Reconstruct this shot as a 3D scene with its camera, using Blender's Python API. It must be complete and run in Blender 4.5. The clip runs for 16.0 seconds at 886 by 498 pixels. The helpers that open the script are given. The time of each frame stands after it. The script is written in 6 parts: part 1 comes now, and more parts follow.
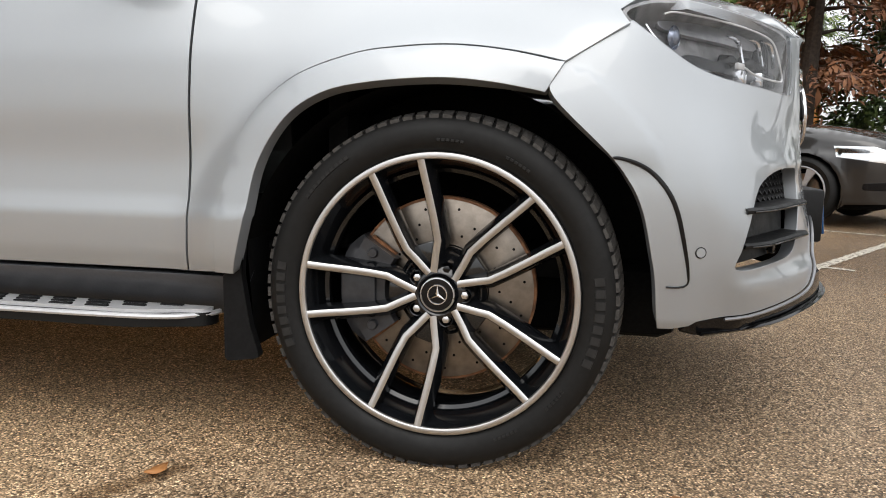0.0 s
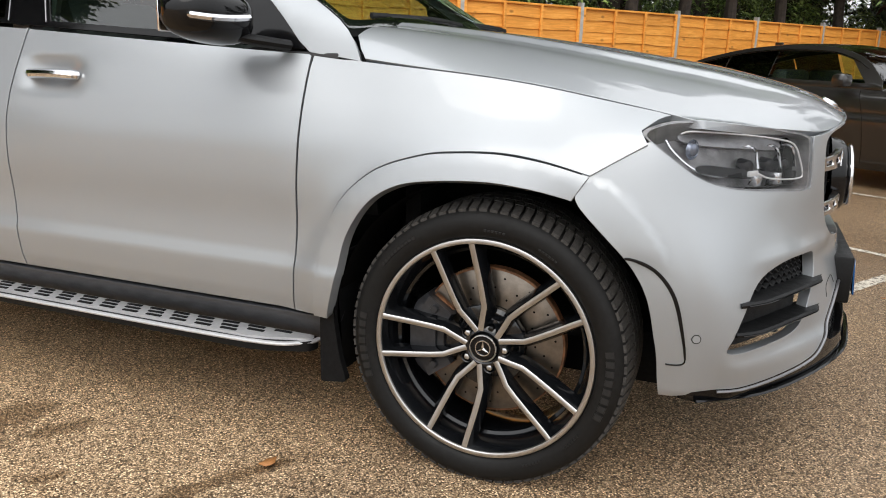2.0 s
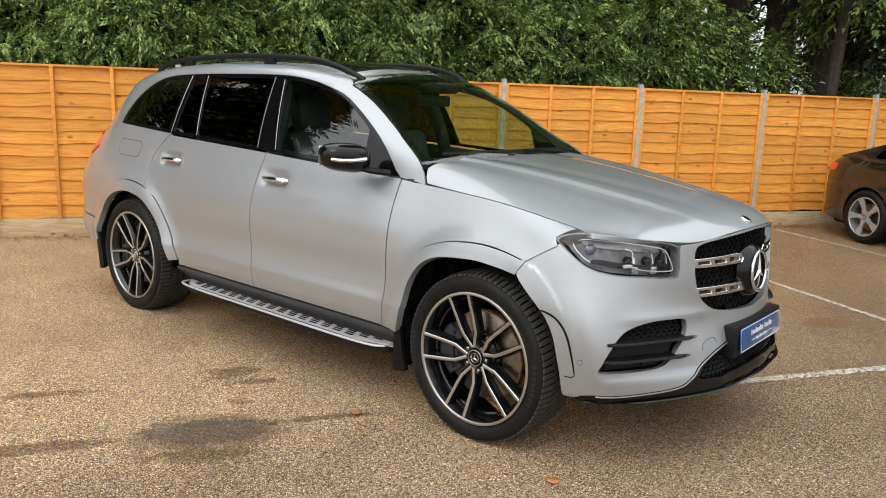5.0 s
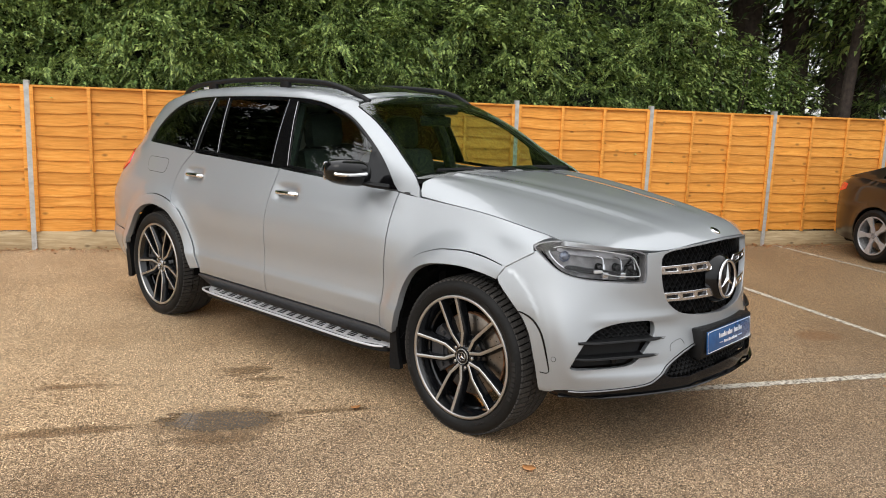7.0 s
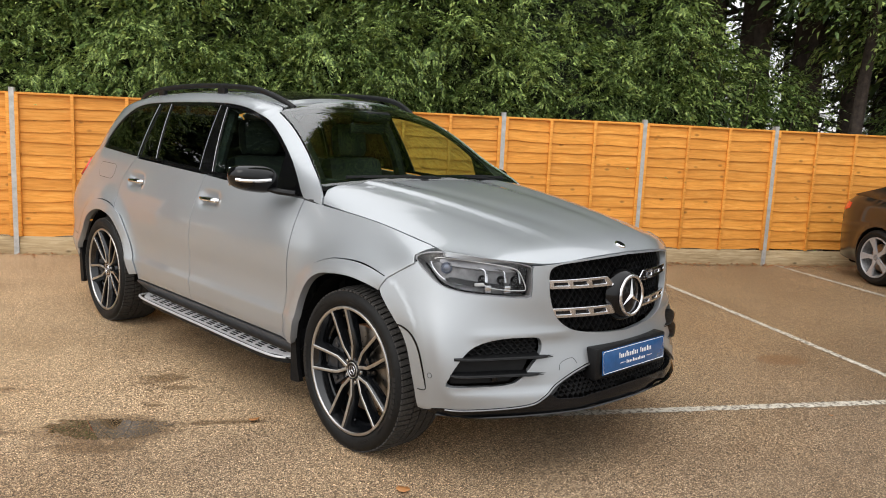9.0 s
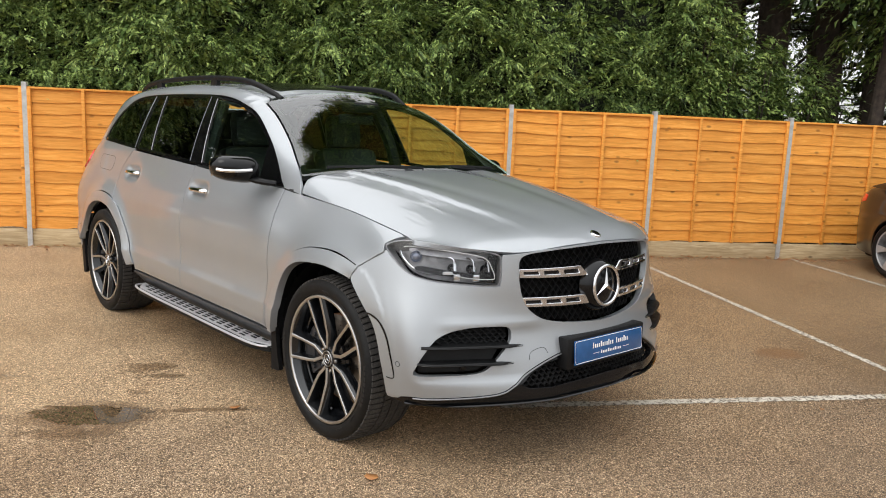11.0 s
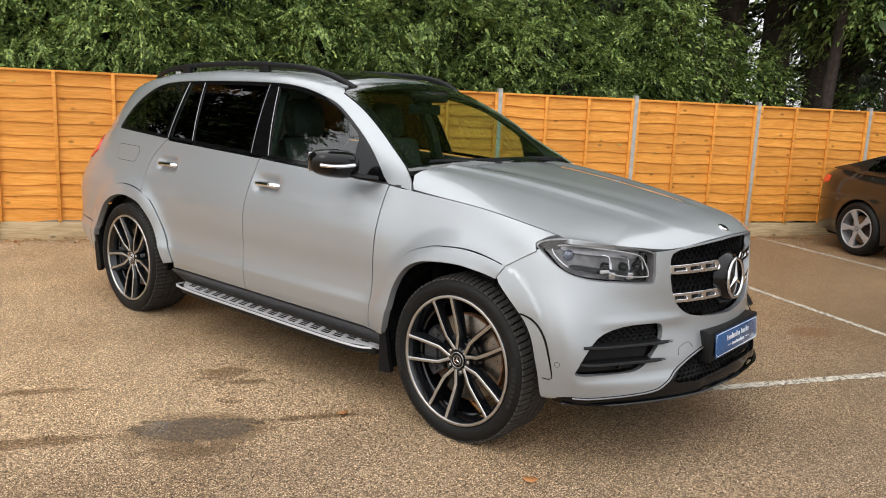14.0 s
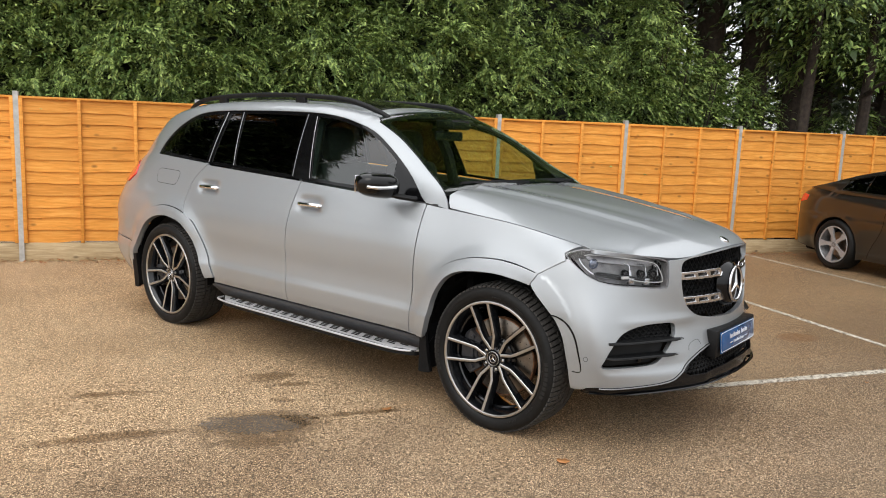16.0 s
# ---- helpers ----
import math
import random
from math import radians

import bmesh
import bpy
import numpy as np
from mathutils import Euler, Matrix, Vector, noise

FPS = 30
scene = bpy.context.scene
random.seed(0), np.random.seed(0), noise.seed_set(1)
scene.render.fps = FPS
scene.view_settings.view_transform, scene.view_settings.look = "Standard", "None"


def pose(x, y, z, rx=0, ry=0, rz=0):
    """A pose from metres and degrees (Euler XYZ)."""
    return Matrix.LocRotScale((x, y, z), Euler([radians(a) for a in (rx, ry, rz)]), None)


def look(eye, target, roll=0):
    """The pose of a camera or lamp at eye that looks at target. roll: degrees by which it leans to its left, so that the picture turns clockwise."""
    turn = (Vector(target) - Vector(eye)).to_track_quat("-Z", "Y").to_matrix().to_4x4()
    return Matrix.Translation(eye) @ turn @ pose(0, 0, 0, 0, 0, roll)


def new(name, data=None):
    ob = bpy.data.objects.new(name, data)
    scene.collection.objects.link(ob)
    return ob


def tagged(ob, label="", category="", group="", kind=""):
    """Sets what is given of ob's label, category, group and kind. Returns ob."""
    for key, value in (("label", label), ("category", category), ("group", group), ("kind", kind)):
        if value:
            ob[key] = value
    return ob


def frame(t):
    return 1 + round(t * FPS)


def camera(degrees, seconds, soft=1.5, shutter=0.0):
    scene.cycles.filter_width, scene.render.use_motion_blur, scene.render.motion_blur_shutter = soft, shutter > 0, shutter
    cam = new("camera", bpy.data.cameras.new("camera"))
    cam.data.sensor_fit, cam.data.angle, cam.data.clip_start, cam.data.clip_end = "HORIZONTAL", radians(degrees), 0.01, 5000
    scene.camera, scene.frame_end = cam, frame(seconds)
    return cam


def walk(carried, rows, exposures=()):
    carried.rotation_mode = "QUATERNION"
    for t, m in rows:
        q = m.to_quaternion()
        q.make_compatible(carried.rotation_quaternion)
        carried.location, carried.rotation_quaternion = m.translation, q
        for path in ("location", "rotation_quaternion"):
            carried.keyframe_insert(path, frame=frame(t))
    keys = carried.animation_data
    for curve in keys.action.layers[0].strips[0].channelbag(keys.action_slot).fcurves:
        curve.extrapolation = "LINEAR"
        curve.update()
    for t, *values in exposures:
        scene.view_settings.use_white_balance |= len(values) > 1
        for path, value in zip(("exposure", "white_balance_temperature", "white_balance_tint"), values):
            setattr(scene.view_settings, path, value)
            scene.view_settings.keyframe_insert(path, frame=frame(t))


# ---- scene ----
cam = camera(59.8, 16.0, soft=1.0)
PATH = [
    (0, (0.334, -2.579, 0.728), (-0.047, -0.634, 0.454), 1.0),
    (0.5, (0.336, -2.585, 0.756), (-0.07, -0.652, 0.441), 1.1),
    (1, (0.365, -2.621, 0.914), (-0.094, -0.715, 0.519), 1.4),
    (1.5, (0.456, -2.713, 1.061), (-0.096, -0.844, 0.609), 1.7),
    (2, (0.615, -2.836, 1.179), (-0.088, -1.029, 0.688), 1.6),
    (2.5, (0.841, -2.986, 1.307), (-0.002, -1.246, 0.796), 1.6),
    (3, (1.125, -3.118, 1.43), (0.139, -1.453, 0.925), 1.5),
    (3.5, (1.398, -3.261, 1.505), (0.33, -1.638, 1.03), 1.9),
    (4, (1.677, -3.431, 1.534), (0.527, -1.852, 1.104), 2.0),
    (4.5, (1.92, -3.553, 1.563), (0.698, -2.02, 1.164), 2.0),
    (6.8, (2.406, -3.768, 1.565), (1.071, -2.317, 1.225), 1.9),
    (7, (2.455, -3.761, 1.565), (1.118, -2.311, 1.235), 2.0),
    (7.5, (2.609, -3.61, 1.573), (1.251, -2.174, 1.262), 1.8),
    (8, (2.727, -3.468, 1.552), (1.351, -2.049, 1.247), 1.8),
    (8.5, (2.801, -3.307, 1.54), (1.409, -1.903, 1.242), 1.9),
    (8.7, (2.835, -3.234, 1.548), (1.429, -1.844, 1.253), 2.3),
    (11, (3.061, -2.947, 1.53), (1.59, -1.628, 1.218), 2.4),
    (11.5, (2.991, -3.029, 1.541), (1.535, -1.699, 1.211), 2.5),
    (12, (2.827, -3.206, 1.543), (1.398, -1.851, 1.197), 2.7),
    (12.5, (2.652, -3.302, 1.549), (1.253, -1.919, 1.188), 2.7),
    (13, (2.443, -3.354, 1.544), (1.085, -1.934, 1.168), 2.6),
    (13.5, (2.294, -3.484, 1.563), (0.977, -2.026, 1.189), 2.5),
    (14, (2.216, -3.657, 1.565), (0.936, -2.162, 1.207), 2.5),
    (14.5, (2.245, -3.816, 1.578), (0.979, -2.302, 1.255), 2.3),
    (15, (2.284, -3.963, 1.598), (1.028, -2.437, 1.291), 2.3),
    (15.5, (2.293, -4.084, 1.591), (1.039, -2.554, 1.291), 2.3),
    (16, (2.293, -4.218, 1.582), (1.047, -2.682, 1.282), 2.3),
]
walk(cam, [(t, look(eye, target, roll)) for t, eye, target, roll in PATH])

# ---- world and light ----
SUN_ELEV, SUN_TURN = radians(48), radians(178)
world = bpy.data.worlds.new("overcast_sky")
scene.world = world
world.use_nodes = True
wn = world.node_tree
wn.nodes.clear()
w_out = wn.nodes.new("ShaderNodeOutputWorld")
w_bg = wn.nodes.new("ShaderNodeBackground")
w_hsv = wn.nodes.new("ShaderNodeHueSaturation")
w_sky = wn.nodes.new("ShaderNodeTexSky")
w_sky.sky_type = "NISHITA"
w_sky.sun_disc = False
w_sky.sun_elevation, w_sky.sun_rotation = SUN_ELEV, SUN_TURN
w_sky.air_density, w_sky.dust_density, w_sky.ozone_density = 1.0, 1.5, 1.0
w_hsv.inputs["Saturation"].default_value = 0.28
wn.links.new(w_sky.outputs[0], w_hsv.inputs["Color"])
# cloud deck: brighter overhead than at the horizon, as an overcast sky is
w_tc = wn.nodes.new("ShaderNodeTexCoord")
w_sep = wn.nodes.new("ShaderNodeSeparateXYZ")
w_rmp = wn.nodes.new("ShaderNodeMapRange")
w_mix = wn.nodes.new("ShaderNodeMix")
w_mix.data_type = "RGBA"
w_cloud = wn.nodes.new("ShaderNodeMix")
w_cloud.data_type = "RGBA"
w_rmp.inputs["From Min"].default_value, w_rmp.inputs["From Max"].default_value = 0.0, 1.0
wn.links.new(w_tc.outputs["Generated"], w_sep.inputs[0])
wn.links.new(w_sep.outputs[2], w_rmp.inputs["Value"])
wn.links.new(w_rmp.outputs[0], w_cloud.inputs[0])
w_cloud.inputs[6].default_value = (2.6, 2.6, 2.6, 1)
w_cloud.inputs[7].default_value = (11.4, 11.5, 11.6, 1)
w_mix.inputs[0].default_value = 0.72
wn.links.new(w_hsv.outputs[0], w_mix.inputs[6])
wn.links.new(w_cloud.outputs[2], w_mix.inputs[7])
wn.links.new(w_mix.outputs[2], w_bg.inputs["Color"])
wn.links.new(w_bg.outputs[0], w_out.inputs["Surface"])
w_bg.inputs["Strength"].default_value = 0.115
sun_data = bpy.data.lights.new("sun", "SUN")
sun_data.energy, sun_data.angle, sun_data.color = 0.32, radians(40), (1.0, 0.95, 0.88)
sun = new("sun", sun_data)
sun.matrix_world = look((0, 0, 20), (-6 * math.sin(SUN_TURN) * 1.0, -6 * math.cos(SUN_TURN), 20 - 6 * math.tan(SUN_ELEV)))
scene.view_settings.exposure = 1.28

# ---- materials ----
class Nodes:
    """A small builder for node materials."""
    def __init__(self, name):
        self.m = bpy.data.materials.new(name)
        self.m.use_nodes = True
        self.t = self.m.node_tree
        self.b = self.t.nodes["Principled BSDF"]
        self.coord = self.t.nodes.new("ShaderNodeTexCoord")
    def node(self, kind, **inputs):
        n = self.t.nodes.new(kind)
        for k, v in inputs.items():
            n.inputs[k.replace("_", " ")].default_value = v
        return n
    def link(self, a, b):
        self.t.links.new(a, b)
    def noise(self, scale, detail=4.0, rough=0.6, stretch=None):
        n = self.node("ShaderNodeTexNoise", Scale=scale, Detail=detail, Roughness=rough)
        if stretch:
            mp = self.node("ShaderNodeMapping", Scale=stretch)
            self.link(self.coord.outputs["Object"], mp.inputs["Vector"])
            self.link(mp.outputs[0], n.inputs["Vector"])
        else:
            self.link(self.coord.outputs["Object"], n.inputs["Vector"])
        return n.outputs["Fac"]
    def ramp(self, fac, stops):
        r = self.t.nodes.new("ShaderNodeValToRGB")
        while len(r.color_ramp.elements) < len(stops):
            r.color_ramp.elements.new(0.5)
        for e, (p, c) in zip(r.color_ramp.elements, stops):
            e.position = p
            e.color = (*c, 1) if len(c) == 3 else c
        self.link(fac, r.inputs[0])
        return r.outputs[0]
    def mix(self, fac, a, b, mode="MIX"):
        n = self.t.nodes.new("ShaderNodeMix")
        n.data_type, n.blend_type = "RGBA", mode
        for sock, v in ((n.inputs[0], fac), (n.inputs[6], a), (n.inputs[7], b)):
            if hasattr(v, "is_linked"):
                self.link(v, sock)
            elif isinstance(v, (int, float)):
                sock.default_value = v
            else:
                sock.default_value = (*v, 1)
        return n.outputs[2]
    def maths(self, op, a, b=0.0):
        n = self.t.nodes.new("ShaderNodeMath")
        n.operation = op
        for sock, v in zip(n.inputs, (a, b)):
            if hasattr(v, "is_linked"):
                self.link(v, sock)
            else:
                sock.default_value = v
        return n.outputs[0]
    def bump(self, height, strength, distance):
        n = self.node("ShaderNodeBump", Strength=strength, Distance=distance)
        self.link(height, n.inputs["Height"])
        return n
    def put(self, **values):
        for k, v in values.items():
            sock = self.b.inputs[k.replace("_", " ")]
            if hasattr(v, "is_linked"):
                self.link(v, sock)
            else:
                sock.default_value = (*v, 1) if isinstance(v, tuple) else v
        return self


def simple(name, color, rough, metal=0.0, vary=0.12, scale=30.0, bump=0.0, coat=0.0, spec=0.5):
    k = Nodes(name)
    lo = tuple(c * (1 - vary) for c in color)
    hi = tuple(min(1, c * (1 + vary)) for c in color)
    f = k.noise(scale)
    k.put(Base_Color=k.ramp(f, [(0.3, lo), (0.7, hi)]), Metallic=metal, Coat_Weight=coat, Coat_Roughness=0.03, Specular_IOR_Level=spec)
    big = k.noise(scale * 0.13, 3)
    k.put(Roughness=k.ramp(big, [(0.3, (rough * 0.85,) * 3), (0.7, (min(1, rough * 1.15),) * 3)]))
    if bump:
        k.link(k.bump(f, bump, 0.002).outputs[0], k.b.inputs["Normal"])
    return k.m


def paint_material(name, color, metal, rough, flake=0.06):
    k = Nodes(name)
    fine = k.noise(2600, 1)
    film = k.noise(2.4, 5, 0.6)
    k.put(Base_Color=k.ramp(fine, [(0.3, tuple(c * (1 - flake) for c in color)), (0.7, tuple(c * (1 + flake) for c in color))]),
          Metallic=metal, Roughness=k.ramp(film, [(0.3, (rough * 0.9,) * 3), (0.75, (rough * 1.15,) * 3)]),
          Coat_Weight=1.0, Coat_Roughness=k.ramp(k.noise(9, 6, 0.7), [(0.35, (0.010,) * 3), (0.8, (0.025,) * 3)]), Coat_IOR=1.5)
    return k.m


def glass_material(name, tint, ior=1.5, rough=0.01, two=1.7):
    """A pane: tinted see-through with a mirror gloss by Fresnel."""
    k = Nodes(name)
    k.t.nodes.remove(k.b)
    out = [n for n in k.t.nodes if n.type == "OUTPUT_MATERIAL"][0]
    tr = k.node("ShaderNodeBsdfTransparent")
    tr.inputs[0].default_value = (*tint, 1)
    gl = k.node("ShaderNodeBsdfGlossy", Roughness=rough)
    gl.inputs[0].default_value = (1, 1, 1, 1)
    lw = k.node("ShaderNodeLayerWeight", Blend=0.5)
    r0 = ((ior - 1) / (ior + 1)) ** 2 * two
    fr = k.maths("ADD", k.maths("MULTIPLY", k.maths("POWER", lw.outputs["Facing"], 4.6), 0.95 - r0), r0)
    mx = k.t.nodes.new("ShaderNodeMixShader")
    k.link(fr, mx.inputs[0])
    k.link(tr.outputs[0], mx.inputs[1])
    k.link(gl.outputs[0], mx.inputs[2])
    k.link(mx.outputs[0], out.inputs[0])
    return k.m


def tarmac_material():
    k = Nodes("tarmac")
    stones = k.node("ShaderNodeTexVoronoi", Scale=205.0)
    k.link(k.coord.outputs["Object"], stones.inputs["Vector"])
    grain = k.noise(420, 3, 0.7)
    patch = k.noise(0.55, 6, 0.62)
    moss = k.noise(0.9, 7, 0.7, (1.0, 1.0, 1.0))
    # stone to stone: dark binder, buff and grey chips
    chips = k.ramp(stones.outputs["Color"], [(0.14, (0.048, 0.034, 0.022)), (0.45, (0.225, 0.160, 0.104)), (0.74, (0.50, 0.385, 0.275)), (0.93, (0.88, 0.75, 0.58))])
    gap = k.ramp(stones.outputs["Distance"], [(0.25, (1, 1, 1)), (0.75, (0.45, 0.45, 0.45))])
    base = k.mix(1.0, chips, gap, "MULTIPLY")
    wash = k.ramp(patch, [(0.30, (0.66, 0.60, 0.52)), (0.52, (0.90, 0.87, 0.82)), (0.72, (1.12, 1.05, 0.95))])
    # small pits between the chips, where the binder has worn away
    pits = k.node("ShaderNodeTexVoronoi", Scale=85.0)
    k.link(k.coord.outputs["Object"], pits.inputs["Vector"])
    wash = k.mix(1.0, wash, k.ramp(k.maths("ADD", pits.outputs["Distance"], k.maths("MULTIPLY", k.noise(55, 3, 0.7), 0.55)), [(0.26, (0.30, 0.29, 0.28)), (0.46, (1.06, 1.06, 1.06))]), "MULTIPLY")
    base = k.mix(1.0, base, wash, "MULTIPLY")
    sep0 = k.t.nodes.new("ShaderNodeSeparateXYZ")
    k.link(k.coord.outputs["Object"], sep0.inputs[0])
    worn = k.maths("ADD", k.maths("MULTIPLY", k.maths("ADD", sep0.outputs[0], k.maths("MULTIPLY", sep0.outputs[1], -0.35)), -0.30), k.maths("MULTIPLY", k.noise(0.8, 5, 0.6), 1.1))
    base = k.mix(1.0, base, k.ramp(worn, [(0.15, (1.30, 1.25, 1.19)), (0.85, (2.05, 1.95, 1.74))]), "MULTIPLY")
    # the bays beyond the car are darker, with an uneven edge
    far_tone = k.maths("ADD", k.maths("MULTIPLY", k.maths("ADD", sep0.outputs[1], k.maths("MULTIPLY", sep0.outputs[0], 0.25)), 0.25), k.maths("MULTIPLY", k.noise(0.7, 5, 0.6), 0.5))
    base = k.mix(1.0, base, k.ramp(far_tone, [(0.45, (1, 1, 1)), (0.95, (0.62, 0.58, 0.53))]), "MULTIPLY")
    base = k.mix(k.ramp(moss, [(0.60, (0, 0, 0)), (0.78, (0.35, 0.35, 0.35))]), base, (0.05, 0.038, 0.02))
    # damp hollow: a gradient shape with a ragged edge, plus a thin run-off
    sep = k.t.nodes.new("ShaderNodeSeparateXYZ")
    k.link(k.coord.outputs["Object"], sep.inputs[0])
    def blob(cx, cy, lx, ly, turn, ragged=0.9, crisp=(0.35, 1.0), fine=6.0):
        """A ragged oval, lx along the direction turn and ly across it."""
        c, s = math.cos(turn), math.sin(turn)
        dx = k.maths("SUBTRACT", sep.outputs[0], cx)
        dy = k.maths("SUBTRACT", sep.outputs[1], cy)
        u = k.maths("ADD", k.maths("MULTIPLY", dx, c / lx), k.maths("MULTIPLY", dy, s / lx))
        v = k.maths("ADD", k.maths("MULTIPLY", dx, -s / ly), k.maths("MULTIPLY", dy, c / ly))
        q = k.maths("ADD", k.maths("MULTIPLY", u, u), k.maths("MULTIPLY", v, v))
        n = k.noise(fine, 8, 0.72)
        q = k.maths("ADD", q, k.maths("MULTIPLY", k.maths("SUBTRACT", n, 0.5), ragged * 3.0))
        return k.ramp(q, [(crisp[0], (1, 1, 1)), (crisp[1], (0, 0, 0))])
    damp = blob(-0.91, -1.77, 0.40, 0.24, 0.925, 0.7)
    for row in ((-1.30, -2.40, 0.42, 0.075, 1.05, 1.0), (-0.66, -1.27, 0.34, 0.040, 1.02, 1.1), (-0.74, -1.92, 0.28, 0.10, 1.0, 1.2),
                (-1.50, -1.22, 0.19, 0.11, 0.9, 1.4), (-1.30, -1.22, 0.17, 0.05, 0.95, 1.2), (-1.10, -1.437, 0.075, 0.035, 0.95, 0.5), (-1.9, -2.1, 0.30, 0.05, 1.0, 1.5)):
        damp = k.mix(1.0, damp, blob(*row), "LIGHTEN")
    water = blob(-0.92, -1.75, 0.37, 0.170, 0.925, 0.85, (0.56, 0.70), 5.0)
    rust = blob(0.66, 2.56, 0.16, 0.22, -0.4, 0.5)
    base = k.mix(damp, base, k.mix(1.0, base, (0.50, 0.46, 0.41), "MULTIPLY"))
    base = k.mix(k.maths("MULTIPLY", water, 0.66), base, (0.045, 0.032, 0.019))
    base = k.mix(k.maths("MULTIPLY", rust, 0.6), base, (0.17, 0.075, 0.025))
    k.put(Base_Color=base, Specular_IOR_Level=k.ramp(water, [(0, (0.3,) * 3), (1, (0.6,) * 3)]))
    r = k.ramp(grain, [(0.3, (0.38,) * 3), (0.7, (0.62,) * 3)])
    r = k.mix(damp, r, (0.32, 0.32, 0.32))
    r = k.mix(water, r, (0.02, 0.02, 0.02))
    k.put(Roughness=r)
    h = k.maths("SUBTRACT", k.maths("MULTIPLY", grain, 0.3), stones.outputs["Distance"])
    b = k.bump(h, 1.0, 0.007)
    k.link(k.maths("SUBTRACT", 0.9, k.maths("MULTIPLY", water, 0.9)), b.inputs["Strength"])
    k.link(b.outputs[0], k.b.inputs["Normal"])
    return k.m


def line_paint_material():
    k = Nodes("worn_line_paint")
    wear = k.noise(38, 6, 0.75)
    tone = k.noise(5, 4)
    col = k.mix(k.ramp(wear, [(0.42, (0, 0, 0)), (0.52, (1, 1, 1))]), (0.09, 0.07, 0.05), k.ramp(tone, [(0.3, (0.42, 0.38, 0.31)), (0.7, (0.62, 0.57, 0.48))]))
    k.put(Base_Color=col, Roughness=0.6)
    k.link(k.bump(wear, 0.5, 0.003).outputs[0], k.b.inputs["Normal"])
    return k.m


def wood_material(name, dark, mid, light, rough=0.62, knots=True):
    """Sawn softwood, grain along the object's x."""
    k = Nodes(name)
    info = k.t.nodes.new("ShaderNodeObjectInfo")
    off = k.t.nodes.new("ShaderNodeCombineXYZ")
    k.link(k.maths("MULTIPLY", info.outputs["Random"], 40.0), off.inputs[0])
    k.link(k.maths("MULTIPLY", info.outputs["Random"], 91.0), off.inputs[2])
    add = k.t.nodes.new("ShaderNodeVectorMath")
    k.link(k.coord.outputs["Object"], add.inputs[0])
    k.link(off.outputs[0], add.inputs[1])
    mp = k.node("ShaderNodeMapping", Scale=(1.6, 20, 20))
    k.link(add.outputs[0], mp.inputs["Vector"])
    n = k.node("ShaderNodeTexNoise", Scale=2.2, Detail=7.0, Roughness=0.62, Distortion=0.8)
    k.link(mp.outputs[0], n.inputs["Vector"])
    col = k.ramp(n.outputs["Fac"], [(0.28, dark), (0.5, mid), (0.72, light)])
    tone = k.ramp(info.outputs["Random"], [(0, (0.90, 0.89, 0.88)), (0.5, (1, 1, 1)), (1, (1.10, 1.11, 1.12))])
    col = k.mix(1.0, col, tone, "MULTIPLY")
    if knots:
        mk = k.node("ShaderNodeMapping", Scale=(1.0, 1.0, 1.9))
        k.link(add.outputs[0], mk.inputs["Vector"])
        v = k.node("ShaderNodeTexVoronoi", Scale=3.6)
        k.link(mk.outputs[0], v.inputs["Vector"])
        col = k.mix(k.ramp(v.outputs["Distance"], [(0.05, (0.8,) * 3), (0.15, (0, 0, 0))]), col, tuple(c * 0.38 for c in dark))
    stain = k.noise(1.7, 5, 0.6)
    col = k.mix(k.ramp(stain, [(0.5, (0, 0, 0)), (0.8, (0.35,) * 3)]), col, tuple(c * 0.7 for c in mid))
    k.put(Base_Color=col, Roughness=rough, Specular_IOR_Level=0.3)
    k.link(k.bump(n.outputs["Fac"], 0.35, 0.004).outputs[0], k.b.inputs["Normal"])
    return k.m


def leaf_material(name, dark, mid, light):
    k = Nodes(name)
    geo = k.t.nodes.new("ShaderNodeNewGeometry")
    big = k.noise(0.8, 4)
    f = k.maths("ADD", k.maths("MULTIPLY", geo.outputs["Random Per Island"], 0.65), k.maths("MULTIPLY", big, 0.45))
    k.put(Base_Color=k.ramp(f, [(0.12, dark), (0.5, mid), (0.95, light)]), Roughness=0.5, Specular_IOR_Level=0.35)
    k.put(Transmission_Weight=0.0)
    return k.m


PAINT = paint_material("silver_paint", (0.338, 0.356, 0.373), 0.58, 0.45)
DARK_PAINT = paint_material("black_brown_paint", (0.011, 0.009, 0.008), 0.1, 0.35)
BLACK_GLOSS = simple("gloss_black_plastic", (0.004, 0.004, 0.0045), 0.09, vary=0.2, spec=0.32)
BLACK_PLASTIC = simple("textured_black_plastic", (0.0055, 0.0057, 0.0062), 0.5, vary=0.25, scale=240, bump=0.25, spec=0.22)
GREY_PLASTIC = simple("dark_grey_sill_plastic", (0.040, 0.042, 0.047), 0.42, vary=0.2, scale=160, bump=0.15)
RUBBER = simple("tyre_rubber", (0.006, 0.0058, 0.0056), 0.6, vary=0.35, scale=60, bump=0.12, spec=0.24)
TREAD_RUBBER = simple("tread_rubber", (0.034, 0.031, 0.028), 0.8, vary=0.5, scale=110, bump=0.6)
MARK_RUBBER = simple("raised_sidewall_rubber", (0.014, 0.0135, 0.013), 0.6, vary=0.3, scale=60, spec=0.3)
HEDGE_SHADE = leaf_material("painted_hedge_shade", (0.002, 0.004, 0.0015), (0.006, 0.010, 0.003), (0.014, 0.022, 0.006))
CALIPER = simple("caliper_grey", (0.035, 0.036, 0.040), 0.35, vary=0.3, scale=40, metal=0.3)
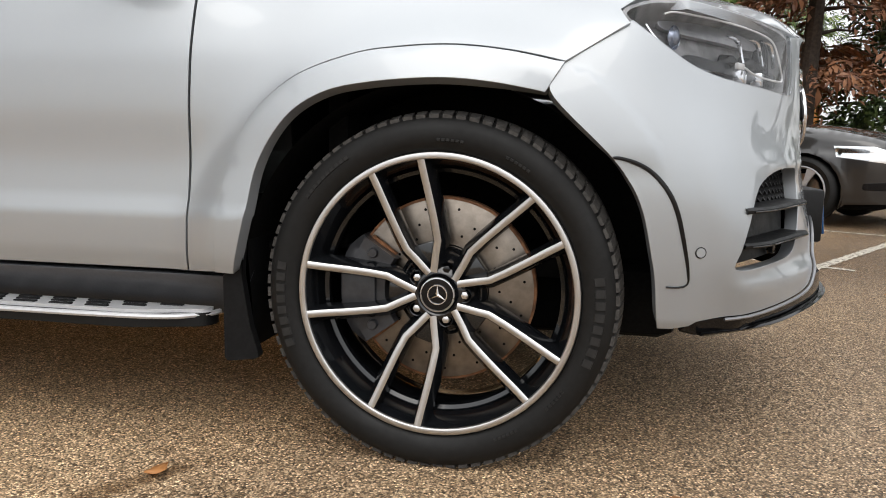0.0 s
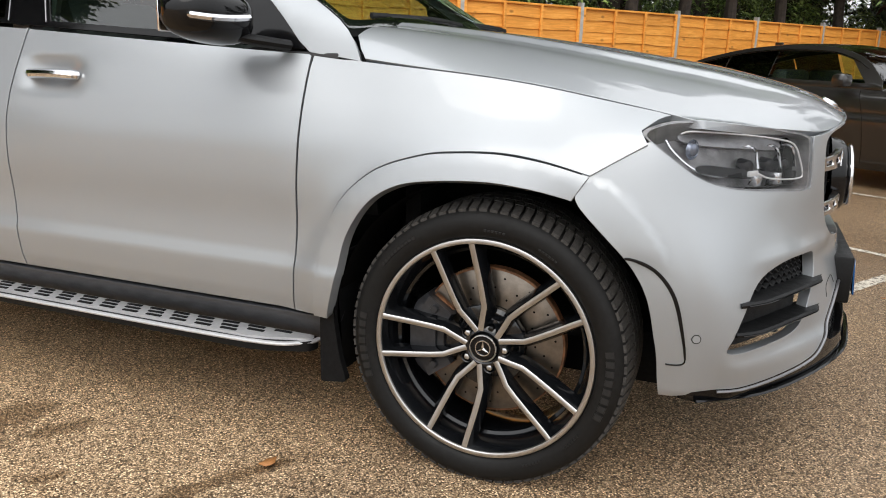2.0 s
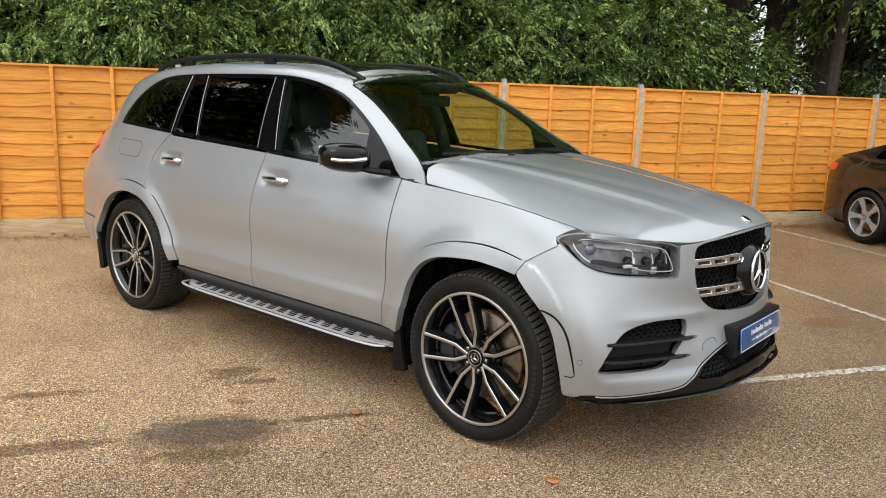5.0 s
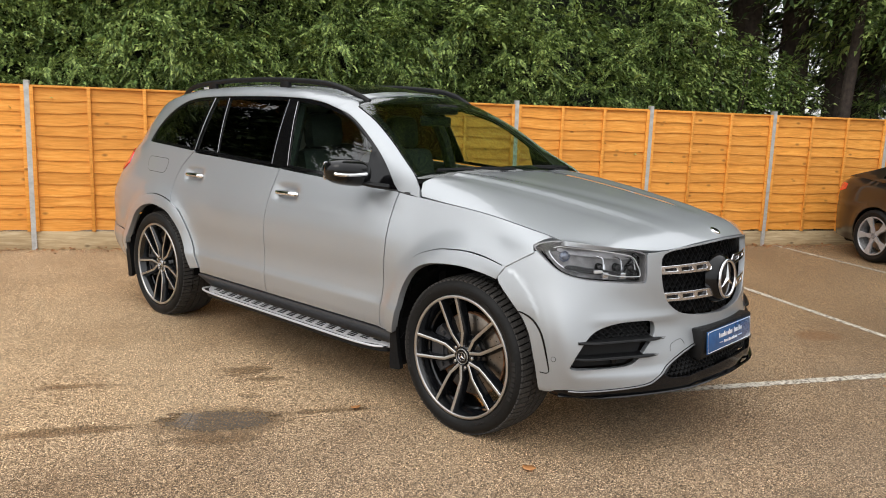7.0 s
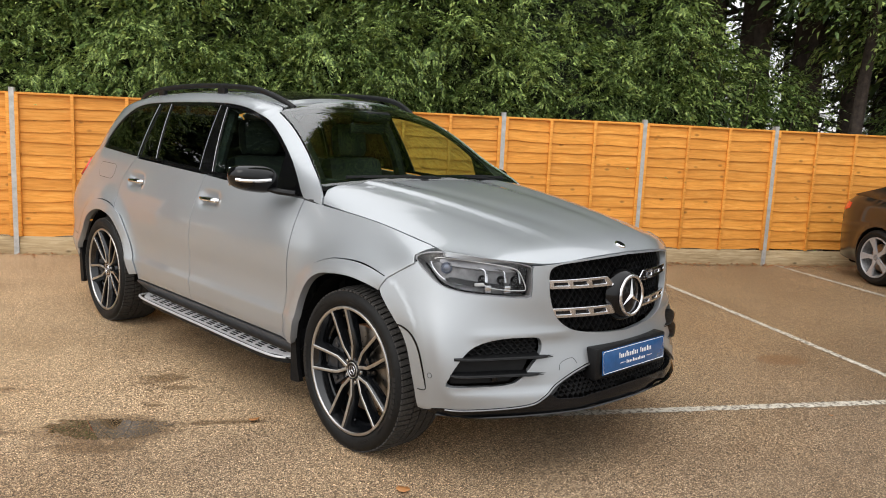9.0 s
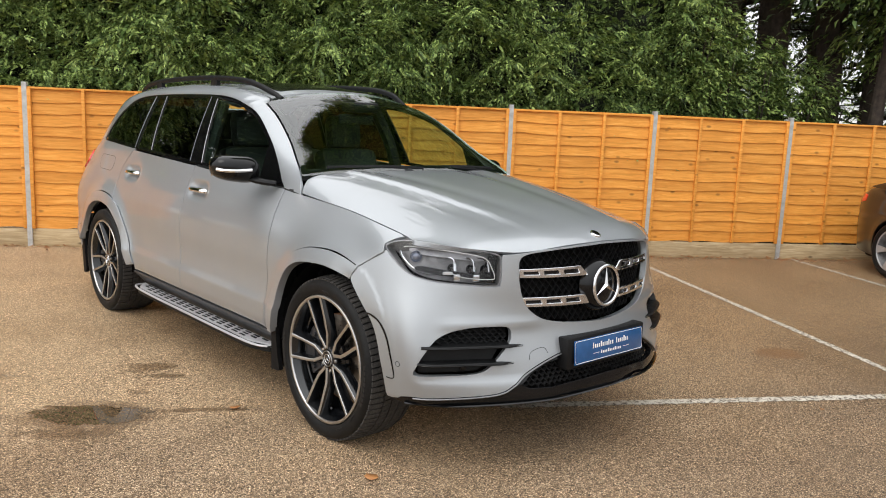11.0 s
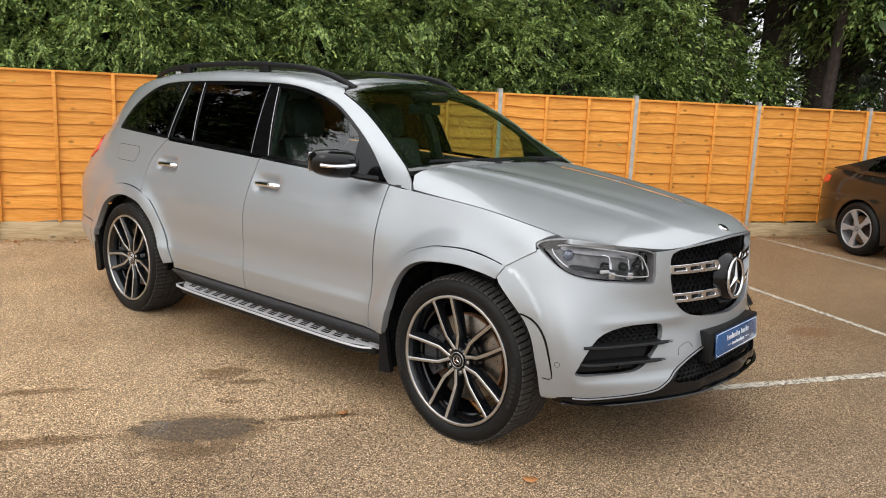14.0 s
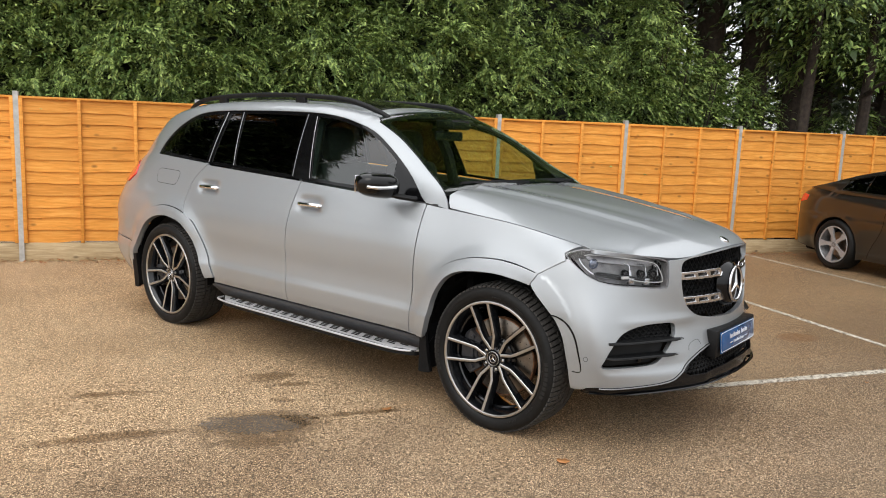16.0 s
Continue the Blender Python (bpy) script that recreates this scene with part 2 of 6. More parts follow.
RIM_BLACK = simple("rim_gloss_black", (0.005, 0.0055, 0.0065), 0.10, vary=0.2, coat=0.25)
RIM_SILVER = simple("machined_alloy", (0.53, 0.52, 0.51), 0.33, metal=1.0, vary=0.025, scale=120)
CHROME = simple("chrome", (0.78, 0.78, 0.80), 0.07, metal=1.0, vary=0.03)
SATIN = simple("satin_aluminium", (0.62, 0.62, 0.63), 0.28, metal=1.0, vary=0.08, scale=90)
BRUSHED = simple("brushed_tread_plate", (0.50, 0.50, 0.51), 0.38, metal=0.35, vary=0.08, scale=90)
FLAP_RUBBER = simple("flap_rubber", (0.007, 0.007, 0.0075), 0.55, vary=0.3, scale=80, bump=0.1, spec=0.12)
STEEL_GREY = simple("dark_satin_trim", (0.22, 0.22, 0.23), 0.3, metal=0.8, vary=0.1)
COUPE_WHEEL = simple("coupe_wheel_silver", (0.36, 0.36, 0.37), 0.35, metal=0.35, vary=0.1)
STEEL = simple("brake_disc_steel", (0.22, 0.19, 0.16), 0.36, metal=1.0, vary=0.25, scale=26, bump=0.08)
RUST_STEEL = simple("rusty_disc_edge", (0.20, 0.09, 0.04), 0.75, metal=0.3, vary=0.5, scale=40, bump=0.3)
LEATHER = simple("black_leather", (0.011, 0.011, 0.012), 0.6, vary=0.25, scale=90, bump=0.2)
LINER = simple("wheel_liner_felt", (0.005, 0.005, 0.005), 0.95, vary=0.4, scale=90, bump=0.3, spec=0.08)
HEADLINER = simple("grey_headlining", (0.22, 0.21, 0.20), 0.9, vary=0.08, scale=120)
PLATE_BLUE = simple("blue_plate", (0.012, 0.075, 0.215), 0.25, vary=0.12, coat=0.5)
WHITE = simple("white_lettering", (0.80, 0.80, 0.80), 0.4, vary=0.04)
LAMP_DARK = simple("smoked_lamp_housing", (0.20, 0.20, 0.203), 0.42, vary=0.45, scale=22, metal=0.3)
LAMP_BRIGHT = simple("lamp_reflector", (0.82, 0.83, 0.85), 0.10, metal=1.0, vary=0.04)
LAMP_REFLECTION = simple("hazy_lamp_reflection", (0.34, 0.34, 0.35), 0.35, metal=0.7, vary=0.25, scale=18)
LAMP_BLUE = simple("blue_projector_trim", (0.26, 0.29, 0.36), 0.2, metal=0.6, vary=0.2)
LAMP_WHITE = simple("milky_light_guide", (0.55, 0.55, 0.55), 0.25, vary=0.05)
TAIL_RED = simple("red_tail_lens", (0.72, 0.045, 0.03), 0.12, vary=0.2, coat=0.8)
LENS = glass_material("clear_lamp_lens", (0.86, 0.86, 0.87), 1.42, two=0.5)
SCREEN = glass_material("windscreen_glass", (0.66, 0.83, 0.70), 1.5, two=2.8)
SIDE_GLASS = glass_material("side_window_glass", (0.63, 0.80, 0.69), 1.5, two=2.3)
PRIVACY = glass_material("privacy_glass", (0.018, 0.018, 0.020), 1.5)
TARMAC = tarmac_material()
LINE_PAINT = line_paint_material()
FENCE_WOOD = wood_material("orange_fence_timber", (0.52, 0.205, 0.030), (0.71, 0.29, 0.046), (0.80, 0.39, 0.09))
BOARD_WOOD = wood_material("pale_gravel_board_timber", (0.27, 0.19, 0.10), (0.43, 0.32, 0.18), (0.56, 0.45, 0.29))
GALV = simple("galvanised_post", (0.47, 0.47, 0.46), 0.5, metal=0.35, vary=0.2, scale=18, bump=0.08)
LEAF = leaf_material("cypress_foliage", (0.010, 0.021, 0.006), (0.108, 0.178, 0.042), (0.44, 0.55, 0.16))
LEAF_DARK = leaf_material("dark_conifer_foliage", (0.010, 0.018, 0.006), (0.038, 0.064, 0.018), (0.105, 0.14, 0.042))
LEAF_BROWN = leaf_material("dead_brown_foliage", (0.05, 0.02, 0.01), (0.14, 0.055, 0.025), (0.24, 0.11, 0.05))
BARK = simple("conifer_bark", (0.045, 0.033, 0.025), 0.9, vary=0.5, scale=16, bump=0.9)
FALLEN = leaf_material("fallen_leaf", (0.16, 0.05, 0.015), (0.30, 0.11, 0.035), (0.42, 0.20, 0.07))

# ---- mesh helpers ----
def curve(xs, ys):
    """A smooth function through a few knots."""
    xs, ys = np.array(xs, float), np.array(ys, float)
    d = np.diff(ys) / np.diff(xs)
    m = np.concatenate(([d[0]], np.where(d[:-1] * d[1:] > 0, 2 * d[:-1] * d[1:] / (d[:-1] + d[1:] + 1e-12), 0.0), [d[-1]]))
    def f(x):
        x = np.clip(np.asarray(x, float), xs[0], xs[-1])
        i = np.clip(np.searchsorted(xs, x) - 1, 0, len(xs) - 2)
        h = xs[i + 1] - xs[i]
        t = (x - xs[i]) / h
        return ((2 * t**3 - 3 * t**2 + 1) * ys[i] + (t**3 - 2 * t**2 + t) * h * m[i] + (3 * t**2 - 2 * t**3) * ys[i + 1] + (t**3 - t**2) * h * m[i + 1])
    return f


def smooth(t):
    t = np.clip(t, 0, 1)
    return t * t * (3 - 2 * t)


def chain(points, step=0.03, closed=False):
    """A polyline with points no farther apart than step."""
    out = []
    n = len(points)
    for i in range(n if closed else n - 1):
        a, b = np.array(points[i], float), np.array(points[(i + 1) % n], float)
        k = max(1, int(math.ceil(np.linalg.norm(b - a) / step)))
        out += [tuple(a + (b - a) * j / k) for j in range(k)]
    if not closed:
        out.append(tuple(points[-1]))
    return out


def bowed(points, n=8, closed=False):
    """A Catmull-Rom curve through points."""
    p = [np.array(q, float) for q in points]
    out = []
    m = len(p)
    for i in range(m if closed else m - 1):
        if closed:
            a, b, c, d = p[i - 1], p[i], p[(i + 1) % m], p[(i + 2) % m]
        else:
            a, b, c, d = p[max(i - 1, 0)], p[i], p[i + 1], p[min(i + 2, m - 1)]
        for j in range(n):
            t = j / n
            out.append(tuple(0.5 * (2 * b + (c - a) * t + (2 * a - 5 * b + 4 * c - d) * t * t + (3 * b - a - 3 * c + d) * t**3)))
    if not closed:
        out.append(tuple(p[-1]))
    return out


def rounded(points, r, n=5):
    """A closed polygon with its corners rounded off."""
    out = []
    m = len(points)
    for i in range(m):
        a, b, c = (np.array(points[(i + k) % m], float) for k in (-1, 0, 1))
        u, v = a - b, c - b
        ra = min(r, 0.45 * np.linalg.norm(u), 0.45 * np.linalg.norm(v))
        p, q = b + u / np.linalg.norm(u) * ra, b + v / np.linalg.norm(v) * ra
        for j in range(n + 1):
            t = j / n
            out.append(tuple((1 - t)**2 * p + 2 * t * (1 - t) * b + t * t * q))
    return out


def area2(loop):
    p = np.array(loop)
    return 0.5 * np.sum(p[:, 0] * np.roll(p[:, 1], -1) - np.roll(p[:, 0], -1) * p[:, 1])


def shrink(loop, d):
    """A closed loop moved inwards by d (any winding)."""
    p = np.array(loop, float)
    if area2(loop) < 0:
        p = p[::-1]
    t = np.roll(p, -1, 0) - np.roll(p, 1, 0)
    t /= np.linalg.norm(t, axis=1)[:, None] + 1e-9
    return [tuple(q) for q in p + d * np.stack((-t[:, 1], t[:, 0]), 1)]


def inside(q, loop):
    q, p = np.asarray(q), np.array(loop)
    x, y = q[:, 0:1], q[:, 1:2]
    a, b = p, np.roll(p, -1, 0)
    c = (a[:, 1] > y) != (b[:, 1] > y)
    xi = (b[:, 0] - a[:, 0]) * (y - a[:, 1]) / (b[:, 1] - a[:, 1] + 1e-12) + a[:, 0]
    return (np.sum(c & (x < xi), 1) % 2) == 1


def far_from(q, loop, d):
    p = np.array(loop)
    best = np.full(len(q), 1e9)
    for i in range(0, len(p)):
        best = np.minimum(best, np.sum((q - p[i])**2, 1))
    return best > d * d


def mesh_of(name, verts, faces, normals=None, flat=False):
    me = bpy.data.meshes.new(name)
    me.from_pydata([tuple(map(float, v)) for v in verts], [], [tuple(map(int, f)) for f in faces])
    me.update()
    if not flat:
        me.shade_smooth()
    if normals is not None:
        me.normals_split_custom_set_from_vertices([tuple(map(float, n)) for n in normals])
    return me


def link_part(name, me, material, parent=None, label="", category="", kind=""):
    ob = new(name, me)
    if not me.materials:
        me.materials.append(material)
    if parent:
        ob.parent = parent
    return tagged(ob, label, category, "", kind)


def part(name, bm, material, parent=None, label="", category="", kind="", sharp=35):
    """Links a bmesh as one mesh object under a thing or a part."""
    me = bpy.data.meshes.new(name)
    bmesh.ops.recalc_face_normals(bm, faces=bm.faces)
    for f in bm.faces:
        f.smooth = True
    for e in bm.edges:
        if len(e.link_faces) == 2 and e.calc_face_angle(0) > radians(sharp):
            e.smooth = False
    bm.to_mesh(me)
    bm.free()
    return link_part(name, me, material, parent, label, category, kind)


def thing(name, label, category, at=None, group="", kind=""):
    ob = tagged(new(name), label, category, group, kind)
    ob.empty_display_size = 0.2
    if at is not None:
        ob.matrix_world = at
    return ob


def panel(name, outline, func, material, parent, holes=(), step=0.03, depth=0.016, label="", flip=False, gap=0.001, seam=0.0):
    """A sheet over the area inside outline, laid on the surface func(u, v), with rolled-in edges.
    flip: the outward side is the other one."""
    loops = []
    for k, lp in enumerate((outline, *holes)):
        lp = list(lp)
        if k == 0 and seam:
            lp = shrink(chain(lp, step, True), seam)
        if (area2(lp) > 0) != (k == 0):
            lp = lp[::-1]
        loops.append(chain(lp, step, True))
    pts = np.concatenate([np.array(l) for l in loops])
    lo, hi = pts.min(0), pts.max(0)
    gx, gy = np.meshgrid(np.arange(lo[0] + step * 0.37, hi[0], step), np.arange(lo[1] + step * 0.41, hi[1], step))
    gx[::2] += step * 0.5
    g = np.stack((gx.ravel(), gy.ravel()), 1)
    keep = inside(g, loops[0])
    for h in loops[1:]:
        keep &= ~inside(g, h)
    g = g[keep]
    g = g[far_from(g, pts, step * 0.55)]
    edges, base, allp = [], 0, []
    for l in loops:
        edges += [(base + i, base + (i + 1) % len(l)) for i in range(len(l))]
        base += len(l)
        allp += l
    nb = base
    allp = np.concatenate((np.array(allp), g)) if len(g) else np.array(allp)
    from mathutils.geometry import delaunay_2d_cdt
    vs, _, fs, _, _, _ = delaunay_2d_cdt([Vector(p) for p in allp], edges, [], 0, 1e-7)
    uv = np.array([(v.x, v.y) for v in vs])
    fs = np.array([f for f in fs if len(f) == 3])
    cen = uv[fs].mean(1)
    ok = inside(cen, loops[0])
    for h in loops[1:]:
        ok &= ~inside(cen, h)
    fs = fs[ok]
    e = 1e-4
    def at(q):
        return np.stack(func(q[:, 0], q[:, 1]), 1)
    def nor(q):
        du = (at(q + (e, 0)) - at(q - (e, 0))) / (2 * e)
        dv = (at(q + (0, e)) - at(q - (0, e))) / (2 * e)
        n = np.cross(du, dv)
        n /= np.linalg.norm(n, axis=1)[:, None] + 1e-12
        return (-n if flip else n), du, dv
    P = at(uv)
    N, DU, DV = nor(uv)
    verts, norms, faces = [*P], [*N], [tuple(f) if not flip else tuple(f[::-1]) for f in fs]
    # rolled edge
    for l in loops:
        q = np.array(l)
        p = at(q)
        n, du, dv = nor(q)
        t = np.roll(q, -1, 0) - np.roll(q, 1, 0)
        t3 = du * t[:, :1] + dv * t[:, 1:]
        t3 /= np.linalg.norm(t3, axis=1)[:, None] + 1e-12
        o = np.cross(t3, n)
        if flip:
            o = -o
        rings = [(p, n), (p + o * gap * 0.6 - n * gap * 0.6, (n + o) / 1.41421), (p + o * gap - n * gap * 2.0, o), (p + o * gap * 0.6 - n * depth, o)]
        first = len(verts)
        k = len(q)
        for rp, rn in rings:
            verts += [*rp]
            norms += [*rn]
        for r in range(3):
            for i in range(k):
                a, b = first + r * k + i, first + r * k + (i + 1) % k
                f = (a, a + k, b + k, b)
                faces.append(f if not flip else f[::-1])
    me = mesh_of(name, verts, faces, norms)
    return link_part(name, me, material, parent, label)


def box_bm(bm, lo, hi, bevel=0.0, m=None, seg=2):
    """A bevelled box between two corners, into bm."""
    r = bmesh.ops.create_cube(bm, size=1.0)
    vs = r["verts"]
    for v in vs:
        v.co = Vector([lo[i] + (v.co[i] + 0.5) * (hi[i] - lo[i]) for i in range(3)])
    if bevel:
        es = list({e for v in vs for e in v.link_edges})
        r = bmesh.ops.bevel(bm, geom=es, offset=bevel, segments=seg, affect="EDGES", profile=0.5)
        vs = list({v for f in r["faces"] for v in f.verts} | {v for v in vs if v.is_valid})
    if m is not None:
        bmesh.ops.transform(bm, matrix=m, verts=vs)
    return bm


def box(lo, hi, bevel=0.0, m=None):
    return box_bm(bmesh.new(), lo, hi, bevel, m)


def lathe(profile, n=64, axis="Y", wrap=False, arc=None):
    """A surface of revolution from (radius, along) pairs."""
    bm = bmesh.new()
    rows = []
    a0, a1 = arc or (0, 2 * math.pi)
    full = arc is None
    for i in range(n if full else n + 1):
        a = a0 + (a1 - a0) * i / n
        c, s = math.cos(a), math.sin(a)
        rows.append([bm.verts.new((r * c, y, r * s) if axis == "Y" else (r * c, r * s, y) if axis == "Z" else (y, r * c, r * s)) for r, y in profile])
    m = len(profile)
    for i in range(n):
        a, b = rows[i], rows[(i + 1) % len(rows)]
        for j in range(m if wrap else m - 1):
            q = (a[j], a[(j + 1) % m], b[(j + 1) % m], b[j])
            if len({v.co.to_tuple(7) for v in q}) >= 3:
                try:
                    bm.faces.new(q)
                except ValueError:
                    pass
    return bm


def tube(points, r, n=8, closed=False, flat=1.0, up=(0, 0, 1), bm=None):
    """A round or flattened bar along points; r a number or one for each point."""
    bm = bm or bmesh.new()
    p = [Vector(q) for q in points]
    k = len(p)
    rows = []
    for i in range(k):
        d = ((p[(i + 1) % k] - p[i - 1]) if closed else (p[min(i + 1, k - 1)] - p[max(i - 1, 0)])).normalized()
        s = d.cross(Vector(up))
        s = s.normalized() if s.length > 1e-5 else d.orthogonal().normalized()
        u = s.cross(d)
        ri = r[i] if isinstance(r, (list, tuple)) else r
        rows.append([bm.verts.new(p[i] + s * ri * math.cos(2 * math.pi * j / n) + u * ri * flat * math.sin(2 * math.pi * j / n)) for j in range(n)])
    for i in range(k if closed else k - 1):
        a, b = rows[i], rows[(i + 1) % k]
        for j in range(n):
            bm.faces.new((a[j], a[(j + 1) % n], b[(j + 1) % n], b[j]))
    if not closed:
        bm.faces.new(rows[0])
        bm.faces.new(rows[-1])
    return bm


def slab(loop, lift, thick, place=None):
    """A flat plate: a closed 2D loop pulled to a thickness; place maps (u, v, w) to a point."""
    bm = bmesh.new()
    place = place or (lambda u, v, w: (u, v, w))
    a = [bm.verts.new(place(u, v, lift)) for u, v in loop]
    b = [bm.verts.new(place(u, v, lift + thick)) for u, v in loop]
    bm.faces.new(a)
    bm.faces.new(b[::-1])
    n = len(loop)
    for i in range(n):
        bm.faces.new((a[i], b[i], b[(i + 1) % n], a[(i + 1) % n]))
    bmesh.ops.triangulate(bm, faces=[f for f in bm.faces if len(f.verts) > 4])
    return bm


# ---- ground ----
def ground_sheet():
    bm = bmesh.new()
    xs = sorted({*np.linspace(-8, 8, 33).tolist(), -200, -60, -25, -14, 14, 25, 60, 200})
    rows = [[bm.verts.new((x, y, 0)) for y in xs] for x in xs]
    for i in range(len(xs) - 1):
        for j in range(len(xs) - 1):
            bm.faces.new((rows[i][j], rows[i + 1][j], rows[i + 1][j + 1], rows[i][j + 1]))
    ob = part("ground", bm, TARMAC, None, "damp brown worn tarmac car park with a shallow puddle", "car park", "structure")
    return ob


ground_sheet()


def ground_line(name, a, b, width, seed, label):
    """A worn painted line with ragged sides, 4 mm above the tarmac."""
    rng = random.Random(seed)
    a, b = Vector((*a, 0)), Vector((*b, 0))
    d = (b - a).normalized()
    s = Vector((-d.y, d.x, 0))
    n = int((b - a).length / 0.03)
    bm = bmesh.new()
    rows = []
    for i in range(n + 1):
        p = a.lerp(b, i / n)
        w1, w2 = (width * (0.5 - 0.16 * rng.random()) for _ in range(2))
        rows.append([bm.verts.new(p + s * w1 + Vector((0, 0, 0.0035))), bm.verts.new(p + Vector((0, 0, 0.005))), bm.verts.new(p - s * w2 + Vector((0, 0, 0.0035)))])
    for i in range(n):
        for j in (0, 1):
            bm.faces.new((rows[i][j], rows[i + 1][j], rows[i + 1][j + 1], rows[i][j + 1]))
    part(name, bm, LINE_PAINT, None, label, "road marking", "structure")


ground_line("road_marking_1", (0.22, 0.07), (5.2, 8.2), 0.085, 1, "worn cream painted line along the parking bays")
ground_line("road_marking_2", (-3.0, 5.48), (1.9, 2.42), 0.075, 2, "faded white bay divider line on tarmac")
ground_line("road_marking_3", (-1.7, 7.40), (3.3, 4.25), 0.085, 3, "faded white bay divider line beside the dark car")

# ---- fence ----
FENCE_O = Vector((-6.53, -0.655, 0))
FENCE_D = Vector((0.5485, 0.8362, 0))
FENCE_N = Vector((0.8362, -0.5485, 0))
BAY = 1.837


def fence_pose(u, w=0.0, z=0.0):
    """x along the fence, y away from the car park, z up."""
    p = FENCE_O + FENCE_D * u + FENCE_N * w + Vector((0, 0, z))
    m = Matrix((FENCE_D, -FENCE_N, (0, 0, 1))).transposed().to_4x4()
    return Matrix.Translation(p) @ m


def board_mesh(seed, width, height):
    """A waney-edged lap board: thin at the top, thick and wavy below."""
    rng = random.Random(seed)
    n = 22
    ph = [rng.uniform(0, 6.28) for _ in range(3)]
    verts, faces = [], []
    for i in range(n + 1):
        x = width * i / n
        low = -0.004 * math.sin(3 * x + ph[0]) - 0.006 * math.sin(5.3 * x + ph[1]) - 0.0035 * math.sin(15 * x + ph[2])
        low -= 0.007 * max(0.0, math.sin(2.3 * x + 2 * ph[1])) ** 9
        verts += [(x, 0.002, height), (x, -0.015, low), (x, -0.004, low - 0.002), (x, 0.006, height)]
    for i in range(n):
        for j in range(4):
            a, b = 4 * i + j, 4 * i + (j + 1) % 4
            faces.append((a, a + 4, b + 4, b))
    faces += [(0, 1, 2, 3), tuple(4 * n + k for k in (3, 2, 1, 0))]
    me = mesh_of("board", verts, faces, flat=True)
    me.materials.append(FENCE_WOOD)
    return me


PANEL_W = 1.79
BOARDS = [board_mesh(s, PANEL_W, 0.158) for s in range(6)]


fence = thing("timber_fence", "orange-stained waney lap timber fence with grey metal posts", "fence")


def fence_panel(k):
    rng = random.Random(100 + k)
    base = new("fence_panel")
    base.parent = fence
    base.matrix_basis = fence_pose(k * BAY + 0.024)
    z0, z1, n = 0.205, 1.775, 12
    for i in range(n):
        b = new("board", BOARDS[rng.randrange(6)])
        b.parent = base
        b.location = (rng.uniform(-0.004, 0.004), 0.004 * rng.random(), z0 + 0.012 + i * (z1 - z0 - 0.03) / n)
        b.rotation_euler = (0, radians(rng.uniform(-0.35, 0.35)), 0)
        if rng.random() < 0.5:
            b.scale = (-1, 1, 1)
            b.location.x += PANEL_W
    for x in (0.0, 0.57, 1.14, PANEL_W - 0.04):
        edge = x in (0.0, PANEL_W - 0.04)
        part("batten", box((x, -0.040, z0), (x + (0.04 if edge else 0.036), -0.012, z1), 0.002), FENCE_WOOD, base)
    part("top_rail", box((-0.003, -0.03, z1 - 0.012), (PANEL_W + 0.003, 0.022, z1 + 0.012), 0.003), FENCE_WOOD, base)
    g = part("gravel_board", box((k * BAY + 0.02, -0.02, -0.02), (k * BAY + BAY - 0.02, 0.02, 0.203), 0.004), BOARD_WOOD, fence, "pale weathered gravel board")
    g.matrix_basis = fence_pose(0)


def fence_post(k):
    loop = [(-0.026, -0.03), (0.026, -0.03), (0.026, 0.03), (0.015, 0.03), (0.015, -0.018), (-0.015, -0.018), (-0.015, 0.03), (-0.026, 0.03)]
    ob = part("fence_post", slab(loop, -0.05, 1.885), GALV, fence, "grey galvanised steel post")
    ob.matrix_basis = fence_pose(k * BAY, 0.01)


for k in range(-2, 12):
    fence_panel(k)
    fence_post(k)
fence_post(12)


# ---- foliage ----
def spray_stock(rng, count, blades, length, droop, slim=0.14, reach=1.0):
    """Flat fan-shaped sprays: each a set of narrow leaflets on a stalk. Returns lists of local triangles."""
    stock = []
    for _ in range(count):
        tris = []
        n = blades
        for i in range(n):
            t = (i + 0.5) / n
            side = 1 if i % 2 else -1
            root = np.array([0.0, t * length * 0.85, -droop * (t * length) ** 2 * 2])
            ang = radians(rng.uniform(28, 52)) * side
            ln = length * reach * rng.uniform(0.30, 0.5) * (1.1 - 0.75 * t)
            if i == n - 1:
                ang, ln = radians(rng.uniform(-8, 8)), length * 0.3
            d = np.array([math.sin(ang), math.cos(ang), rng.uniform(-0.35, 0.12)])
            w = np.array([math.cos(ang), -math.sin(ang), rng.uniform(-0.3, 0.3)]) * ln * rng.uniform(slim, slim * 1.6)
            mid = root + d * ln * 0.5
            tip = root + d * ln + np.array([0, 0, -droop * ln])
            tris += [(root, mid + w, tip, mid - w)]
        stock.append(np.array(tris))
    return stock


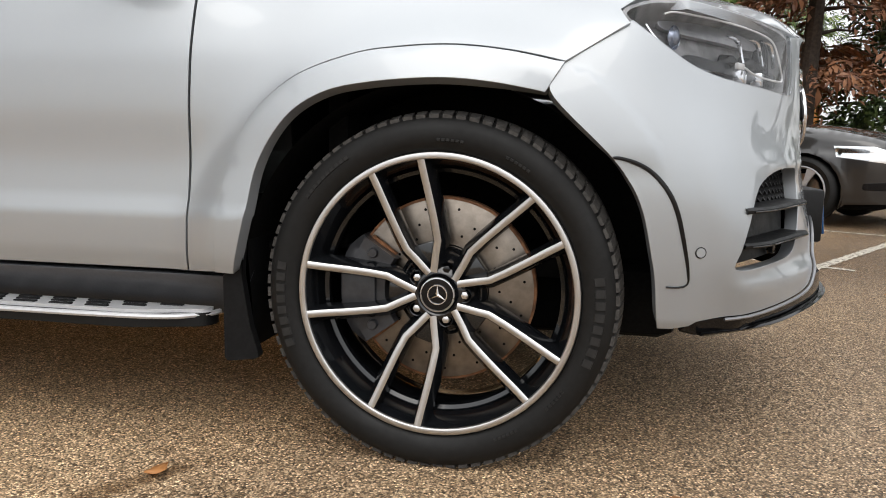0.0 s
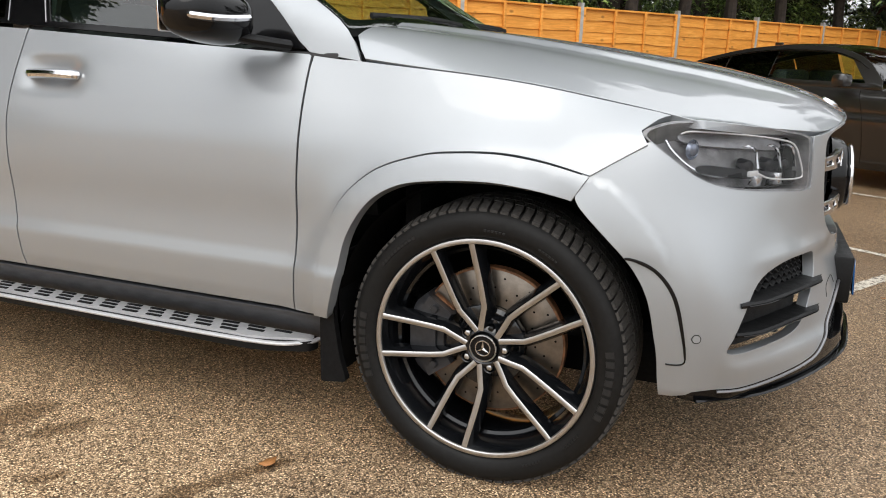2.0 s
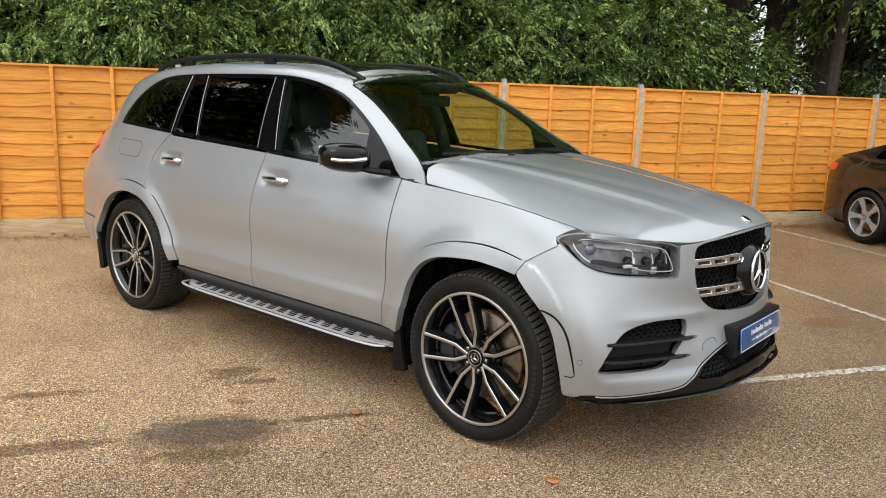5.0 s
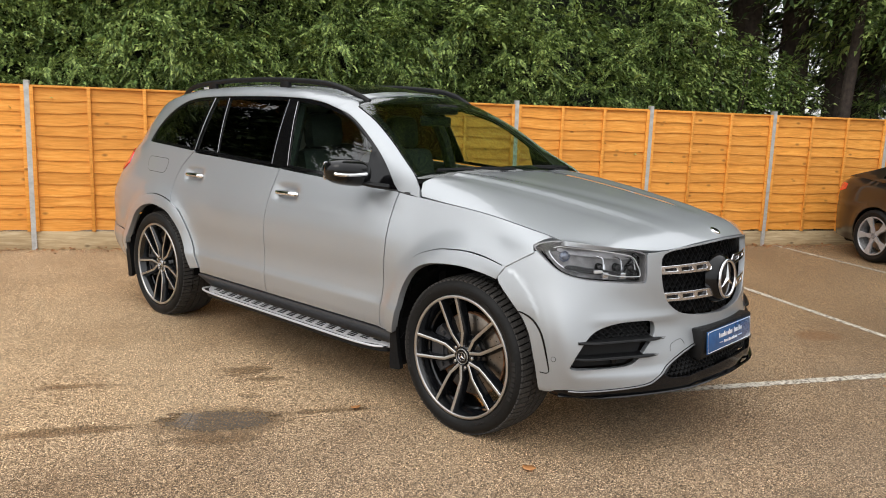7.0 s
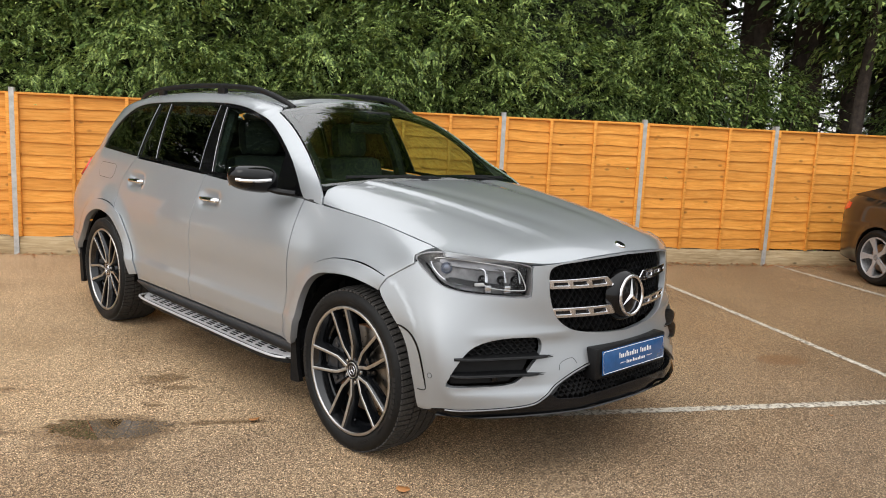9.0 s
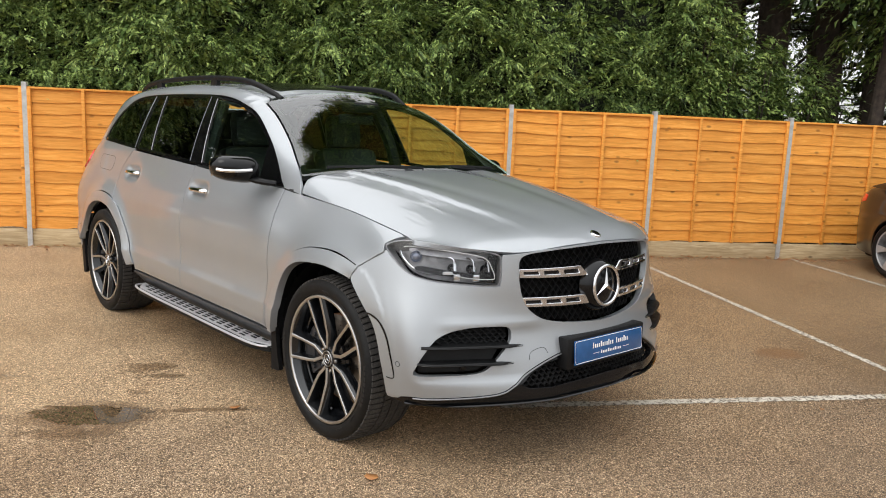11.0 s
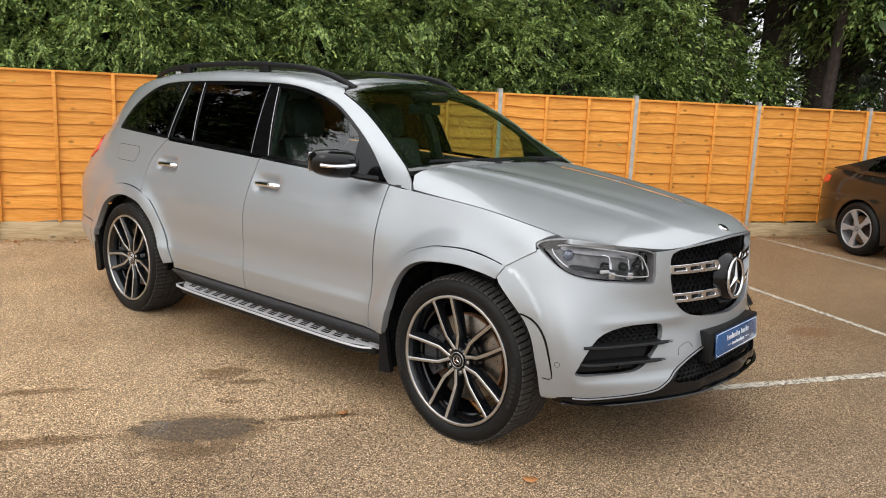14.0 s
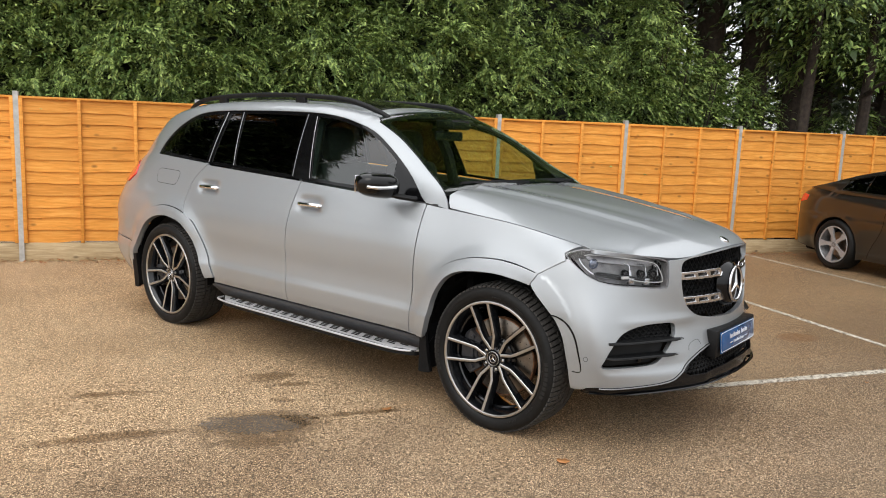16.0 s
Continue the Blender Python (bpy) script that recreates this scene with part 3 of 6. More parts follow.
def sprays_mesh(name, places, stock, rng):
    """places: (position, outward direction, size) rows; every leaflet is one four-cornered blade folded at its middle."""
    allv = []
    for p, out, size in places:
        s = stock[rng.randrange(len(stock))]
        y = Vector(out).normalized()
        x = y.cross(Vector((0, 0, 1)))
        x = x.normalized() if x.length > 0.01 else Vector((1, 0, 0))
        z = x.cross(y)
        a = rng.uniform(-0.9, 0.9)
        x2, z2 = x * math.cos(a) + z * math.sin(a), z * math.cos(a) - x * math.sin(a)
        m = np.array([x2, y, z2])
        allv.append(s.reshape(-1, 3) @ m * size + np.array(p))
    v = np.concatenate(allv)
    me = bpy.data.meshes.new(name)
    n = len(v)
    k = np.arange(0, n, 4, dtype=np.int32)[:, None]
    ids = np.concatenate((k, k + 1, k + 3, k + 3, k + 1, k + 2), 1).ravel()
    me.vertices.add(n)
    me.vertices.foreach_set("co", v.astype(np.float32).ravel())
    me.loops.add(len(ids))
    me.loops.foreach_set("vertex_index", ids)
    me.polygons.add(len(ids) // 3)
    me.polygons.foreach_set("loop_start", np.arange(0, len(ids), 3, dtype=np.int32))
    me.update()
    return me


FOL = random.Random(7)
STOCK = spray_stock(FOL, 14, 9, 1.0, 0.25)
FINE = spray_stock(FOL, 18, 21, 1.0, 0.45, 0.13, 0.62)
SPARSE = spray_stock(random.Random(8), 14, 11, 1.0, 0.45, 0.15, 0.78)


def hedge():
    """The tall clipped-by-nothing cypress screen behind the fence."""
    base = thing("cypress_hedge", "tall dense green cypress hedge behind the timber fence", "hedge", kind="stuff")
    U0, U1 = -3.4, 7.9
    # the screen is low to one side and rises into tall uncut trees on the other
    def top_at(u):
        return 4.6 + 0.35 * noise.noise(Vector((u * 1.3, 0.5, 2))) + 2.6 * float(smooth((u - 4.7) / 0.7))
    def depth(u, z):
        return 0.62 + 0.32 * noise.noise(Vector((u * 0.9, z * 0.7, 3))) + 0.26 * noise.noise(Vector((u * 2.1, z * 1.8, 9))) + 0.03 * z
    # near-black backing sheet: the shade between the sprays, put into its colour
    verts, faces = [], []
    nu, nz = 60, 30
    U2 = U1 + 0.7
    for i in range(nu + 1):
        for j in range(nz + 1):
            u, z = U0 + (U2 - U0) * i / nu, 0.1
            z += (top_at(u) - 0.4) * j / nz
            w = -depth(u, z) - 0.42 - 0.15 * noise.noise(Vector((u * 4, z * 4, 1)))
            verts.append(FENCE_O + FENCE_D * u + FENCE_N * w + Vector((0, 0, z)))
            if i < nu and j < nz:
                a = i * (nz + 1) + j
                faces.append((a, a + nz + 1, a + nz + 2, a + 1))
    link_part("shade_backing", mesh_of("shade_backing", verts, faces), HEDGE_SHADE, base, kind="stuff")
    places = []
    # boughs that reach out and hang, each a row of flat sprays
    for _ in range(1250):
        u = FOL.uniform(U0, U1 + 0.4)
        z = 1.3 + (top_at(u) - 1.3) * FOL.random() ** 1.2
        w = -depth(u, z) - 0.10
        p = FENCE_O + FENCE_D * u + FENCE_N * w + Vector((0, 0, z))
        d = (FENCE_N * FOL.uniform(0.35, 0.9) + FENCE_D * FOL.gauss(0, 0.7) + Vector((0, 0, FOL.gauss(0.15, 0.35)))).normalized()
        ln = FOL.uniform(0.35, 0.75)
        for k in range(10):
            t = (k + FOL.random()) / 10
            q = p + d * ln * t + Vector((FOL.gauss(0, 0.035), FOL.gauss(0, 0.035), -0.28 * ln * t * t + FOL.gauss(0, 0.03)))
            lat = d.cross(Vector((0, 0, 1))).normalized() * (0.9 if k % 2 else -0.9)
            out = d + lat * FOL.uniform(0.3, 1.0) + Vector((0, 0, -0.35 * t + FOL.gauss(0, 0.15)))
            if (q - FENCE_O).dot(FENCE_N) < -0.08 or q.z > 2.05:
                places.append((q, out, FOL.uniform(0.17, 0.34) * (1.15 - 0.4 * t)))
    for _ in range(6500):
        u = FOL.uniform(U0, U1 + 0.4)
        z = 1.2 + (top_at(u) - 1.2) * FOL.random() ** 1.25
        w = -depth(u, z) - 0.12 + FOL.gauss(0, 0.08)
        p = FENCE_O + FENCE_D * u + FENCE_N * w + Vector((0, 0, z))
        out = FENCE_N * FOL.uniform(0.4, 1.0) + FENCE_D * FOL.gauss(0, 0.55) + Vector((0, 0, FOL.gauss(0.12, 0.42)))
        places.append((p, out, FOL.uniform(0.22, 0.45)))
    # the higher, uneven tops of the same trees
    tops = [U0 + 0.6 + i * 0.9 + FOL.uniform(-0.25, 0.25) for i in range(13)]
    for u0 in tops:
        low_top = top_at(u0) - 0.7
        h = 5.0 + FOL.uniform(-0.3, 0.5) if u0 < 5.1 else 21.0 + FOL.uniform(-0.8, 1.6)
        for _ in range(int(150 * (h - low_top))):
            t = FOL.random()
            z = low_top + (h - low_top) * t
            r = (1.0 - (0.85 if u0 < 5.1 else 0.45) * t) * math.sqrt(FOL.random())
            a = FOL.uniform(0, 6.283)
            p = FENCE_O + FENCE_D * (u0 + r * math.cos(a)) - FENCE_N * (1.1 + 0.7 * r * math.sin(a)) + Vector((0, 0, z))
            places.append((p, FENCE_D * math.cos(a) - FENCE_N * math.sin(a) + Vector((0, 0, FOL.uniform(-0.3, 0.5))), FOL.uniform(0.4, 0.7)))
    # nothing reaches through the fence boards
    places = [q for q in places if q[0].z > 2.0 + 0.5 * q[2] or (q[0] - FENCE_O).dot(FENCE_N) + q[2] < -0.02]
    low = [q if q[2] < 0.46 else (q[0], q[1], q[2] * 0.62) for q in places if q[0].z < 6.5]
    high = [(q[0], q[1], q[2] * 1.2) for q in places if q[0].z >= 6.5]
    link_part("foliage", sprays_mesh("foliage", low, FINE, FOL), LEAF, base, kind="stuff")
    link_part("upper_crown", sprays_mesh("upper_crown", high, STOCK, FOL), LEAF, base, kind="stuff")


hedge()


def conifer(x, y, height, crown_from, radius, n, leaf, size, lean=(0, 0), trunk_r=0.22, label="dark conifer tree with a bare lower trunk", limbs=10, stock=None):
    base = thing("conifer", label, "tree", Matrix.Translation((x, y, 0)))
    rng = random.Random(int(x * 31 + y * 17))
    pts, rs = [], []
    for i in range(9):
        t = i / 8
        pts.append((lean[0] * t + 0.08 * math.sin(5 * t + x), lean[1] * t + 0.08 * math.cos(4 * t + y), -0.1 + (height + 0.1) * t * 0.96))
        rs.append(trunk_r * (1 - 0.88 * t) + (0.06 if i == 0 else 0))
    part("trunk", tube(pts, rs, 10, up=(0, 1, 0)), BARK, base)
    bm = bmesh.new()
    places = []
    for i in range(limbs):
        z = rng.uniform(crown_from * 0.8, height * 0.85)
        t = z / height
        a = rng.uniform(0, 6.283)
        ln = radius * (1.05 - t) * rng.uniform(0.5, 1.0) + 0.2
        q = Vector((lean[0] * t, lean[1] * t, z))
        d = Vector((math.cos(a), math.sin(a), rng.uniform(-0.15, 0.35)))
        tube([q, q + d * ln * 0.5, q + d * ln - Vector((0, 0, 0.12 * ln))], [0.05, 0.03, 0.01], 6, bm=bm)
    part("branchwork", bm, BARK, base, kind="stuff")
    tiers = max(12, int(n / 60))
    for _ in range(tiers):
        t = rng.random() ** 0.8
        z0 = crown_from + (height - crown_from) * t
        a = rng.uniform(0, 6.283)
        rad = radius * (1 - t) ** 0.75 * rng.uniform(0.45, 1.05) + 0.15
        for _ in range(n // tiers):
            r = rad * math.sqrt(rng.random())
            a2 = a + rng.gauss(0, 0.4)
            p = Vector((lean[0] * z0 / height + math.cos(a2) * r, lean[1] * z0 / height + math.sin(a2) * r, z0 + rng.gauss(0, 0.18) - 0.16 * r))
            out = Vector((math.cos(a2), math.sin(a2), rng.uniform(-0.45, 0.2))) + Vector((rng.gauss(0, 0.4), rng.gauss(0, 0.4), 0))
            places.append((p, out, size * rng.uniform(0.7, 1.3)))
    link_part("crown", sprays_mesh("crown", places, stock or STOCK, rng), leaf, base, kind="stuff")
    return base


def along(u, w):
    p = FENCE_O + FENCE_D * u - FENCE_N * w
    return p.x, p.y


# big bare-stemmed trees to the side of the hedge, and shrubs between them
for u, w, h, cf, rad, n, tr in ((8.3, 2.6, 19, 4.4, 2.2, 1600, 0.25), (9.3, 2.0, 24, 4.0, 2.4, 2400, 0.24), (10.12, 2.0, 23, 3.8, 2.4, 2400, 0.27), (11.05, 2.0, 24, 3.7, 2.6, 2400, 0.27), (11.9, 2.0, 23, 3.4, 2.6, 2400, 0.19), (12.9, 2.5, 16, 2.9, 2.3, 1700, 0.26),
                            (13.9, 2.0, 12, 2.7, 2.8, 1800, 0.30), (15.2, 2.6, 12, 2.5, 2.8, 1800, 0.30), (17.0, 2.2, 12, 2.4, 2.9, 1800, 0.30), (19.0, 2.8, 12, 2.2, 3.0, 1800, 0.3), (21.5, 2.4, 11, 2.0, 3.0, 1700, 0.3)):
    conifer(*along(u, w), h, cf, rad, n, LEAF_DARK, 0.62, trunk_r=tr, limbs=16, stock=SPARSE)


def shrub(u, w, rad, top, n, leaf, label):
    base = thing("shrub", label, "shrub", Matrix.Translation((*along(u, w), 0)))
    rng = random.Random(int(u * 77))
    bm = bmesh.new()
    for i in range(7):
        a = rng.uniform(0, 6.283)
        tube([(0, 0, -0.05), (math.cos(a) * rad * 0.3, math.sin(a) * rad * 0.3, top * 0.5), (math.cos(a) * rad * 0.7, math.sin(a) * rad * 0.7, top * 0.85)], [0.03, 0.02, 0.008], 6, bm=bm)
    part("branchwork", bm, BARK, base, kind="stuff")
    places = []
    for _ in range(n):
        a, t = rng.uniform(0, 6.283), rng.random()
        r = rad * math.sqrt(rng.random()) * (1 - 0.5 * t)
        p = Vector((math.cos(a) * r, math.sin(a) * r, 0.4 + (top - 0.4) * t + rng.gauss(0, 0.08)))
        places.append((p, Vector((math.cos(a), math.sin(a), rng.uniform(-0.3, 0.5))), rng.uniform(0.2, 0.36)))
    link_part("foliage", sprays_mesh("foliage", places, SPARSE, rng), leaf, base, kind="stuff")


for u, w, rad, top, n in ((8.2, 1.0, 0.6, 3.7, 850), (8.7, 1.1, 0.6, 3.2, 800), (9.3, 1.2, 0.6, 2.9, 750), (9.9, 1.2, 0.6, 2.65, 650), (10.5, 1.3, 0.5, 2.35, 450), (12.6, 1.6, 0.8, 2.2, 500), (14.5, 1.7, 0.9, 2.5, 600), (16.3, 1.7, 0.9, 2.4, 600), (18.2, 1.8, 1.0, 2.5, 600)):
    shrub(u, w, rad, top, n, LEAF, "green evergreen shrub growing up behind the fence")

# boughs over the fence before the dark stems; lighter leaf colour stands for sunlight
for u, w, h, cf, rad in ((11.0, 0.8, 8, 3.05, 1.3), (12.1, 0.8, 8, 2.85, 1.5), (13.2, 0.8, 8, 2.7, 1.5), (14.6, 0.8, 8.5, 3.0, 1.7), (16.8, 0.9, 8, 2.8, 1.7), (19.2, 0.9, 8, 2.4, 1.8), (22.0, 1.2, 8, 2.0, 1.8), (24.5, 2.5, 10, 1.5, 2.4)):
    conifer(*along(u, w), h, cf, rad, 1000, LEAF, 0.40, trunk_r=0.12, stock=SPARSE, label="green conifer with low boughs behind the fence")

# a browned conifer and others across the car park, seen past the bonnet
conifer(4.2, 13.2, 9, 1.9, 2.2, 1500, LEAF_BROWN, 0.6, label="browned dying conifer behind the fence")
for x, y, h, r in ((6.2, 14.5, 9, 2.4), (8.5, 13.5, 9, 2.5), (11.5, 12.5, 9, 2.6), (15, 11, 9, 2.6)):
    conifer(x, y, h, 0.8, r, 1500, LEAF_DARK, 0.6, label="dark green conifer at the edge of the car park")
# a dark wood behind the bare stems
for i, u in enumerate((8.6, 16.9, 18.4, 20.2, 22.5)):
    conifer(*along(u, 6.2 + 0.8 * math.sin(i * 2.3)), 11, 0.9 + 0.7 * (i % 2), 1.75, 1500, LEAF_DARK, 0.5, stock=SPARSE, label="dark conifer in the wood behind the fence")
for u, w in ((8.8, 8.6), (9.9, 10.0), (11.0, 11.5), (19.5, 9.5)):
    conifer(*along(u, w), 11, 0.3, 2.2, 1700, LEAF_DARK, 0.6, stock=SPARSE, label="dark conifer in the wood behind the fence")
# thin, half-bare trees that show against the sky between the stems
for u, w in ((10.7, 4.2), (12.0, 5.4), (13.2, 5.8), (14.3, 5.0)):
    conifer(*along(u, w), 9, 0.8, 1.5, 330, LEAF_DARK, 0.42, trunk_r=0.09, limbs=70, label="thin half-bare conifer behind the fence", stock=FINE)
# a stand of tall conifers at the far end of the open side, which shows in the side glass
for i, (x, y, h) in enumerate(((-17.8, -11.6, 19), (-20.5, -9.6, 21), (-21.5, -12.8, 22), (-21.0, -6.4, 20), (-22.5, -3.2, 21), (-22.0, 0.0, 18), (-23.5, 3.5, 19))):
    conifer(x, y, h, 1.6 + 0.5 * math.sin(i * 2.7), 3.0, 2700, LEAF_DARK, 1.55, trunk_r=0.3, label="tall dark conifer across the car park")


# ---- fallen leaves ----
def fallen_leaf(x, y, size, turn, seed):
    rng = random.Random(seed)
    loop = []
    for i in range(14):
        a = 2 * math.pi * i / 14
        r = size * (0.62 + 0.38 * abs(math.cos(2.5 * a))) * rng.uniform(0.85, 1.1)
        loop.append((r * math.cos(a), 0.75 * r * math.sin(a)))
    bm = bmesh.new()
    c = bm.verts.new((0, 0, 0.010))
    ring = [bm.verts.new((u, v, 0.006 + 0.25 * (u * u + v * v) / size + rng.uniform(-0.001, 0.004))) for u, v in loop]
    for i in range(14):
        bm.faces.new((c, ring[i], ring[(i + 1) % 14]))
    ob = part("fallen_leaf", bm, FALLEN, None, "curled dry brown fallen leaf lying on the tarmac", "leaf")
    ob.matrix_world = pose(x, y, 0, 0, 0, turn)
    sol = ob.modifiers.new("thickness", "SOLIDIFY")
    sol.thickness = 0.0012


fallen_leaf(0.522, -1.035, 0.040, 20, 1)
fallen_leaf(-0.578, -1.129, 0.030, 70, 2)
LEAFR = random.Random(21)
for i in range(12):
    x, y = LEAFR.uniform(-3.4, 2.6), LEAFR.uniform(0.6, 4.8)
    if -4.2 < x < 1.0 and -1.0 < y < 1.0:
        continue
    fallen_leaf(x, y, LEAFR.uniform(0.012, 0.022), LEAFR.uniform(0, 360), 30 + i)


def leaf_litter():
    """Dead leaves and needles drifted against the foot of the fence."""
    rng = random.Random(5)
    v, f = [], []
    for _ in range(2600):
        u = rng.uniform(-5, 14)
        w = 0.03 + abs(rng.gauss(0, 0.12))
        p = FENCE_O + FENCE_D * u + FENCE_N * w
        z = 0.008 + 0.03 * rng.random() * math.exp(-w * 8)
        s = rng.uniform(0.010, 0.028)
        a = rng.uniform(0, 6.28)
        d, e = Vector((math.cos(a), math.sin(a), rng.uniform(-0.4, 0.4))) * s, Vector((-math.sin(a), math.cos(a), rng.uniform(-0.4, 0.4))) * s * 0.5
        c = Vector((p.x, p.y, z))
        k = len(v)
        v += [c - d, c + e, c + d, c - e]
        f.append((k, k + 1, k + 2, k + 3))
    link_part("leaf_litter", mesh_of("leaf_litter", v, f, flat=True), FALLEN, None, "brown leaf litter drifted along the fence foot", "leaf litter", "stuff")


leaf_litter()

# ---- the silver car: its surfaces ----
# x forward from the front axle, y to its left, z up
shoulder = curve([-4.2, -3.4, -2.7, -1.73, -0.62, -0.46, 0.0, 0.43, 0.62], [1.30, 1.30, 1.272, 1.232, 1.172, 1.156, 1.117, 1.05, 1.024])
shoulder_y = curve([-4.2, -3.4, -2.6, -1.5, -0.72, -0.46, 0.0, 0.43, 0.62], [0.80, 0.835, 0.85, 0.852, 0.830, 0.829, 0.826, 0.812, 0.75])
flank = curve([0.30, 0.36, 0.42, 0.47, 0.553, 0.588, 0.68, 0.80, 0.90, 1.0, 1.08, 1.18, 1.32], [0.885, 0.912, 0.932, 0.944, 0.949, 0.9405, 0.935, 0.940, 0.936, 0.918, 0.897, 0.872, 0.85])
rear_x = curve([0.28, 0.37, 0.54, 0.79, 1.054, 1.235, 1.457, 1.62, 1.75], [-4.12, -4.18, -4.25, -4.25, -4.14, -3.985, -3.83, -3.68, -3.50])
screen_x = curve([1.14, 1.20, 1.248, 1.367, 1.55, 1.66, 1.72], [-0.425, -0.455, -0.495, -0.695, -1.00, -1.26, -1.42])
roof_z = curve([-3.74, -3.45, -3.0, -2.4, -1.8, -1.4, -1.25], [1.628, 1.690, 1.734, 1.752, 1.737, 1.695, 1.66])
AXLES = (0.0, -3.135)
HANDLES = ((-1.535, 1.080), (-2.665, 1.110))


def body_y(x, z):
    x, z = np.asarray(x, float), np.asarray(z, float)
    top, yt = shoulder(x), shoulder_y(x)
    e = top - z
    L = flank(z)
    low = L - (L - yt) * np.exp(-np.maximum(e, 0) / (0.042 + 0.078 * smooth((x + 0.80) / 0.45) * (1 - smooth(x / 0.38))))
    d = np.maximum(-e, 0)
    w = np.where(e >= 0, low, yt - 0.30 * d - 0.25 * d * d)
    for ax in AXLES:
        r = np.hypot(x - ax, z - 0.40)
        w = w + 0.030 * np.exp(-(np.maximum(r - 0.515, 0) / 0.075) ** 2) * (z < top) * smooth((top - z) / 0.12)
    for hx, hz in HANDLES:
        w = w - 0.026 * np.exp(-((x - hx) / 0.108) ** 4 - ((z - hz) / 0.046) ** 4)
    # the screen pillar turns in towards the windscreen, the roof edge towards the roof
    amp = 0.055 * smooth((z - 1.20) / 0.22)
    dist = screen_x(z) - x
    w = w - amp * np.clip(1 - dist / 0.15, 0, 1.2) ** 1.7
    over = (z - (roof_z(x) - 0.06)) / 0.06
    w = w - 0.075 * np.clip(over, 0, 1.3) ** 2 * (x < -1.2)
    t = np.clip(1 - (x - rear_x(z)) / 0.62, 0, 1.15)
    return w * (1 - 0.20 * t ** 2.4)


def side(sgn, inset=0.0):
    def f(x, z):
        return x, sgn * (body_y(x, z) - inset), z
    return f


# nose sections: (x, half width) at seven places from the wheel arch round to the middle
NOSE_Z = (0.30, 0.36, 0.50, 0.66, 0.84, 1.02, 1.10)
NOSE_X = np.array([
    [.475, .54, .64, .78, .88, .935, .955],
    [.472, .55, .66, .80, .905, .962, .982],
    [.455, .55, .655, .785, .880, .935, .952],
    [.400, .52, .625, .755, .840, .900, .920],
    [.230, .44, .58, .725, .825, .890, .912],
    [.130, .41, .55, .695, .805, .872, .898],
    [.100, .39, .53, .675, .785, .852, .880]])
NOSE_Y = np.array([
    [.905, .888, .83, .64, .44, .235, 0],
    [.930, .914, .85, .66, .45, .24, 0],
    [.952, .934, .885, .67, .46, .24, 0],
    [.962, .941, .885, .67, .465, .24, 0],
    [.963, .924, .845, .67, .485, .26, 0],
    [.908, .874, .792, .655, .495, .28, 0],
    [.80, .768, .73, .62, .47, .27, 0]])


def catmull(rows, t):
    """Catmull-Rom over the first axis at t in index units; mirrors at the end of the section."""
    n = len(rows)
    i = np.clip(np.floor(t).astype(int), 0, n - 2)
    f = t - i
    g = lambda k: rows[np.clip(k, 0, n - 1)]
    a, b, c, d = g(i - 1), g(i), g(i + 1), g(i + 2)
    return 0.5 * (2 * b + (c - a) * f + (2 * a - 5 * b + 4 * c - d) * f * f + (3 * b - a - 3 * c + d) * f ** 3)


arch_crease = curve([.60, .70, .738, .789, .856, .899, .95], [.60, .72, .75, .72, .60, .30, -.2])


def nose(sgn, inset=0.0):
    zi = np.array(NOSE_Z)
    def raw(a, z):
        a, z = np.asarray(a, float), np.asarray(z, float)
        sy = np.where(a > 6, -1.0, 1.0)
        am = np.where(a > 6, 12 - a, a)
        tz = np.interp(z, zi, np.arange(len(zi)))
        out = []
        for tab, odd in ((NOSE_X, False), (NOSE_Y, True)):
            ext = np.concatenate((tab, (-1 if odd else 1) * tab[:, 5:4:-1]), 1)
            cols = np.stack([catmull(ext[:, j], tz) for j in range(8)])
            i = np.clip(np.floor(am).astype(int), 0, 6)
            f = am - i
            k = np.arange(len(am)) if am.ndim else 0
            g = lambda q: cols[np.clip(q, 0, 7), k]
            p, q, r, s = g(i - 1), g(i), g(i + 1), g(i + 2)
            s = np.where(i + 2 > 7, (-1 if odd else 1) * cols[4, k], s)
            out.append(0.5 * (2 * q + (r - p) * f + (2 * p - 5 * q + 4 * r - s) * f * f + (3 * q - p - 3 * r + s) * f ** 3))
        return out[0], sy * out[1]
    def func(a, z):
        a, z = np.atleast_1d(np.asarray(a, float)), np.atleast_1d(np.asarray(z, float))
        x, y = raw(a, z)
        am = np.where(a > 6, 12 - a, a)
        win = lambda p, q: smooth((am - p) / 0.5) * smooth((q - am) / 0.5)
        # jaw ledge under the side intake, brow over it, hollow above the brow
        swell = 0.010 * smooth((0.472 - z) / 0.045) * win(1.5, 4.9) + 0.006 * np.exp(-((z - 0.692) / 0.024) ** 2) * win(2.2, 4.6) - 0.004 * np.exp(-((z - 0.78) / 0.06) ** 2) * win(2.3, 4.2)
        # the arch moulding runs on into the bumper corner
        swell = swell + 0.004 * smooth((arch_crease(z) - am) / 0.13 + 0.5) * smooth((z - 0.66) / 0.07)
        if inset is not None:
            e = 1e-3
            x1, y1 = raw(a + e, z)
            x0, y0 = raw(a - e, z)
            tx, ty = x1 - x0, y1 - y0
            ln = np.hypot(tx, ty) + 1e-9
            x, y = x - (inset - swell) * (-ty) / ln, y - (inset - swell) * tx / ln
        return x, sgn * y, z
    return func


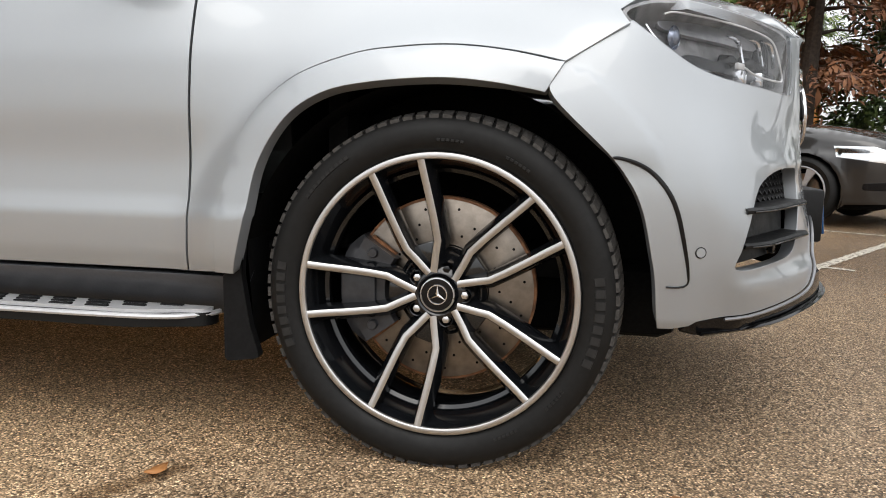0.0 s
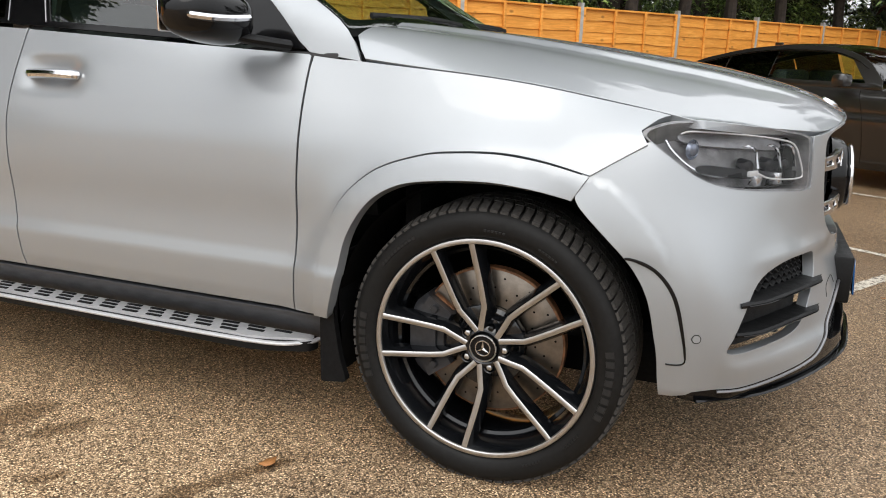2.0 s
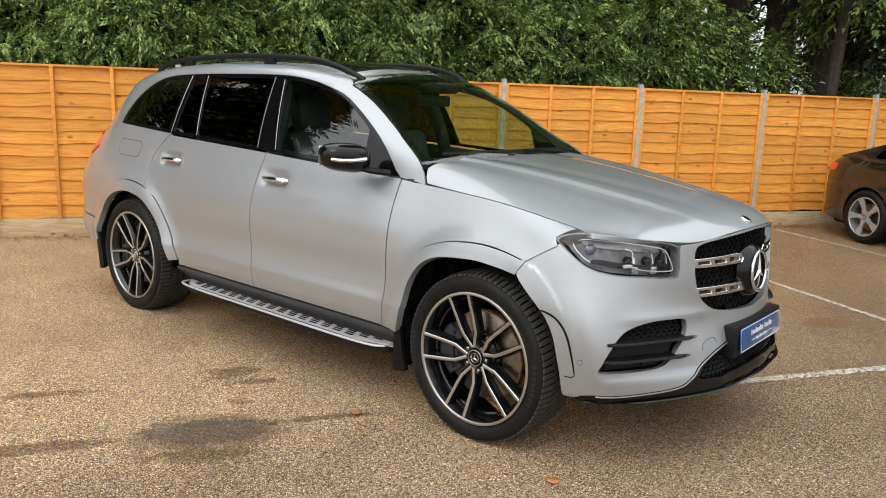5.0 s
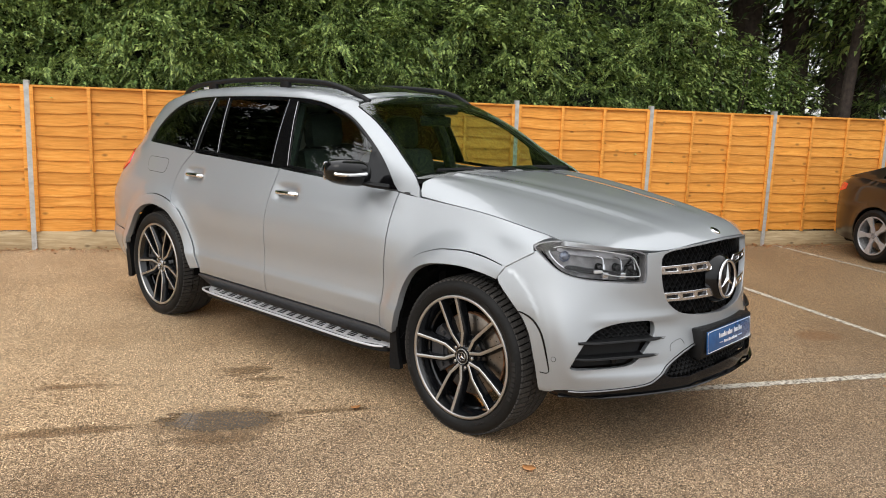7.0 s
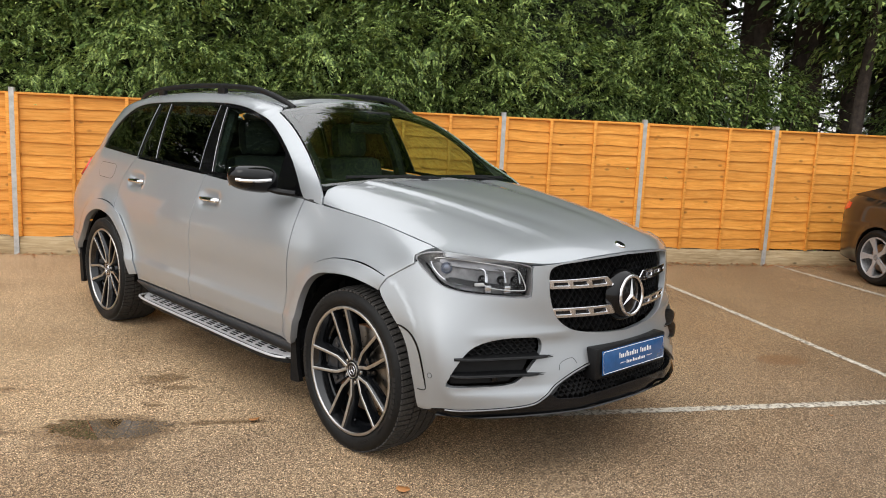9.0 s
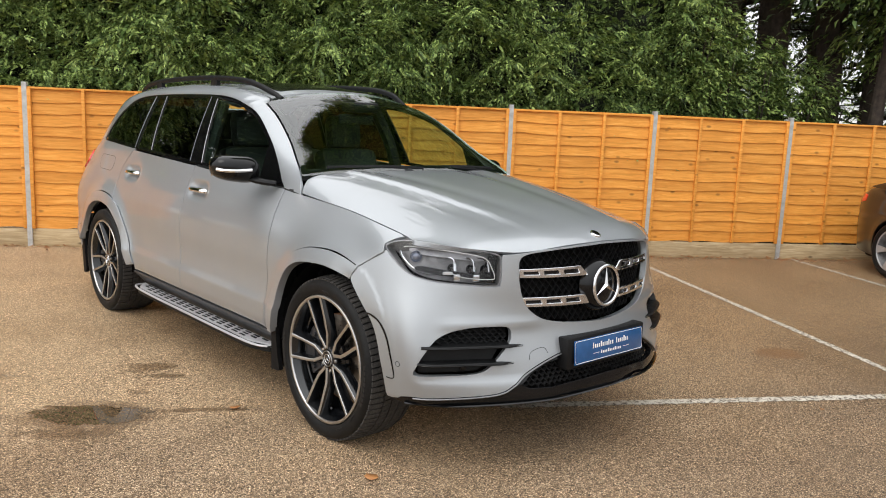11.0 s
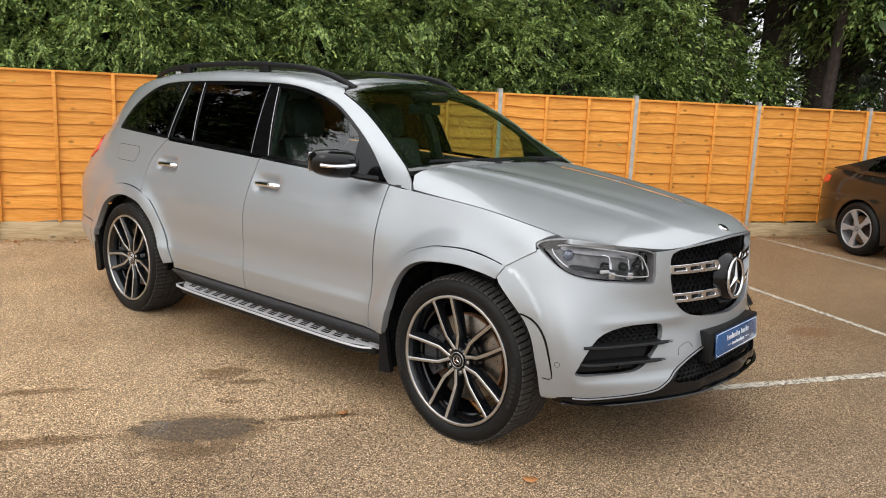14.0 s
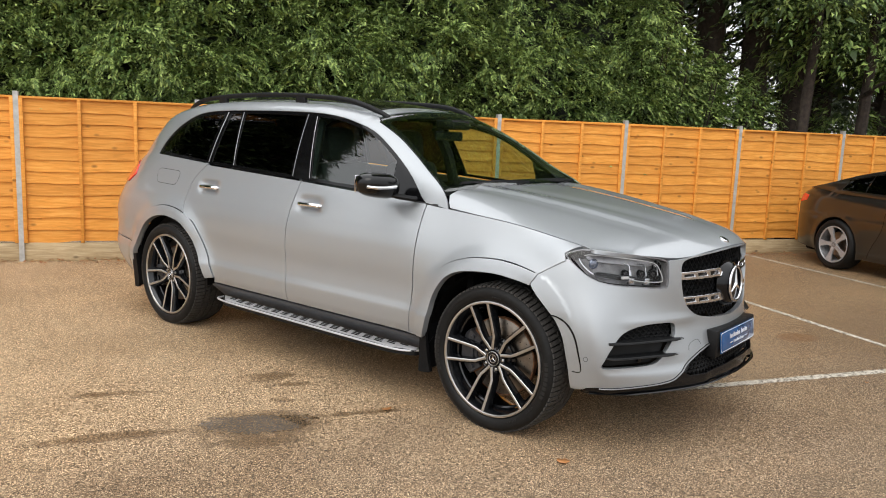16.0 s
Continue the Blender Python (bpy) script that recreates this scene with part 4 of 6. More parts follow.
bonnet_lip = curve([0, .25, .49, .65, .78, .83], [1.035, 1.022, 0.995, 1.010, 1.033, 1.041])
bonnet_mid = curve([-0.62, -0.45, -0.20, 0.0, 0.40, 0.65, 0.80, 0.91], [1.268, 1.262, 1.243, 1.222, 1.168, 1.126, 1.095, 1.06])
# how square-shouldered the bonnet is: steep flanks at the screen, a soft roll at the nose
bonnet_roll = curve([-0.62, -0.45, -0.20, 0.10, 0.45, 0.9], [13.0, 11.0, 6.5, 4.0, 2.6, 2.3])
_nx, _ny = NOSE_X[5], NOSE_Y[5]
nose_x = curve(_ny[::-1], _nx[::-1])


def bonnet_surface(x, y):
    ay = np.abs(y)
    q = np.clip(ay / (shoulder_y(x) + 0.003), 0, 1.05)
    edge, mid = shoulder(x), bonnet_mid(x)
    h = edge + (mid - edge) * (1 - q ** bonnet_roll(x))
    fade = smooth((0.88 - x) / 0.45)
    # power dome: a crease each side that runs in towards the grille, with a shallow trough inside it
    yc = 0.52 - 0.14 * (x + 0.4)
    h = h + (0.012 * smooth((yc - ay) / 0.050 + 0.5) - 0.006 * np.exp(-((ay - yc + 0.17) / 0.075) ** 2)) * fade
    h = h - 0.003 * np.exp(-((ay - yc - 0.075) / 0.05) ** 2) * fade
    d = np.maximum(nose_x(ay) - x, 0)
    lip = bonnet_lip(ay)
    return x, y, lip + (h - lip) * (1 - np.exp(-d / 0.055))


def screen_edge(v):
    z = 1.172 + (1.665 - 1.172) * v
    x = screen_x(z)
    return x, body_y(x, z), z


def windscreen_surface(s, v):
    x, y, z = screen_edge(v)
    bow = 1 - np.abs(s) ** 2.2
    return x + (0.05 + 0.065 * v) * bow, s * (y - 0.004), z + (0.022 + 0.036 * v) * bow


def roof_surface(x, s):
    xx = np.clip(x, -3.72, -1.25)
    z = roof_z(xx)
    y = body_y(xx, z)
    return x, s * y, z + 0.052 * (1 - np.abs(s) ** 2.4)


suv = thing("silver_suv", "large silver sport utility car with black and silver alloy wheels", "car", Matrix.Identity(4))

# wheel-arch edges, outer (panel) and inner (opening), relative to each axle
ARCH_OUT_F = [(-.511, .423), (-.503, .53), (-.491, .620), (-.445, .754), (-.338, .860), (-.198, .914), (-.089, .930), (.03, .934), (.149, .921), (.264, .896)]
ARCH_IN_F = [(-.462, .423), (-.428, .552), (-.402, .673), (-.336, .775), (-.253, .829), (-.150, .851), (-.003, .861), (.116, .852), (.226, .832)]
ARCH_OUT_R = [(.615, .455), (.530, .640), (.375, .830), (.20, .912), (.03, .938), (-.12, .925), (-.29, .86), (-.42, .74), (-.49, .58)]
ARCH_IN_R = [(.535, .44), (.470, .58), (.375, .715), (.24, .815), (.10, .852), (-.03, .857), (-.17, .825), (-.29, .75), (-.39, .62), (-.44, .50)]
DOOR_F = [(-.590, 1.165), (-.584, .95), (-.586, .785), (-.590, .55), (-.597, .418)]
DOOR_B = [(-1.668, 1.228), (-1.706, 1.06), (-1.722, .90), (-1.722, .74), (-1.708, .56), (-1.697, .418)]
DLO = [(-3.46, 1.322), (-3.40, 1.42), (-3.28, 1.535), (-3.10, 1.628), (-2.90, 1.667), (-2.53, 1.681), (-2.1, 1.683), (-1.76, 1.678), (-1.55, 1.662), (-1.36, 1.628), (-1.12, 1.552), (-.80, 1.352), (-.62, 1.182)]
DLO_LOW = [(-3.46, 1.322), (-2.73, 1.282), (-1.70, 1.238), (-.62, 1.182)]
REAR_GAP = [(-2.735, 1.276), (-2.87, 1.16), (-2.925, 1.03), (-2.918, .93), (-2.86, .875)]


def offset_x(pts, dx, dz=0.0):
    return [(x + dx, z + dz) for x, z in pts]


def low_line(x0, x1, n=14, dz=0.0):
    xs = np.linspace(x0, x1, n)
    p = np.array(DLO_LOW)
    return [(x, float(np.interp(x, p[:, 0], p[:, 1])) + dz) for x in xs]


for sgn in (-1, 1):
    S = side(sgn)
    fl = sgn > 0
    G = 0.0025
    arch_r = [(x - 3.135, z) for x, z in ARCH_OUT_R]
    # front wing
    out = bowed(ARCH_OUT_F, 6) + [(.392, .978), (.372, 1.01), (.405, 1.035), (.432, 1.047)]
    top = [(x, float(shoulder(x)) + 0.0008) for x in np.linspace(.40, -.455, 22)]
    out += top + [(-.50, 1.158), (-.583, 1.166)] + offset_x(bowed(DOOR_F, 5), 0.0025)[::1][1:]
    panel("front_wing", out, S, PAINT, suv, seam=0.0027, step=0.028, flip=fl)
    # front door
    out = offset_x(bowed(DOOR_F, 5), -0.0) [::-1] + low_line(-.60, -1.664, 16, -0.012) + bowed(DOOR_B, 5)[1:]
    door = panel("front_door", out, S, PAINT, suv, seam=0.0027, step=0.022, flip=fl)
    # rear door
    seam = bowed(REAR_GAP, 5)
    cut = [p for p in bowed(arch_r, 5) if p[0] > -2.845 and p[1] < .862]
    out = offset_x(bowed(DOOR_B, 5), -0.0025)[::-1] + low_line(-1.68, -2.72, 16, -0.012) + seam + cut[::-1] + [(-2.53, .418)]
    rear_door = panel("rear_door", out, S, PAINT, suv, seam=0.0027, step=0.022, flip=fl)
    # body side: screen pillar, roof frame and rear quarter in one pressing
    zs = np.linspace(1.150, 1.66, 18)
    out = [(float(screen_x(z)), z) for z in zs]
    out += [(x, float(roof_z(x))) for x in np.linspace(-1.30, -3.58, 30)]
    out += [(float(rear_x(z)), z) for z in np.linspace(1.64, .63, 24)]
    out += [(-3.70, .60), (-3.622, .595)]
    arch_top = [p for p in bowed(arch_r, 5) if p[0] < -2.845 and p[1] > .59]
    out += arch_top[::-1]
    out += offset_x(seam, -0.0025)[::-1] + [(-2.74, 1.287)] + low_line(-2.76, -3.44, 10, 0.0)
    out += bowed(DLO, 5)[:-1] + [(-.60, 1.172), (-.555, 1.166), (-.50, 1.160)]
    panel("body_side", out, S, PAINT, suv, seam=0.0027, step=0.03, flip=fl)
    # rear bumper corner
    out = [(float(rear_x(z)), z) for z in np.linspace(.625, .33, 10)] + [(-3.62, .30)] + [(x - 3.135, z) for x, z in ((-.47, .42), (-.485, .56), (-.487, .592))] + [(-3.70, .595)]
    panel("rear_bumper_corner", out, S, PAINT, suv, seam=0.0027, step=0.035, flip=fl)
    # arch mouldings
    def moulding(outer, inner, proud, cx=0.0):
        o, i = bowed(outer, 6), bowed(inner, 6)
        def f(x, z):
            r = np.hypot(x - cx, (z - 0.40))
            fade = 1 - 0.8 * smooth((x - cx - 0.06) / 0.18) * (cx == 0)
            return x, sgn * (body_y(x, z) + (proud + 0.013 * np.clip((0.535 - r) / 0.085, 0, 1.3)) * fade), z
        return shrink(chain(o + i[::-1], 0.03, True), 0.0028), f
    loop, f = moulding(ARCH_OUT_F, ARCH_IN_F, 0.009)
    panel("front_arch_moulding", loop, f, PAINT, suv, step=0.022, depth=0.04, flip=fl, gap=0.0015, label="silver painted wheel-arch moulding")
    loop, f = moulding(arch_r, [(x - 3.135, z) for x, z in ARCH_IN_R], 0.009, -3.135)
    panel("rear_arch_moulding", loop, f, PAINT, suv, step=0.022, depth=0.04, flip=fl, gap=0.0015, label="silver painted wheel-arch moulding")
    # glasshouse: black surround with the panes let into it
    dlo = chain(bowed(DLO, 5) + low_line(-.64, -3.44, 30), 0.03, True)
    def pane_loop(p):
        return rounded(p, 0.03, 4)
    def dlo_at(x, up=0.0):
        b = np.array(bowed(DLO, 5))
        return float(np.interp(x, b[:, 0], b[:, 1])) - up
    fr = [(x, dlo_at(x, .022)) for x in np.linspace(-1.60, -.93, 12)]
    front_pane = [(-1.585, 1.250)] + [(-1.70, 1.650)] + [(-1.62, dlo_at(-1.62, .022))] + fr + [(-.90, 1.395), (-.885, 1.215)]
    rr = [(x, dlo_at(x, .022)) for x in np.linspace(-2.49, -1.83, 8)]
    rear_pane = [(-2.42, 1.287)] + rr + [(-1.79, 1.258)]
    fixed = [(-2.70, 1.296), (-2.655, dlo_at(-2.655, .022)), (-2.54, dlo_at(-2.54, .022)), (-2.445, 1.290)]
    qr = [(x, dlo_at(x, .024)) for x in np.linspace(-3.40, -2.74, 12)]
    quarter = [(-3.415, 1.345)] + qr + [(-2.775, 1.303)]
    panes = [front_pane, rear_pane, fixed, quarter]
    panel("window_surround", dlo, side(sgn, 0.006), BLACK_GLOSS, suv, holes=[chain(p, 0.03, True) for p in panes], step=0.035, depth=0.01, flip=fl, label="gloss black window surround")
    for nm, p, gm in (("front_side_window", front_pane, SIDE_GLASS), ("rear_side_window", rear_pane, PRIVACY), ("rear_side_window", fixed, PRIVACY), ("quarter_window", quarter, PRIVACY)):
        ob = panel(nm, shrink(chain(p, 0.03, True), -0.004), side(sgn, 0.009), gm, suv, step=0.05, depth=0.004, flip=fl, label="clear side glass" if gm is SIDE_GLASS else "dark privacy glass")
        ob.visible_shadow = False
    # bright uprights between the panes
    for x0, z0, x1, z1 in ((-2.738, 1.290, -2.697, dlo_at(-2.7, .01)), (-2.432, 1.285, -2.515, dlo_at(-2.5, .012)), (-1.77, 1.25, -1.81, dlo_at(-1.8, .012)), (-1.60, 1.245, -1.715, 1.652)):
        pts = []
        for t in np.linspace(0, 1, 8):
            x, z = x0 + (x1 - x0) * t, z0 + (z1 - z0) * t
            pts.append((x, sgn * (float(body_y(x, z)) - 0.004), z))
        part("pillar_strip", tube(pts, 0.0060 if x0 < -2.5 else 0.0024, 6, flat=0.5), STEEL_GREY, suv)
    # sill, running board, flaps
    pts = [(-2.56, .40), (-2.54, .409), (-.47, .409), (-.455, .385), (-.50, .30), (-2.50, .30)]
    def sill(x, z):
        return x, sgn * (0.925 - 0.10 * np.clip((0.40 - z) / 0.12, 0, 1) ** 1.3 + 0.012 * smooth((z - 0.36) / 0.05)), z
    panel("sill", pts, sill, GREY_PLASTIC, suv, step=0.05, depth=0.05, flip=fl, label="dark grey plastic sill")
    board = thing("running_board", "", "")
    board.parent = suv
    plan = rounded([(-2.50, .875), (-2.36, .985), (-.72, .985), (-.555, .93), (-.545, .875)], 0.05, 5)
    part("step_tray", slab([(x, sgn * y) for x, y in plan], 0.285, 0.032), BLACK_PLASTIC, board)
    top = shrink(plan, 0.012)
    part("tread_plate", slab([(x, sgn * y) for x, y in top], 0.317, 0.008), BRUSHED, board, "brushed aluminium tread plate")
    edge = [(x, sgn * y, .312) for x, y in bowed([(-2.49, .885), (-2.37, .978), (-1.5, .988), (-.75, .982), (-.58, .93), (-.55, .88)], 6)]
    part("bright_edge", tube(edge, 0.0085, 8, flat=0.8), BRUSHED, board)
    pad = None
    for i in range(18):
        x = -2.33 + i * 0.098
        for j, y in enumerate((.902, .928, .954)):
            xs = x + 0.014 * j
            if xs > -.66 - 0.05 * j or xs < -2.36 + 0.03 * j:
                continue
            if pad is None:
                pad = part("rubber_strip", box((-0.030, -0.0065, 0), (0.030, 0.0065, 0.005), 0.002), BLACK_PLASTIC, board)
            else:
                pad = new("rubber_strip", pad.data)
                pad.parent = board
            pad.location = (xs, sgn * y, 0.3235)
    loop = rounded([(-.500, .212), (-.412, .224), (-.436, .30), (-.455, .42), (-.446, .552), (-.480, .555), (-.500, .44)], 0.015)
    part("mud_flap", slab(loop, -0.012, 0.024, lambda u, v, w: (u, sgn * (.945 + w), v)), FLAP_RUBBER, suv, "black rubber mud flap")
    part("mud_flap", box((-.475, min(sgn * .95, sgn * .68), .23), (-.455, max(sgn * .95, sgn * .68), .60), 0.004), FLAP_RUBBER, suv, "black rubber mud flap")
    loop = rounded([(-3.555, .225), (-3.535, .26), (-3.57, .45), (-3.60, .56), (-3.64, .55), (-3.625, .40), (-3.60, .225)], 0.012)
    part("mud_flap", slab(loop, -0.014, 0.028, lambda u, v, w: (u, sgn * (.955 + w), v)), FLAP_RUBBER, suv, "black rubber mud flap")
    part("mud_flap", box((-3.61, min(sgn * .965, sgn * .64), .23), (-3.585, max(sgn * .965, sgn * .64), .56), 0.004), FLAP_RUBBER, suv, "black rubber mud flap")
    # wheel-house liners
    for ax in AXLES:
        bm = lathe([(0.49, -0.0), (0.49, 0.32), (0.30, 0.34), (0.05, 0.34)], 40, arc=(-0.06, math.pi + 0.10))
        for v in bm.verts:
            v.co = Vector((v.co.x * (0.985 if v.co.x > 0 or ax else 0.95) + ax, sgn * (0.915 - v.co.y), v.co.z * 0.945 + 0.40))
        part("wheel_liner", bm, LINER, suv)

# rear face
def rear_face(s, z):
    x = rear_x(z)
    w = body_y(x, z)
    return x - 0.10 * (1 - np.abs(s) ** 2.6), s * w, z


panel("tailgate", rounded([(-.985, .64), (.985, .64), (.985, 1.62), (-.985, 1.62)], 0.04), rear_face, PAINT, suv, step=0.06, flip=True,
      holes=[rounded([(-.80, 1.22), (.80, 1.22), (.74, 1.56), (-.74, 1.56)], 0.06)])
panel("rear_window", rounded([(-.81, 1.215), (.81, 1.215), (.75, 1.565), (-.75, 1.565)], 0.06), lambda s, z: (rear_face(s, z)[0] + 0.008, rear_face(s, z)[1], z), PRIVACY, suv, step=0.08, flip=True).visible_shadow = False
panel("rear_bumper", rounded([(-.985, .33), (.985, .33), (.985, .63), (-.985, .63)], 0.03), rear_face, PAINT, suv, step=0.06, flip=True)
for sgn in (-1, 1):
    loop = [(float(rear_x(1.245)) + 0.002, 1.245), (-3.80, 1.215), (-3.765, 1.14), (-3.88, 1.075), (float(rear_x(1.06)) + 0.002, 1.06)]
    def tl(x, z, sgn=sgn):
        return x, sgn * (body_y(x, z) + 0.012), z
    panel("tail_light", loop, tl, TAIL_RED, suv, step=0.025, flip=sgn > 0, label="red tail light")
    panel("tail_light", [(sgn * a, z) for a, z in ((.98, 1.03), (.98, 1.19), (.55, 1.17), (.55, 1.07))], lambda s, z: (rear_face(s, z)[0] - 0.006, rear_face(s, z)[1], z), TAIL_RED, suv, step=0.05, flip=True)

# roof
panel("roof", [(-3.69, -1), (-1.27, -1), (-1.27, 1), (-3.69, 1)], roof_surface, PAINT, suv, step=0.05, depth=0.01,
      holes=[rounded([(-3.0, -.80), (-1.34, -.80), (-1.34, .80), (-3.0, .80)], 0.06)])
ob = panel("panoramic_roof", rounded([(-2.995, -.795), (-1.345, -.795), (-1.345, .795), (-2.995, .795)], 0.06), lambda x, s: (roof_surface(x, s)[0], roof_surface(x, s)[1], roof_surface(x, s)[2] + 0.003), BLACK_GLOSS, suv, step=0.05, depth=0.01, label="black panoramic roof glass")
panel("roof_header", [(-1.345, -.99), (-1.275, -.99), (-1.275, .99), (-1.345, .99)], lambda x, s: (roof_surface(x, s)[0] + 0.0, roof_surface(x, s)[1], roof_surface(x, s)[2] + 0.004), PAINT, suv, step=0.05, depth=0.01)
panel("windscreen", rounded([(-.995, 0.145), (.995, 0.145), (.995, .995), (-.995, .995)], 0.02), windscreen_surface, SCREEN, suv, step=0.045, depth=0.004, label="clear laminated windscreen").visible_shadow = False
# black ceramic border of the windscreen
inner = rounded([(-.95, .20), (.95, .20), (.92, .93), (-.92, .93)], 0.05)
panel("windscreen_border", [(-.99, 0.11), (.99, 0.11), (.99, .99), (-.99, .99)], lambda s, v: tuple(c - d for c, d in zip(windscreen_surface(s, v), (0.006, 0, 0.006))), LINER, suv, holes=[inner], step=0.05, depth=0.003)
for sgn in (-1, 1):
    pts = [(x, sgn * (float(body_y(x, float(roof_z(x)))) - 0.03), float(roof_z(x)) + dz) for x, dz in
           ((-1.235, 0.0), (-1.32, .022), (-1.45, .042), (-1.65, .052), (-2.1, .054), (-2.6, .052), (-3.0, .048), (-3.22, .042), (-3.38, .026), (-3.47, .000))]
    pts = bowed(pts, 5)
    part("roof_rail", tube(pts, 0.0165, 10, flat=1.1), BLACK_PLASTIC, suv, "black roof rail")
    for x in (-2.05, -2.95):
        z = float(roof_z(x))
        part("rail_foot", box((x - .05, sgn * (float(body_y(x, z)) - .03) - .014, z - .01), (x + .05, sgn * (float(body_y(x, z)) - .03) + .014, z + .06), 0.006), BLACK_PLASTIC, suv)

# ---- bonnet and nose ----
ys = np.linspace(-.762, .762, 40)
rear_edge = [(-.420, -.828), (-.446, -.806)] + [(-.478 + 0.045 * (1 - (y / .762) ** 2), y) for y in ys] + [(-.446, .806), (-.420, .828)]
front_edge = [(float(nose_x(abs(y))) - 0.004, y) for y in np.linspace(.822, -.822, 64)]
out = rear_edge + [(-.2, .829), (.0, .826), (.2, .821), (.385, .813), (.44, .814)] + front_edge + [(.44, -.814), (.385, -.813), (.2, -.821), (.0, -.826), (-.2, -.829)]
bonnet = panel("bonnet", out, bonnet_surface, PAINT, suv, seam=0.0026, step=0.017, depth=0.022)
panel("cowl", [(-.56, -.74), (-.44, -.74), (-.40, 0), (-.44, .74), (-.56, .74), (-.52, 0)], lambda x, y: (x, y, 1.205 + 0.03 * (1 - (y / .8) ** 2)), BLACK_PLASTIC, suv, step=0.06, depth=0.01, label="black scuttle panel under the wipers")

LAMP = bowed([(.85, 1.000), (1.0, 1.025), (1.35, 1.035), (2.15, 1.032), (3.1, 1.010), (3.58, .994), (3.67, .97), (3.62, .875), (3.48, .853), (2.75, .861), (2.1, .875), (1.55, .905), (1.1, .955)], 5, True)
INTAKE = bowed([(1.75, .475), (1.9, .52), (2.1, .57), (2.4, .642), (2.8, .676), (3.3, .683), (3.70, .674), (3.72, .62), (3.48, .562), (3.25, .512), (2.98, .482), (2.4, .474)], 5, True)
GRILLE_HALF = [(6.0, .660), (5.4, .668), (4.9, .680), (4.5, .700), (4.25, .735), (4.1, .78), (4.03, .85), (4.03, .92), (4.08, .972), (4.25, .994), (4.6, 1.005), (5.4, 1.018), (6.0, 1.024)]
grille_r = bowed(GRILLE_HALF, 6)
GRILLE = grille_r + [(12 - a, z) for a, z in grille_r[::-1]][1:-1]
JAW = [(1.05, .362), (1.6, .372), (2.45, .380), (3.3, .396), (3.62, .427), (3.9, .470), (4.2, .503), (4.55, .532), (4.95, .551), (6.0, .556)]


def mirror_a(loop):
    return [(12 - a, z) for a, z in loop]


AS = 0.2


def nose_panel(name, loop, material, holes=(), inset=0.0, sgn=-1, **kw):
    """A panel on the nose, from loops in (place round the section, height)."""
    f = nose(sgn, inset)
    sc = lambda l: [(a * AS, z) for a, z in l]
    return panel(name, sc(loop), lambda u, z: f(u / AS, z), material, suv, holes=[sc(h) for h in holes], flip=sgn > 0, **kw)


arch_front = [(.9, .352), (.5, .345), (.06, .345), (0, .40), (0, .50), (0, .60), (0, .66), (0, .73), (0, .785), (0, .822), (.03, .838), (.12, .860), (.26, .895), (.50, .934), (.82, .974)]
crest = bowed([(.92, .985), (1.1, .955), (1.55, .905), (2.1, .875), (2.75, .861), (3.48, .853), (3.62, .875), (3.67, .97)], 5) + [(3.70, .992), (3.95, .995), (4.25, 1.001), (4.6, 1.012), (5.4, 1.026), (6, 1.032)]
jaw = bowed(JAW, 4)
outline = jaw[::-1] + arch_front + crest
full = outline + [(12 - a, z) for a, z in outline[::-1]][1:-1]
nose_panel("front_bumper", full, PAINT, [INTAKE, mirror_a(INTAKE), GRILLE], step=0.016, depth=0.03)
for sg in (-1, 1):
    # dark filler sheet added behind the lamp, for the shaded gap round it
    nose_panel("lamp_gap_filler", [(a + (a - 2.3) * .015, z + (z - .94) * .03) for a, z in LAMP], LINER, inset=0.088, sgn=sg, step=0.04, depth=0.01)

# ---- nose details ----
def nose_pt(a, z, inset=0.0, sgn=-1):
    x, y, zz = nose(sgn, inset)(np.array([a]), np.array([z]))
    return Vector((float(x[0]), float(y[0]), float(zz[0])))


# black lower apron with its bright strip and mesh
apron_low = [(6, .352), (4.6, .350), (3.5, .345), (2.4, .335), (1.15, .328), (.75, .338)]
LOW_MESH = [(6, .418), (5.3, .412), (4.5, .402), (3.95, .408), (3.80, .425), (4.05, .468), (4.45, .508), (5.0, .528), (6, .534)]
half_apron = apron_low + [(.95, .356)] + [(a, z - 0.004) for a, z in jaw]
full_apron = half_apron + [(12 - a, z) for a, z in half_apron[::-1]][1:-1]
low_mesh = LOW_MESH + [(12 - a, z) for a, z in LOW_MESH[::-1]][1:-1]
nose_panel("lower_apron", full_apron, BLACK_GLOSS, [low_mesh], inset=0.004, step=0.025, depth=0.03, label="gloss black lower apron")
strip = jaw[4:-3]
for sg in (-1, 1):
    pts = [nose_pt(a, z - 0.006, -0.004, sg) for a, z in strip]
    part("bright_strip", tube(pts, 0.0042, 8, flat=0.9), STEEL_GREY, suv, "satin silver trim strip")
    pts = [nose_pt(a, z - 0.052, -0.004, sg) for a, z in [(1.2, .385), (2.4, .390), (3.4, .398), (4.4, .402), (5.2, .405), (6, .406)]]
    part("splitter_lip", tube(bowed(pts, 4), 0.010, 6, flat=0.5), BLACK_GLOSS, suv)


